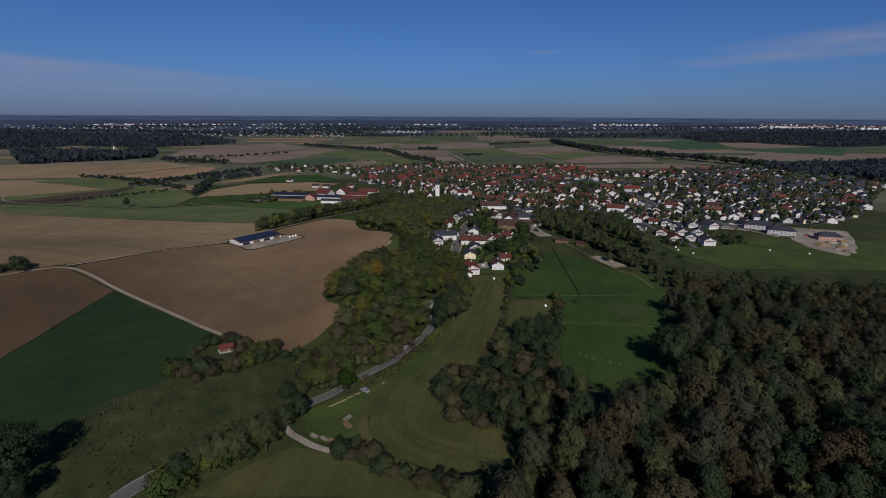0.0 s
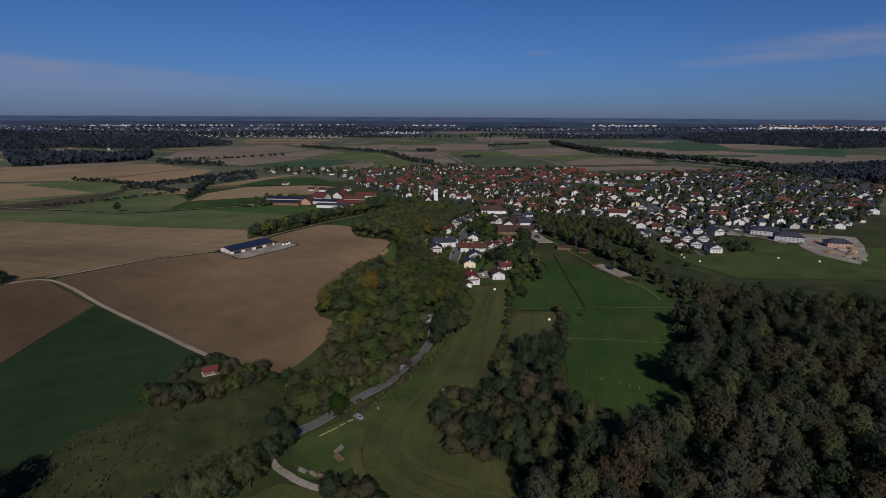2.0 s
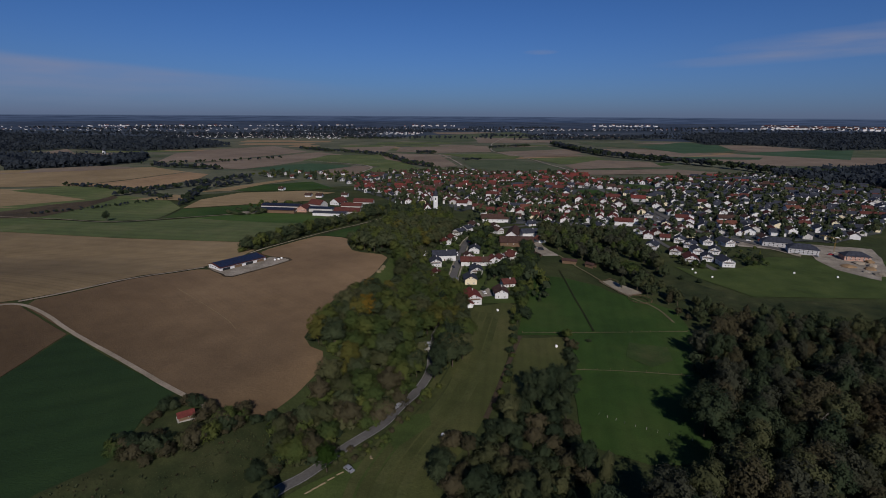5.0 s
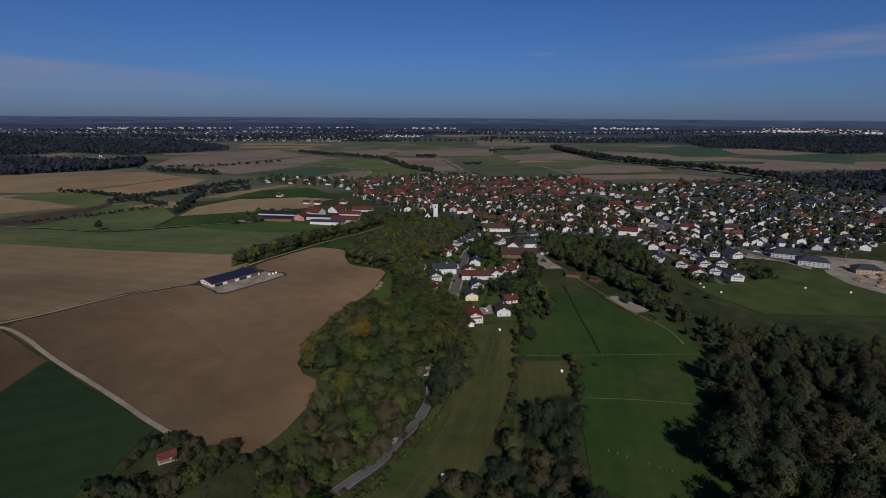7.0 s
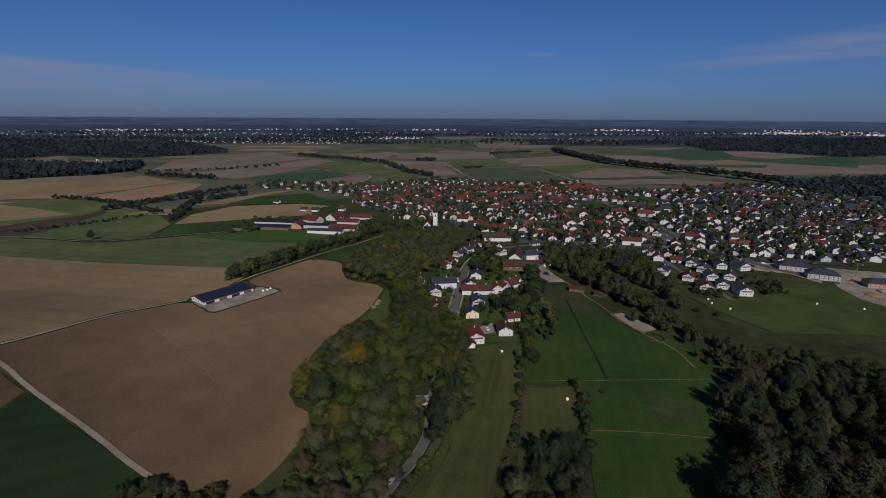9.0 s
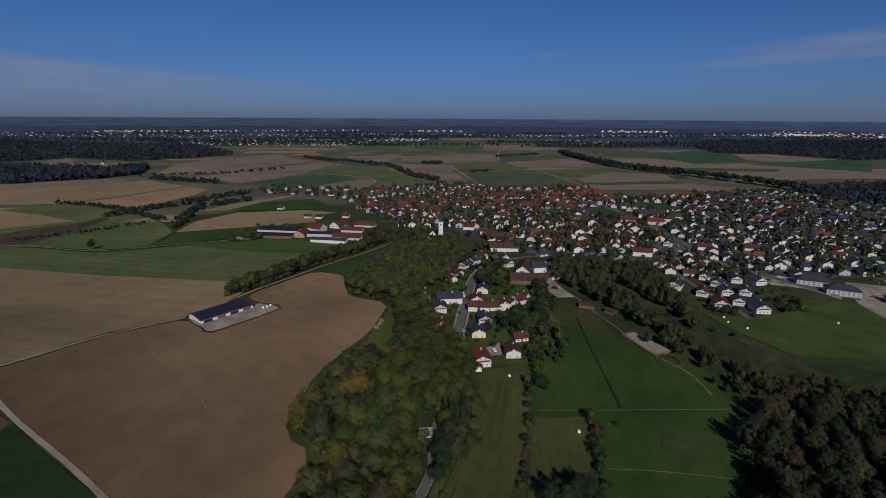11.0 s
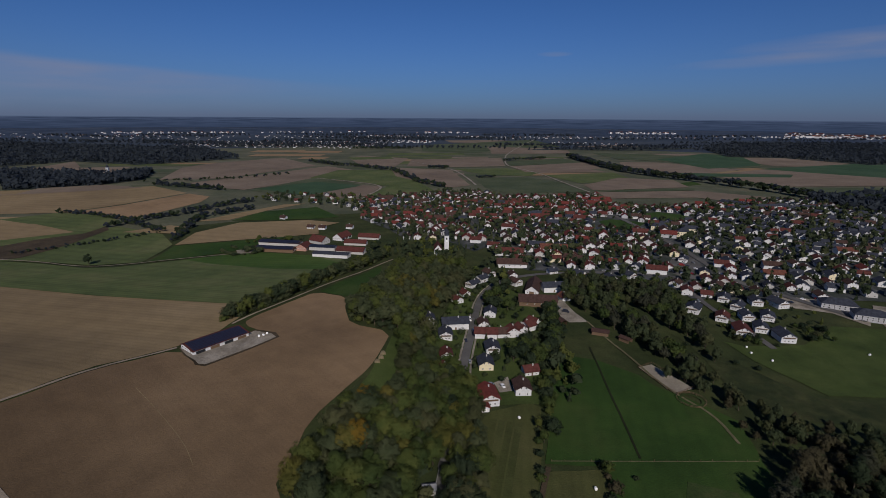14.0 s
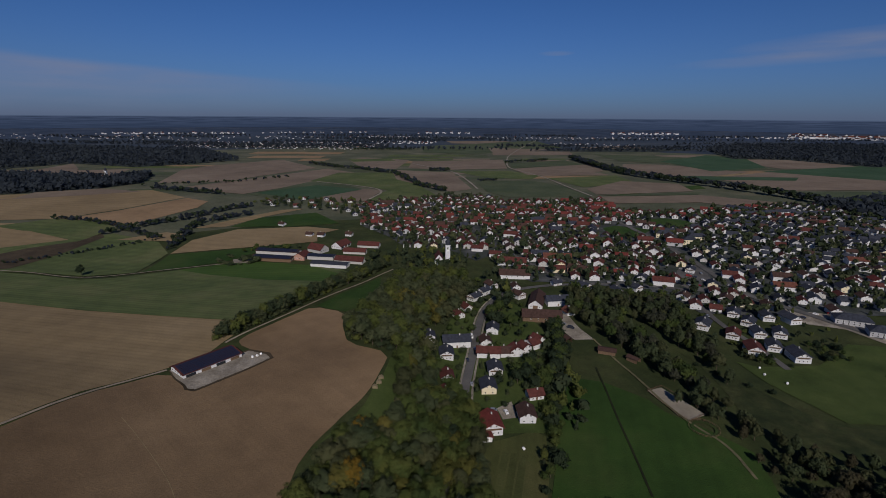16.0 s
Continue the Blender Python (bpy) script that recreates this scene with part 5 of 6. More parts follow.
TERRACES = (((476, 915), (488, 874), 10), ((475, 955), (525, 967), 100), ((538, 972), (589, 985), 100), ((577, 960), (629, 972), 100), ((482, 852), (490, 817), 10), ((494, 779), (538, 798), 20),
            ((579, 854), (603, 826), 30), ((519, 762), (557, 769), 15), ((502, 1024), (525, 992), 30), ((523, 903), (541, 883), 30), ((-141, 942), (-107, 983), 35), ((-48, 1020), (-6, 992), 40))
for (x0, y0), (x1, y1), turn in TERRACES:  # rows of joined houses
    n = max(3, round(math.hypot(x1 - x0, y1 - y0) / 8.6))
    for k in range(n):
        x, y = x0 + (x1 - x0) * k / (n - 1), y0 + (y1 - y0) * k / (n - 1)
        rest.append((x, y, turn + 2 * (k % 3), "t", "d"))
        PLOTS.append((x, y, 5))
for x, y, turn in sorted(street_houses(), key=lambda h: h[1]) + [(x, y, rng.choice((14, 100)) + rng.uniform(-10, 10)) for x, y in spread(VILLAGE_WEST, 30, 6, plot_free)]:
    if y > 930 and 100 < x < 560:
        roof = rng.choice("RRRrR")
    elif x > 300:
        roof = rng.choice("ddddbdrb")
    else:
        roof = rng.choice("rrRbbrdb")
    size = rng.choice("mmmlls" if x < 120 else "mmllxs") if x < 300 else rng.choice("ssmml")
    if x < -150:
        size = "s"
    (near if y < 860 and len(near) < 165 else rest).append((x, y, turn, size, roof))
for x, y, turn, size, roof in near:
    house(x, y, turn, size, roof, rng.choice("wwwgy"))
far_houses("outlying_houses", "white village houses with red and dark roofs", [(x, y, t, *SIZES[s][:3], r) for x, y, t, s, r in rest[::3]])
far_houses("outlying_houses", "pale rendered village houses with red and dark roofs", [(x, y, t, *SIZES[s][:3], r) for k, (x, y, t, s, r) in enumerate(rest) if k % 3], "plaster_pale")

# ---- the farm and the field barn ----
shed(-155.4, 396.7, -37.6, 16.5, 37, 2.7, 17, "tiles_red", "plaster_white", "long white field barn with a solar roof on a gravel yard", 7, -3.4, "field_barn", 4)
shed(-218, 701, 82, 13, 54, 3.6, 18, "tiles_brown", "plaster_grey", "long farm shed roofed with dark blue solar panels", 4, 0, openings=6, side=-1)
shed(-214, 672, 84, 13, 48, 3.6, 18, "tiles_brown", "timber", "long farm shed with blue solar panels and timber walls", 4, 0, openings=6, side=-1)
shed(-183, 681, -8, 14, 18, 4, 30, "tiles_red", "plaster_pink", "red-roofed farm wing between the solar sheds", 0, 0, openings=2)
shed(-159, 681, 84, 11, 32, 4, 16, "tiles_dark", "plaster_grey", "grey farm hall with a dark flat-pitched roof", 3, 0, openings=4, side=-1)
shed(-141, 649, 82, 12, 42, 4, 14, "tiles_dark", "plaster_white", "long low white hall with a dark roof beside the field", 0, 0, openings=6)
shed(-172, 713, 60, 15, 22, 4, 36, "tiles_red", "plaster_grey", "big red-tiled farm barn", 0, 0, openings=3)
shed(-148, 736, -20, 14, 24, 3.4, 36, "tiles_red", "plaster_white", "old farm house with a broad red roof", 0, 0, openings=3)
shed(-112, 738, 82, 11, 28, 3, 34, "tiles_red", "plaster_grey", "red-roofed farm wing with grey walls", 0, 0, openings=4)
shed(-124, 707, 84, 10, 28, 3, 34, "tiles_red", "plaster_grey", "red-roofed stable wing with grey walls", 0, 0, openings=5)
shed(-122, 668, 80, 13, 34, 3.4, 30, "tiles_red", "plaster_grey", "long red-roofed stable beside the hedge", 0, 0, openings=5)
for row in ((-205, 790, 80), (-188, 788, 82), (-150, 795, 78), (-265, 850, 70)):
    house(*row, "s", "b")

# ---- woods ----
SLOPE = [(-61, 214), (-55, 228), (-46, 250), (-64.5, 265), (-60.5, 292), (-52, 315), (-46, 330), (-39, 326), (-31, 338), (-29, 375), (-31, 400), (-10, 398), (-4, 340), (-8, 300), (-12, 268), (-17, 242), (-27, 226), (-40, 206), (-48, 190), (-56, 188), (-64, 200)]
CLEARING = [(-40, 400), (-31, 400), (-30, 374), (-31, 340), (-40, 328), (-49, 336), (-46, 370)]  # a grassy glade with low shrubs
ROADSIDE = [(-1, 262), (10, 260), (14, 290), (15, 345), (11, 374), (-3, 390), (-6, 330), (-2, 300)]
NORTH = [(-81, 449), (-68, 427), (-44, 414), (-31, 400), (-14, 396), (-13, 425), (-24, 445), (-22, 476), (-6, 490), (-4, 506), (3, 526), (10, 552), (18, 578), (10, 632), (-54, 604), (-60, 545), (-72, 490)]
MIDDLE = [(-4, 185), (4, 202), (22, 209), (30, 232), (58, 236), (55, 200), (50, 177), (32, 149), (29, 157), (4, 167)]
EAST = [(107, 190), (123, 242), (136, 275), (160, 300), (200, 310), (255, 298), (320, 285), (300, 200), (170, 100), (60, 88), (8, 108), (22, 122), (34, 146), (46, 158), (60, 164), (80, 167), (98, 172)]
BELT = [(96, 516), (110, 575), (163, 570), (201, 555), (193, 486), (188, 431), (163, 375), (151, 384), (141, 416), (127, 445), (116, 486)]


def free(x, y):
    return clear_of_lanes(x, y, 2.5) and all(math.hypot(x - p[0], y - p[1]) > p[2] + 2.5 for p in PLOTS) and math.hypot(x + 7, y - 280) > 8 and not (-17 < x < 2 and 256 < y < 282)


rng = random.Random(3)
for x, y in [p for p in spread(SLOPE, 6.3, 1, free) if not inside(*p, CLEARING)] + spread(ROADSIDE, 6.2, 14, lambda x, y: clear_of_lanes(x, y, 1.2) and math.hypot(x + 7, y - 280) > 8 and not (-17 < x < 0 and 256 < y < 282)):
    mat = rng.choice(("leaf_green", "leaf_green", "leaf_olive", "leaf_green", "leaf_garden", "leaf_autumn", "leaf_garden", "leaf_green"))
    if y < 236 and rng.random() < 0.75:
        mat = rng.choice(("leaf_brown", "leaf_olive", "leaf_grey", "leaf_brown", "leaf_olive"))
    plant(rng.choice(("round", "birch", "wide", "round")), rng.randrange(3), mat, x, y, rng.uniform(8.5, 15) * (0.8 if y < 225 else 1), "trees of the wooded slope", 1.28)
more = []
for x, y in spread(NORTH, 7.0, 2, free):
    more.append((x, y, rng.uniform(10, 17), rng.choice(("round", "wide")), rng.randrange(4), "leaf_autumn" if math.hypot(x + 22, y - 500) < 30 and noise.noise((x * 0.09, y * 0.09, 5.0)) > 0.12 else rng.choice(("leaf_garden", "leaf_green", "leaf_garden", "leaf_olive", "leaf_garden", "leaf_green"))))
for x, y in spread(NORTH, 5.6, 95, free):
    more.append((x, y, rng.uniform(4, 7), "bush", rng.randrange(4), rng.choice(("leaf_garden", "leaf_green", "leaf_dark"))))
woodland("slope_wood", "dense green and yellowing wood below the church", more, 760, 0.040)
for x, y in spread(MIDDLE, 5.8, 3):
    kind = rng.choice(("bush", "bush", "wide", "bush", "round"))
    plant(kind, rng.randrange(3), rng.choice(("leaf_olive", "leaf_dark", "leaf_dark", "leaf_dark", "leaf_brown")), x, y, rng.uniform(5, 8) if kind == "bush" else rng.uniform(7, 11), "trees of the wood in the meadow", 1.12)
for x, y, kind, mat, h in ((34, 168, "tall", "leaf_olive", 15), (36, 160, "birch", "leaf_olive", 13), (28, 172, "wide", "leaf_dark", 12), (52, 186, "round", "leaf_dark", 13), (57, 180, "tall", "leaf_olive", 14)):
    plant(kind, 1, mat, x, y, h)
edge, deep = [], []
for x, y in sorted(spread(EAST, 7.9, 4), key=lambda p: p[1] + 0.25 * p[0]):
    row = (x, y, rng.uniform(13, 23) if y < 235 else rng.uniform(10, 18), rng.choice(("round", "birch", "tall", "birch", "tall", "birch", "round", "wide", "birch")), rng.randrange(4), rng.choice(("leaf_dark", "leaf_brown", "leaf_olive", "leaf_brown", "leaf_grey", "leaf_dark", "leaf_grey", "leaf_grey", "leaf_olive", "leaf_rust" if rng.random() < 0.4 else "leaf_dark")))
    (edge if len(edge) < 50 else deep).append(row)
for x, y, h, kind, v, mat in edge:
    plant(kind, v % 3, mat, x, y, h, "trees of the riverside wood")
woodland("riverside_wood", "dark brownish autumn riverside wood", deep, 2500, 0.0215)
low = [(x, y, rng.uniform(4, 8), "bush", rng.randrange(4), rng.choice(("leaf_dark", "leaf_brown", "leaf_olive"))) for x, y in spread(EAST, 5.4, 35)]
woodland("riverside_undergrowth", "dull olive undergrowth of the riverside wood", low, 60, 0.19)
more = []
CORRIDOR = [(146, 500), (152, 484), (160, 442), (166, 402), (172, 376), (178, 360)]  # the meadow strip between the two belts


def off_corridor(x, y):
    for (x0, y0), (x1, y1) in zip(CORRIDOR, CORRIDOR[1:]):
        u = max(0, min(1, ((x - x0) * (x1 - x0) + (y - y0) * (y1 - y0)) / ((x1 - x0) ** 2 + (y1 - y0) ** 2)))
        if math.hypot(x - x0 - u * (x1 - x0), y - y0 - u * (y1 - y0)) < 9:
            return False
    return free(x, y)


for x, y in spread(BELT, 7, 5, off_corridor):
    more.append((x, y, rng.uniform(7.5, 14), rng.choice(("round", "wide", "birch")), rng.randrange(4), rng.choice(("leaf_garden", "leaf_olive", "leaf_green", "leaf_grey", "leaf_garden"))))
for x, y in along([(140, 385), (152, 368), (165, 348), (178, 328), (195, 305)], 4, 7, 6) + spread([(150, 330), (170, 345), (215, 325), (280, 305), (250, 290), (170, 300)], 7.5, 66):
    more.append((x, y, rng.uniform(5, 10.5), rng.choice(("wide", "round", "birch")), rng.randrange(4), rng.choice(("leaf_garden", "leaf_garden", "leaf_brown", "leaf_olive"))))
for x, y in along([(168, 430), (190, 405), (215, 385)], 16, 3, 61):
    more.append((x, y, rng.uniform(3, 5), "bush", rng.randrange(4), "leaf_dark"))
for x, y in spread([(262, 438), (282, 442), (286, 470), (268, 472)], 5, 51, free) + spread([(206, 440), (236, 430), (214, 466)], 5, 52, free):
    more.append((x, y, rng.uniform(3, 6.5), rng.choice(("wide", "round", "bush")), rng.randrange(4), rng.choice(("leaf_dark", "leaf_green", "leaf_olive"))))
woodland("tree_belt", "green tree belt between the pasture and the village", more)
yard("farm_yard", "pale", [(-252, 651), (-230, 662), (-241, 681), (-262, 670)])
farm_trees = [(x, y, rng.uniform(5, 11), rng.choice(("round", "wide", "bush")), rng.randrange(4), rng.choice(("leaf_dark", "leaf_garden", "leaf_green"))) for x, y in
              along([(-262, 700), (-240, 716), (-205, 722), (-190, 735)], 9, 4, 96) + along([(-100, 655), (-98, 690), (-92, 720)], 7, 4, 97) + along([(-250, 664), (-236, 662), (-226, 660)], 5, 2, 98)]
shrubs = farm_trees + [(x, y, rng.uniform(2.5, 6), rng.choice(("bush", "wide")), rng.randrange(4), rng.choice(("leaf_dark", "leaf_garden"))) for x, y in along([(-275, 660), (-256, 645), (-236, 651), (-228, 664)], 3, 2, 92) + along([(-275, 688), (-262, 672)], 4, 2, 93)]
woodland("farm_shrubs", "dark shrubs round the gravel yard of the farm", shrubs, 200, 0.1)
more = []
for x, y in along([(-164, 434), (-157, 452), (-146, 477), (-136, 501), (-127, 529), (-113, 568), (-97, 597), (-86, 628), (-76, 655)], 2.7, 2.6, 7):
    more.append((x, y, rng.uniform(9, 14), rng.choice(("round", "wide")), rng.randrange(4), rng.choice(("leaf_garden", "leaf_dark", "leaf_green"))))
for x, y in along([(-164, 434), (-157, 452), (-146, 477), (-136, 501), (-127, 529), (-113, 568), (-97, 597), (-86, 628), (-76, 655)], 2.2, 3.4, 94):
    more.append((x, y, rng.uniform(3.5, 6.5), "bush", rng.randrange(4), rng.choice(("leaf_green", "leaf_dark", "leaf_garden"))))
woodland("track_hedge", "tall green hedge of trees beside the farm track", more, 620, 0.05)
more = []
BUILT = {}
for p in [q[:2] for q in near + rest] + [q[:2] for q in PLOTS]:
    BUILT.setdefault((int(p[0] // 12), int(p[1] // 12)), []).append(p)


def garden_room(x, y):
    i, j = int(x // 12), int(y // 12)
    return (abs(across(x, y)[0]) > 3.2 and all(math.hypot(x - p[0], y - p[1]) > 6.8 for a in (-1, 0, 1) for b in (-1, 0, 1) for p in BUILT.get((i + a, j + b), ()))
            and all(math.hypot(x - g[0], y - g[1]) > g[2] for g in GREENS[:4]) and clear_of_lanes(x, y, 4.0 if x < 200 else 6.5))


for x, y in spread(VILLAGE, 8.0, 8, garden_room):
    if x > 290 and noise.noise((x * 0.05, y * 0.05, 7.0)) > 0.18:
        continue
    more.append((x, y, rng.choice((rng.uniform(3.5, 6.5), rng.uniform(6, 10), rng.uniform(9, 14))), rng.choice(("round", "wide", "conifer", "round")), rng.randrange(4), rng.choice(("leaf_garden", "leaf_dark", "leaf_garden", "leaf_dark", "leaf_dark"))))
for x, y in spread(CHURCHYARD, 6.5, 89, lambda x, y: abs(x + 15) > 9 or abs(y - 668) > 14) + spread(VILLAGE_WEST, 15, 88, free) + spread([(-100, 640), (-20, 640), (0, 700), (-60, 730), (-95, 700)], 10, 9, free) + spread([(10, 560), (50, 520), (60, 600), (45, 640), (20, 600)], 10, 10, free) + spread([(64, 350), (70, 480), (80, 480), (76, 360)], 6, 12, free) + spread([(196, 442), (260, 436), (305, 470), (300, 535), (205, 545)], 14, 111, lambda x, y: clear_of_lanes(x, y, 2) and all(math.hypot(x - p[0], y - p[1]) > min(p[2], 6) + 2 for p in PLOTS)):
    more.append((x, y, rng.uniform(6, 13) if x < 190 else rng.uniform(3, 6), rng.choice(("round", "wide", "conifer")), rng.randrange(4), rng.choice(("leaf_green", "leaf_dark", "leaf_dark"))))
woodland("garden_trees", "green garden trees standing among the village houses", more, 56, 0.17)

HAMLET = [(-12, 405), (-12, 470), (2, 520), (28, 550), (60, 545), (68, 480), (64, 350)]
more = []
for x, y in spread(HAMLET, 8.2, 33, lambda x, y: all(math.hypot(x - p[0], y - p[1]) > p[2] + 1 for p in PLOTS) and clear_of_lanes(x, y, 4.5)):
    more.append((x, y, rng.uniform(3.5, 7.5), rng.choice(("round", "wide", "bush", "conifer", "bush")), rng.randrange(4), rng.choice(("leaf_garden", "leaf_dark", "leaf_garden", "leaf_green"))))
garden = more
low = [(x, y, rng.uniform(2, 4) if inside(x, y, CLEARING) else rng.uniform(4, 7.5), "bush", rng.randrange(4), rng.choice(("leaf_green", "leaf_olive", "leaf_dark"))) for x, y in spread(SLOPE, 4.2, 34, lambda x, y: clear_of_lanes(x, y, 1.5) and math.hypot(x + 8, y - 281) > 7)]
woodland("undergrowth", "green and brown undergrowth below the slope trees", low, 130, 0.12)

# single trees and bushes near the camera
for kind, v, mat, x, y, h in (("wide", 0, "leaf_dark", -125, 121, 21), ("wide", 1, "leaf_dark", -133, 114, 19), ("round", 1, "leaf_dark", -119, 114, 13), ("round", 0, "leaf_garden", -59, 160, 12), ("wide", 1, "leaf_garden", -63, 154, 13), ("round", 2, "leaf_olive", -67, 150, 13.5), ("round", 1, "leaf_olive", -62, 149, 12),
                              ("wide", 2, "leaf_olive", -71, 146, 13), ("wide", 0, "leaf_garden", -75, 142, 12), ("round", 0, "leaf_garden", -79, 138, 12), ("wide", 1, "leaf_dark", -84, 133, 10), ("round", 2, "leaf_garden", -69, 143, 11),
                              ("round", 0, "leaf_dark", -55, 169, 10.5), ("wide", 0, "leaf_dark", -57, 166, 8), ("wide", 2, "leaf_dark", 106, 208, 22), ("round", 1, "leaf_fresh", -41, 187, 11),
                              ("conifer", 0, "leaf_dark", 3, 288, 17), ("conifer", 1, "leaf_dark", 8, 282, 15), ("wide", 1, "leaf_dark", 4, 268, 13), ("round", 2, "leaf_dark", 8, 275, 12), ("wide", 0, "leaf_dark", 0.5, 261, 11), ("round", 1, "leaf_green", -0.5, 268, 10),
                              ("round", 0, "leaf_dark", 2, 277, 13), ("wide", 2, "leaf_dark", 7, 289, 14), ("round", 2, "leaf_green", 3, 298, 12),
                              ("wide", 0, "leaf_dark", -1.2, 262, 13), ("wide", 2, "leaf_dark", -1, 268, 12.5), ("wide", 1, "leaf_dark", -3, 251, 9.5), ("round", 0, "leaf_dark", -0.5, 256, 11), ("wide", 0, "leaf_green", -12, 254, 9),
                              ("round", 0, "leaf_green", -8, 297, 13), ("wide", 2, "leaf_autumn", -5.5, 306, 13), ("round", 1, "leaf_green", 4, 306, 12), ("round", 2, "leaf_autumn", -3.5, 315, 14), ("wide", 1, "leaf_green", 5, 318, 13),
                              ("round", 0, "leaf_green", -1.5, 326, 13), ("wide", 0, "leaf_green", 7, 330, 12), ("round", 2, "leaf_dark", 0, 338, 13), ("wide", 2, "leaf_green", 9, 341, 11), ("round", 1, "leaf_green", 1.5, 349, 12)):
    plant(kind, v, mat, x, y, h)
for kind, v, mat, x, y, h in (("bush", 1, "leaf_dark", -252, 279, 10.5), ("bush", 0, "leaf_dark", -259, 274, 6), ("round", 0, "leaf_dark", -384, 591, 12), ("wide", 2, "leaf_green", 60, 380, 8),
                              ("tall", 0, "leaf_dark", 45, 233, 15), ("tall", 1, "leaf_dark", 50, 236, 16), ("wide", 0, "leaf_dark", 42, 238, 13), ("wide", 1, "leaf_dark", 55, 240, 14),
                              ("wide", 0, "leaf_green", 72, 296, 7), ("round", 1, "leaf_green", 47, 318, 7), ("bush", 1, "leaf_dark", 84, 293, 2.5), ("birch", 2, "leaf_green", 46, 330, 7)):
    plant(kind, v, mat, x, y, h)
for x, y, h in ((-43.5, 323, 13), (-41, 291, 16)):
    plant("round", 1, "leaf_orange", x, y, h)
for line, apart, side, high, mats, seed in (
        ([(-113, 184), (-104, 181), (-96, 184), (-88, 193), (-80, 205)], 2.6, 4, (4.5, 8), ("leaf_brown", "leaf_dark", "leaf_green"), 21), ([(-108, 198), (-106, 207), (-101, 212), (-90, 205)], 3, 2, (3, 6), ("leaf_dark", "leaf_brown"), 22),
        ([(-82, 209), (-72, 208), (-62, 213)], 5, 2, (4, 7), ("leaf_brown", "leaf_dark"), 23), ([(-38, 149), (-26, 143), (-12, 137), (4, 131), (14, 124)], 3.2, 2.5, (4.5, 8), ("leaf_dark", "leaf_brown", "leaf_olive"), 24),
        ([(-88, 128), (-80, 138), (-68, 149), (-60, 158)], 3, 2, (6, 10), ("leaf_dark", "leaf_green", "leaf_green"), 25), ([(-60, 212), (-56, 205), (-50, 198), (-44, 205)], 4, 4, (5, 8), ("leaf_brown", "leaf_brown", "leaf_dark"), 26),
        ([(-38, 194), (-30, 201), (-22, 207), (-14, 222)], 2.8, 1.6, (1.4, 2.6), ("leaf_brown", "leaf_green"), 27), ([(46, 325), (43, 299), (30, 246), (22, 216)], 9, 1.5, (2.5, 4.5), ("leaf_green", "leaf_dark"), 28),
        ([(72, 300), (70, 280), (64, 245)], 7, 2, (3, 6), ("leaf_dark", "leaf_brown"), 29), ([(74, 470), (68, 430), (60, 395), (56, 360), (52, 325)], 8, 3, (5, 9), ("leaf_dark", "leaf_green"), 30),
        ([(-37, 191.5), (-30, 196), (-25, 199.5), (-17, 205)], 2.6, 1.2, (1.4, 2.6), ("leaf_brown", "leaf_green", "leaf_olive"), 31), ([(-12, 226), (-7, 234), (-1, 244)], 3, 2, (2, 3.6), ("leaf_green", "leaf_brown"), 32),
        ([(-66, 178), (-58, 186), (-50, 193), (-44, 203)], 2.4, 3.5, (4, 8), ("leaf_brown", "leaf_olive", "leaf_brown", "leaf_dark"), 33), ([(-32, 212), (-24, 222), (-20, 234), (-14, 246)], 3, 2.5, (4, 8), ("leaf_brown", "leaf_green", "leaf_olive"), 34)):
    for x, y in along(line, apart, side, seed):
        if abs(x + 97) < 7 and 187 < y < 207:
            continue
        plant("bush", rng.randrange(3), rng.choice(mats), x, y, rng.uniform(*high), "bushes of the hedges")

tall = list(garden)
for x, y in along([(80, 520), (81, 471), (74, 434), (62, 404), (50, 392)], 4.2, 5, 71) + along([(50, 541), (33, 514), (35, 490), (48, 498)], 5, 4, 72) + along([(52, 425), (44, 408), (40, 396)], 6, 5, 73):
    if clear_of_lanes(x, y, 2) and all(math.hypot(x - p[0], y - p[1]) > p[2] + 1 for p in PLOTS):
        tall.append((x, y, rng.uniform(8, 14), rng.choice(("round", "wide", "round")), rng.randrange(4), rng.choice(("leaf_dark", "leaf_green", "leaf_dark"))))
woodland("hamlet_trees", "green garden trees and tall trees round the hamlet", tall, 700, 0.046)

for x, y in spread([(-113, 180), (-98, 176), (-84, 190), (-77, 206), (-88, 207), (-100, 192)], 4.6, 91, lambda x, y: abs(x + 97) > 6 or not 190 < y < 207):
    plant("bush", rng.randrange(3), rng.choice(("leaf_dark", "leaf_brown", "leaf_olive")), x, y, rng.uniform(3, 6.5), "bushes of the hedges")

# ---- distant country ----
rng = random.Random(19)
for x0, x1, y0, y1 in ((-330, 130, 1230, 2300), (640, 1500, 1340, 2250), (-1200, -500, 1150, 1700), (150, 430, 1350, 2400), (-900, -480, 1720, 2300)):
    y = y0
    while y < y1:
        deep_y = rng.uniform(35, 80) * (1 + (y - 1200) / 1500)
        x = x0 + rng.uniform(0, 120)
        while x < x1 - 80:
            long = rng.uniform(120, 330)
            e = min(x1, x + long)
            if rng.random() < 0.45:
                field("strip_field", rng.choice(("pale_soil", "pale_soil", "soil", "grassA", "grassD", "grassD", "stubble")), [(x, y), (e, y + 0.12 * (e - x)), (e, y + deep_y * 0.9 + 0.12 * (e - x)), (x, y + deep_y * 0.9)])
            x = e
        y += deep_y

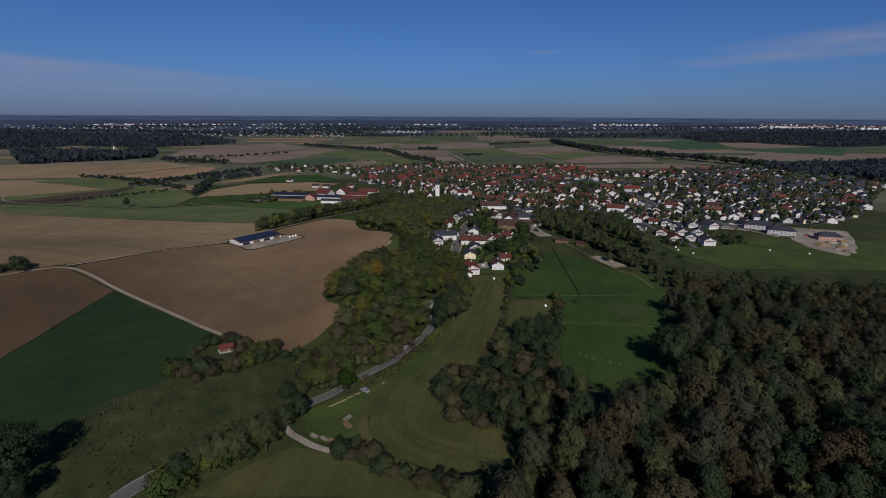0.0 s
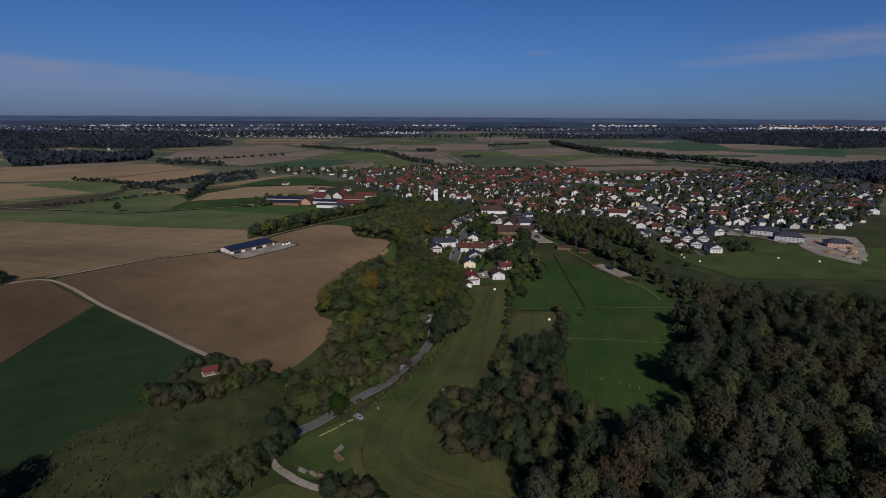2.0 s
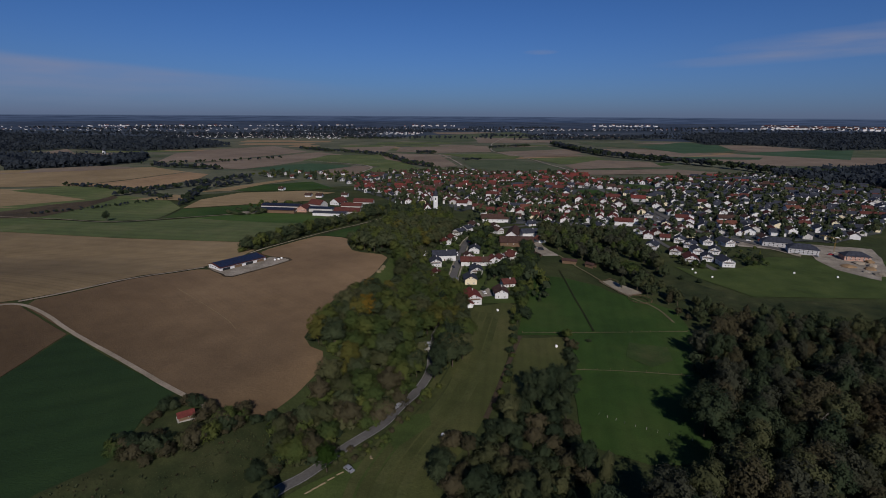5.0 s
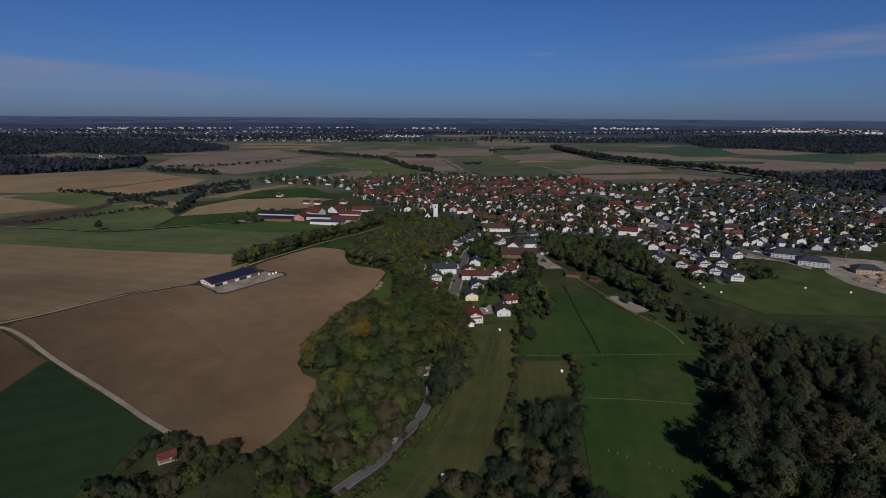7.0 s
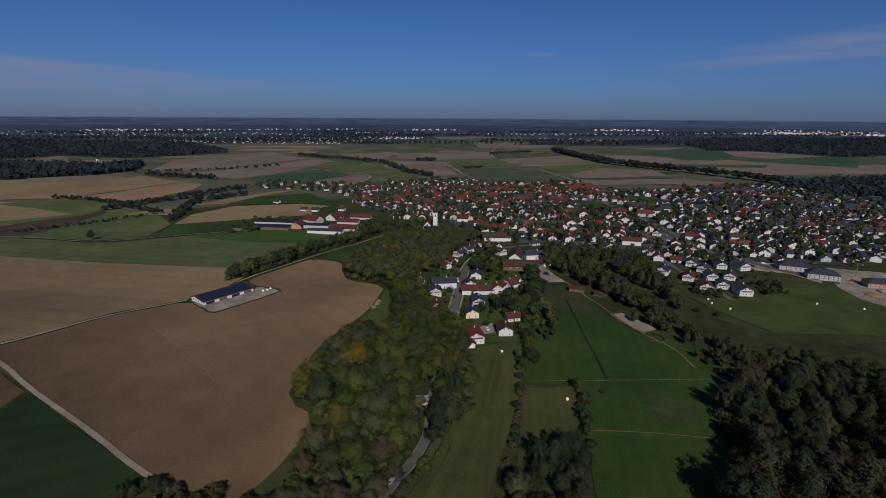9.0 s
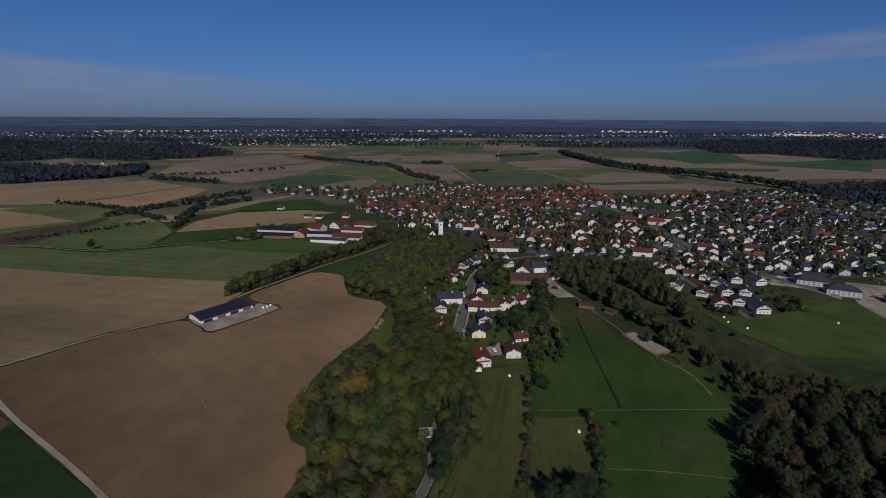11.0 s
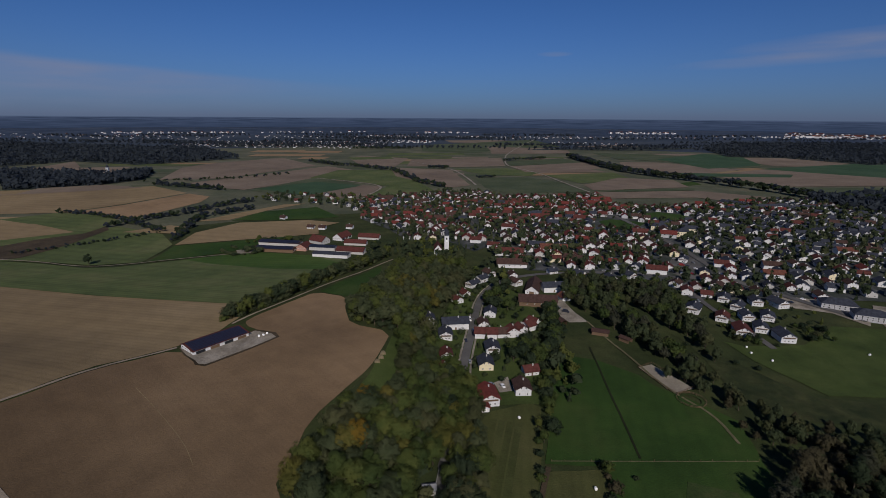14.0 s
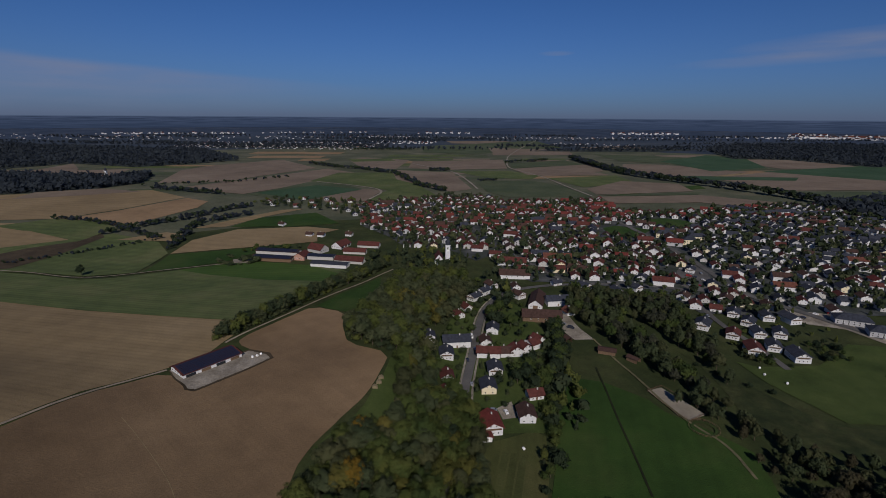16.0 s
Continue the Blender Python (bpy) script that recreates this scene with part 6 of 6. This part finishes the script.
more = []
for line, apart, side, high, seed in (
        ([(457, 2099), (472, 1770), (495, 1562), (573, 1404), (649, 1279), (697, 1152), (720, 1060), (800, 1010)], 9, 12, (14, 22), 40), ([(-630, 865), (-560, 850), (-500, 820), (-400, 752)], 9, 6, (5, 9), 41),
        ([(-486, 776), (-464, 831), (-427, 874), (-402, 960), (-366, 995)], 9, 8, (6, 12), 42), ([(-362, 713), (-384, 802), (-391, 857), (-339, 926)], 10, 8, (6, 12), 43),
        ([(-668, 1192), (-578, 1156), (-477, 1124)], 12, 8, (8, 14), 44), ([(-499, 1815), (-369, 1675), (-292, 1647), (-173, 1534), (-119, 1384), (-82, 1281), (-20, 1196)], 11, 9, (8, 14), 45),
        ([(-78, 1618), (-20, 1625)], 8, 8, (10, 14), 46), ([(-478, 2496), (-211, 2532)], 14, 14, (10, 15), 47), ([(-500, 630), (-440, 700), (-400, 750)], 12, 5, (3, 6), 48),
        ([(-720, 1250), (-560, 1300), (-440, 1440)], 30, 8, (7, 11), 49), ([(60, 1380), (110, 1400)], 8, 5, (7, 10), 50), ([(180, 1900), (350, 2020)], 14, 14, (10, 14), 51)):
    for x, y in along(line, apart * 0.6, side * 0.8, seed) + along(line, apart * 0.7, side * 0.8, seed + 100):
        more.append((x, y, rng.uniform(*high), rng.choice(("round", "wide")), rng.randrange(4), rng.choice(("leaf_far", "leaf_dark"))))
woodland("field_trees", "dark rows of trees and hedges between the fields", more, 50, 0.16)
more = []
for poly, apart, seed in (([(-930, 1093), (-795, 1183), (-755, 1281), (-830, 1451), (-870, 1348), (-1020, 1371), (-1205, 1393)], 10, 60),
                          ([(-1351, 1552), (-1272, 1739), (-1001, 1640), (-890, 1757), (-789, 1916), (-1210, 2436), (-1437, 2369), (-2200, 2462), (-2200, 1800)], 17, 61),
                          ([(1242, 2644), (1113, 2163), (1305, 2120), (1430, 1850), (1995, 2002), (2300, 2600), (1779, 2842), (1546, 2958)], 17, 62),
                          ([(683, 1064), (864, 1121), (1100, 1200), (1000, 1000), (800, 850), (740, 900), (690, 980)], 10, 63),
                          ([(340, 2500), (900, 2500), (1240, 2640), (900, 2720), (400, 2560)], 26, 64), ([(-1200, 2500), (-450, 2620), (-500, 2800), (-1200, 2800)], 28, 65)):
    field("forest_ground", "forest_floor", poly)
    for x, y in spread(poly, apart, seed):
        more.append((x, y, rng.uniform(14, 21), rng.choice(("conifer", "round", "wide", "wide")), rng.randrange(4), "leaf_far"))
bands = random.Random(23)
for k in range(52):  # strips of forest on the far plain
    x, y = bands.uniform(-2600, 2600), bands.uniform(2500, 3700)
    if math.hypot(x, y) > 3900:
        continue
    long, wide = bands.uniform(250, 800), bands.uniform(25, 60)
    for px, py in spread([(x, y), (x + long, y + bands.uniform(-60, 60)), (x + long, y + wide), (x, y + wide)], 23, 200 + k):
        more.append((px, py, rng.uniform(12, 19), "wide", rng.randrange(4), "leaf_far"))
woodland("far_forest", "distant forest covering the plain, its foliage blued by painted haze", more, 11, 0.30)

towns = []
for poly, apart, seed, big in (([(-1400, 2500), (-500, 2500), (-350, 2900), (-700, 3000), (-1400, 2900)], 29, 70, 0.55), ([(-450, 2950), (-150, 2950), (-100, 3100), (-500, 3100)], 32, 71, 0.8),
                               ([(520, 2950), (900, 2850), (1000, 2950), (600, 3080)], 36, 72, 0.55), ([(2150, 3450), (2750, 2950), (2950, 3150), (2350, 3750)], 34, 73, 1.6), ([(1150, 3900), (1600, 3800), (1650, 3950), (1200, 4050)], 42, 77, 1.3), ([(-300, 3900), (100, 3950), (100, 4050), (-300, 4000)], 45, 78, 1.1),
                               ([(-2700, 2700), (-1400, 3000), (-1400, 3350), (-2700, 3100)], 62, 74, 0.6), ([(-1300, 3200), (-500, 3300), (-500, 3500), (-1300, 3400)], 55, 76, 0.6), ([(-600, 3400), (1600, 3400), (1500, 3550), (-600, 3600)], 48, 75, 0.7), ([(-2300, 3250), (-1500, 3600), (-1500, 3720), (-2300, 3400)], 40, 79, 1.0),
                               ([(-1400, 3700), (-700, 3950), (-700, 4050), (-1400, 3800)], 44, 80, 0.9), ([(1700, 3500), (2150, 3300), (2200, 3420), (1750, 3620)], 44, 81, 1.0)):
    for x, y in spread(poly, apart, seed):
        s = big * rng.uniform(0.6, 1.3)
        towns.append((x, y, rng.uniform(-80, 80), 9 * s, 15 * s, 6 * s, rng.choice("rbdddo")))
far_houses("far_towns", "pale houses of distant towns on the plain", towns, "plaster_white")
church(-880, 1330, 0)
house(-915, 1322, 20, "x", "r")
# ---- small things ----
def hut(x, y, turn):
    """The small field hut with its red roof."""
    ob = new("field_hut")
    tagged(ob, "small wooden field hut with a red roof among bushes", "hut")
    part("wall", mesh("wall", *gable_walls(5.2, 7.5, 2.6, 1.5), "timber"), ob)
    part("roof", mesh("roof", *gable_roof(5.2, 7.5, 2.6, 1.5, 0.7, 0.16), "tiles_bright"), ob)
    part("base", box_mesh("base", [(-3.4, 3.4, -4.6, 4.4, -0.6, 0.12)], "concrete"), ob, "pale concrete base slab")
    part("door", box_mesh("door", [(-0.5, 0.5, -3.82, -3.72, 0.1, 2.1)], "bark"), ob)
    windows(ob, [(2.6, 1.2, 1.5, 90), (-1.6, -3.75, 1.5, 0)], 0.9, 0.9)
    ob.matrix_basis = pose(x, y, terrain(x, y) + 0.35, 0, 0, turn) @ Matrix.Scale(0.70, 4)


hut(-97, 201, -55)


def pump_house(x, y, turn):
    ob = new("pump_house")
    tagged(ob, "small grey rendered building with a gable roof by the road", "building")
    part("wall", mesh("wall", *gable_walls(5.0, 6.4, 2.2, 1.5), "plaster_grey"), ob)
    part("roof", mesh("roof", *gable_roof(5.0, 6.4, 2.2, 1.5, 0.6, 0.15), "asphalt_felt"), ob)
    part("door", box_mesh("door", [(-0.5, 0.5, -3.28, -3.18, 0, 2.0)], "green_paint"), ob)
    windows(ob, [(-2.5, 1.2, 1.3, -90), (-2.5, -1.2, 1.3, -90)], 1.1, 0.8)
    ob.matrix_basis = pose(x, y, terrain(x, y) + 0.35, 0, 0, turn) @ Matrix.Scale(0.85, 4)


pump_house(-9, 281, 98)
yard("paved_forecourt", "asphalt", [(-5, 276), (1, 276), (1, 290), (-4, 289)])


def cabinet(x, y):
    ob = new("switch_cabinet")
    tagged(ob, "white electrical cabinet on a concrete foot", "cabinet")
    part("body", box_mesh("body", [(-0.9, 0.9, -0.5, 0.5, 0.2, 1.9)], "frame_white"), ob)
    part("foot", box_mesh("foot", [(-1.0, 1.0, -0.6, 0.6, -0.3, 0.2)], "concrete"), ob)
    ob.matrix_basis = pose(x, y, terrain(x, y) + 0.5)


cabinet(-2, 287)


def bale(x, y, turn):
    """A round silage bale in white wrap, lying on its side."""
    prof = [(0.05, -0.64), (0.58, -0.66), (0.72, -0.56), (0.76, -0.2), (0.76, 0.2), (0.72, 0.56), (0.58, 0.66), (0.05, 0.64)]
    if "bale" not in MESHES:
        MESHES["bale"] = round_mesh("bale", prof, 16, "wrap_white")
    ob = tagged(new("round_bale", MESHES["bale"]), "round bale wrapped in white film on the meadow", "bale", "wrapped bales")
    ob.matrix_basis = pose(x, y, terrain(x, y) + 1.0, 90, 0, turn)


MESHES = {}
for k, (x, y) in enumerate(((37, 338), (210, 429), (208, 420), (216, 409), (64, 286), (1, 207), (7, 206), (289, 420), (317, 410), (-130, 405), (-127.5, 406.5), (-126, 409))):
    bale(x, y, 25 + 40 * k)


def stack(x, y, turn, logs, mat, label, long=4.0, r=0.22):
    """Logs or poles piled up."""
    ob = new("log_pile")
    tagged(ob, label, "log pile", "stored timber")
    rng = random.Random(int(x * 3 + y))
    key = ("log", long, r, mat)
    if key not in MESHES:
        MESHES[key] = round_mesh("log", [(r, -long / 2), (r * 0.92, long / 2)], 8, mat)
    left, level, row = logs, 0, max(2, int(logs**0.5 * 1.6))
    while left > 0 and row > 0:
        for k in range(min(row, left)):
            part("log", MESHES[key], ob, m=pose((k - (row - 1) / 2) * r * 2.05 + rng.uniform(-0.05, 0.05), rng.uniform(-0.3, 0.3), r + level * r * 1.75, 90, 0, rng.uniform(-3, 3)))
        left, level, row = left - row, level + 1, row - 1
    ob.matrix_basis = pose(x, y, terrain(x, y) + 0.33, 0, 0, turn) @ Matrix.Scale(0.78, 4)


stack(-37, 168, -30, 16, "weathered", "pile of grey weathered poles in the grass", 5, 0.2)
stack(-36, 163.5, 40, 18, "timber", "pile of brown boards and logs in the grass", 5, 0.25)
stack(-47, 157, 60, 12, "weathered", "low pile of pale timber beside the path", 4, 0.22)
stack(-43, 155.5, 55, 10, "weathered", "low pile of pale poles beside the path", 4, 0.2)
stack(-39.5, 154, 60, 14, "timber", "low pile of brown timber beside the path", 4, 0.22)
for x, y in ((-45, 176.5), (-43, 178.5), (-41, 180.3), (-38.5, 183), (-36, 185.5)):
    stack(x, y, 130, 3, "straw", "long pile of pale sawn timber by the road", 3.4, 0.16)
for x, y in ((-42, 376), (-42.5, 371), (-44, 366)):
    stack(x, y, 10, 22, "straw", "stack of pale firewood on the field edge", 3.2, 0.3)
for x, y in ((-98, 211), (-93.5, 208.5)):
    stack(x, y, -60, 14, "weathered", "grey pile of pallets and boards beside the track", 3, 0.22)


def car(x, y, turn, mat, van=False):
    key = ("car", mat, van)
    if key in MESHES:
        return copy_thing(MESHES[key], pose(x, y, terrain(x, y) + 0.6, 0, 0, turn))
    kind = "van" if van else "car"
    ob = MESHES[key] = new(kind)
    colour = {"car_white": "white", "car_silver": "silver", "car_dark": "dark blue", "car_red": "red"}[mat]
    tagged(ob, f"parked {colour} {'delivery van' if van else 'passenger car'} on the paving", kind, "parked vehicles")
    long, high = (5.4, 2.3) if van else (4.3, 1.45)
    a, b = 0.88, long / 2
    hood = 0.95 if not van else 1.2
    prof = [(-b, 0.3), (-b, hood), (-b + 0.9, hood + 0.1), (-b + 1.5, high), (b - 0.9 if not van else b - 0.1, high), (b - 0.1, hood + 0.1), (b, hood - 0.1), (b, 0.3)]
    n = len(prof)
    v = [(-a, y0, z0) for y0, z0 in prof] + [(a, y0, z0) for y0, z0 in prof]
    f = [tuple(range(n)), tuple(range(2 * n - 1, n - 1, -1))] + [(k, n + k, n + (k + 1) % n, (k + 1) % n) for k in range(n)]
    part("body", mesh("body", v, f, mat), ob)
    for s in (-1, 1):
        part("side_window", box_mesh("side_window", [(s * a - 0.02, s * a + 0.02, -b + 1.6, b - 1.1, hood + 0.12, high - 0.12)], "glass"), ob)
        for y0 in (-b + 0.85, b - 0.85):
            part("wheel", round_mesh("wheel", [(0.32, -0.12), (0.32, 0.12)], 12, "rubber"), ob, m=pose(s * (a - 0.1), y0, 0.32, 0, 90, 0))
    part("windscreen", mesh("windscreen", [(-0.75, -b + 0.93, hood + 0.16), (0.75, -b + 0.93, hood + 0.16), (0.7, -b + 1.46, high - 0.04), (-0.7, -b + 1.46, high - 0.04)], [(0, 1, 2, 3)], "glass"), ob)
    ob.matrix_basis = pose(x, y, terrain(x, y) + 0.6, 0, 0, turn)
    return ob


for k, (x, y, turn) in enumerate(((257, 645, 60), (258, 637, 60), (258, 628, 60), (253, 631, 60), (255, 655, 60), (262, 618, 30), (268, 610, 30), (262, 600, 30), (250, 600, 30), (16, 449, 10), (14, 470, 8), (306, 545, 70),
                                  (319, 541, 70), (296, 550, 60), (24, 372, 80), (31, 370, 20), (91, 498, 30), (95, 490, 60), (330, 530, 75), (60, 600, 60), (275, 560, 40))):
    car(x, y, turn, ("car_white", "car_silver", "car_dark", "car_red", "car_silver")[k % 5], k % 7 == 3)
for k, (x, y, turn) in enumerate(((268, 700, 0), (276, 720, 0), (262, 672, 10), (240, 600, 60), (246, 604, 60), (252, 612, 60), (270, 640, 0), (280, 600, 20), (224, 545, 0), (219, 520, 0), (226, 488, 10),
                                  (104, 640, 20), (72, 706, 40), (50, 758, 10), (120, 600, 85), (160, 606, 88), (28, 515, 20), (10, 432, 10), (12, 400, 5), (316, 528, 60), (300, 520, 40), (344, 470, 20), (362, 476, 60))):
    car(x, y, turn, ("car_silver", "car_white", "car_dark", "car_silver", "car_red", "car_dark")[k % 6])
car(-33, 187, 50, "car_silver")
car(-19, 227, -30, "car_silver")
stack(-26, 194, 20, 6, "straw", "small heap of pale cut wood in the grass", 1.6, 0.2)
for k, (x, y, turn) in enumerate(((-150, 392, -40), (-144.5, 399, -38), (-141, 404, -40))):
    car(x, y, turn, ("car_dark", "car_silver", "car_dark")[k], k == 1)


def fence(line, apart, high, mat, label, rails=0, name="fence"):
    """Posts along a line, with rails where there are any."""
    ob = new(name)
    tagged(ob, label, "fence")
    x0, y0 = line[0]
    z0 = terrain(x0, y0)
    key = ("post", high, mat)
    if key not in MESHES:
        MESHES[key] = box_mesh("post", [(-0.05, 0.05, -0.05, 0.05, -0.4, high)], mat)
    for a, b in zip(line, line[1:]):
        n = max(1, round(math.dist(a, b) / apart))
        for k in range(n + 1):
            x, y = a[0] + (b[0] - a[0]) * k / n, a[1] + (b[1] - a[1]) * k / n
            part("post", MESHES[key], ob, m=pose(x - x0, y - y0, terrain(x, y) - z0, 0, 0, 20))
        for r in range(rails):
            z = high * (0.92 - 0.45 * r)
            u = math.atan2(b[1] - a[1], b[0] - a[0])
            m = box_mesh("rail", [(0, math.dist(a, b), -0.04, 0.04, z - 0.06, z + 0.06)], mat)
            tilt = math.degrees(math.atan2(terrain(*b) - terrain(*a), math.dist(a, b)))
            part("rail", m, ob, m=pose(a[0] - x0, a[1] - y0, terrain(*a) - z0, 0, -tilt, math.degrees(u)))
    ob.matrix_basis = pose(x0, y0, z0 + 0.3)


fence([(68, 222), (77, 216), (92, 208), (100, 205)], 4.2, 1.2, "concrete", "line of pale electric fence posts across the pasture")
fence([(48, 304), (86, 305), (119, 306), (147, 307)], 6, 1.3, "timber", "weathered wooden pasture fence with thin posts")
fence([(66, 261), (92, 260), (125, 255)], 6, 1.3, "timber", "weathered wooden pasture fence along dry grass")
fence([(122, 397), (133, 403), (148, 374), (135, 366), (130, 371), (122, 397)], 3.5, 1.3, "timber", "wooden rail fence round the riding arena", 2)
pen = [(139 + 8 * math.cos(k * math.pi / 8), 359 + 8 * math.sin(k * math.pi / 8)) for k in range(17)]
fence(pen, 3.2, 1.4, "timber", "round wooden training pen beside the arena", 2, "round_pen")
lane("sand_track", 1.4, "worn", [(139 + 6.2 * math.cos(k * math.pi / 6), 359 + 6.2 * math.sin(k * math.pi / 6)) for k in range(13)])


def shelter(x, y, turn, w, l, roof="tiles_brown"):
    ob = new("field_shelter")
    tagged(ob, "open wooden shelter with a low brown roof in the paddock", "shelter")
    part("wall", box_mesh("wall", [(-w / 2, w / 2, l / 2 - 0.2, l / 2, -0.5, 2.6), (-w / 2, -w / 2 + 0.2, -l / 2, l / 2 - 0.2, -0.5, 2.6), (w / 2 - 0.2, w / 2, -l / 2, l / 2 - 0.2, -0.5, 2.6)], "timber"), ob)
    part("roof", mesh("roof", *gable_roof(w, l, 2.6, 1.0, 0.6, 0.15), roof), ob)
    ob.matrix_basis = pose(x, y, terrain(x, y) + 0.35, 0, 0, turn)


shelter(112, 449, 70, 7, 12)
shelter(87, 468, 20, 5, 7)
shelter(127, 437, 40, 5, 8)


def crane(x, y, turn):
    """The yellow tower crane on the building site."""
    ob = new("tower_crane")
    tagged(ob, "yellow tower crane on the building site", "crane")
    mast = [(-0.6, -0.45, -0.6, -0.45), (0.45, 0.6, -0.6, -0.45), (0.45, 0.6, 0.45, 0.6), (-0.6, -0.45, 0.45, 0.6)]
    for a, b, c, d in mast:
        part("mast_leg", box_mesh("mast_leg", [(a, b, c, d, 0, 22)], "yellow_paint"), ob)
    for k in range(14):
        part("mast_brace", box_mesh("mast_brace", [(-0.6, 0.6, -0.6, 0.6, 1.5 * k + 0.6, 1.5 * k + 0.72)], "yellow_paint"), ob)
    part("jib", box_mesh("jib", [(-0.4, 0.4, -24, 7, 22, 22.15), (-0.08, 0.08, -24, 7, 22.15, 23.1)], "yellow_paint"), ob)
    part("counterweight", box_mesh("counterweight", [(-0.7, 0.7, 5, 6.8, 20.4, 22)], "concrete"), ob)
    part("base", box_mesh("base", [(-2.5, 2.5, -2.5, 2.5, -0.5, 0.5)], "concrete"), ob)
    ob.matrix_basis = pose(x, y, terrain(x, y) + 0.5, 0, 0, turn) @ Matrix.Scale(0.6, 4)


crane(372, 486, 200)


def rubble(x, y, r, h, mat, label):
    rng = random.Random(int(x + y))
    v, f = BALLS[2]
    pts = [(p[0] * r * rng.uniform(0.75, 1.1), p[1] * r * rng.uniform(0.75, 1.1), max(-0.3, p[2]) * h * rng.uniform(0.7, 1.15)) for p in v]
    ob = tagged(new("rubble_mound", mesh("rubble_mound", pts, f, mat)), label, "heap", "heaps on the building site")
    ob.matrix_basis = pose(x, y, terrain(x, y) + 0.5)


for k, (x, y) in enumerate(((352, 425), (362, 432), (370, 440), (358, 418), (378, 452), (366, 450), (384, 462), (350, 440))):
    rubble(x, y, 3 + (k * 1.7) % 3, 1.4 + (k * 0.7) % 1.5, ("pale", "soil", "gravel")[k % 3], ("heap of grey rubble on the building site", "heap of brown earth on the building site", "heap of pale gravel on the building site")[k % 3])

# tufts of tall grass and weeds on the rough slope
rng = random.Random(77)
rows = []
for x, y in spread([(-142, 128), (-129, 150), (-123, 162), (-111, 174), (-100, 171), (-88, 176), (-76, 203), (-66, 205), (-62, 181), (-66, 170), (-82, 154), (-88, 138), (-100, 120), (-127, 110)], 0.95, 90,
                   lambda x, y: clear_of_lanes(x, y, 0.6)):
    if noise.noise((x * 0.12, y * 0.12, 3.0)) > -0.45:
        rows.append((x, y, rng.uniform(0.10, 0.30) if rng.random() < 0.80 else rng.uniform(0.4, 0.95), rng.choice((0, 2, 1, 2))))
tufts("scrub", "tufted tall grass and weeds on the rough slope", rows, ["leaf_olive", "leaf_brown", "leaf_garden"])

for x, y, h in ((88, 168, 15), (110, 150, 17), (128, 172, 16), (140, 190, 18), (70, 150, 14), (118, 128, 15), (160, 215, 17), (96, 140, 14), (132, 225, 16), (150, 160, 19), (104, 176, 18), (124, 196, 17), (84, 150, 17), (146, 205, 18), (170, 180, 18), (116, 160, 19)):
    bare_tree(x, y, h)
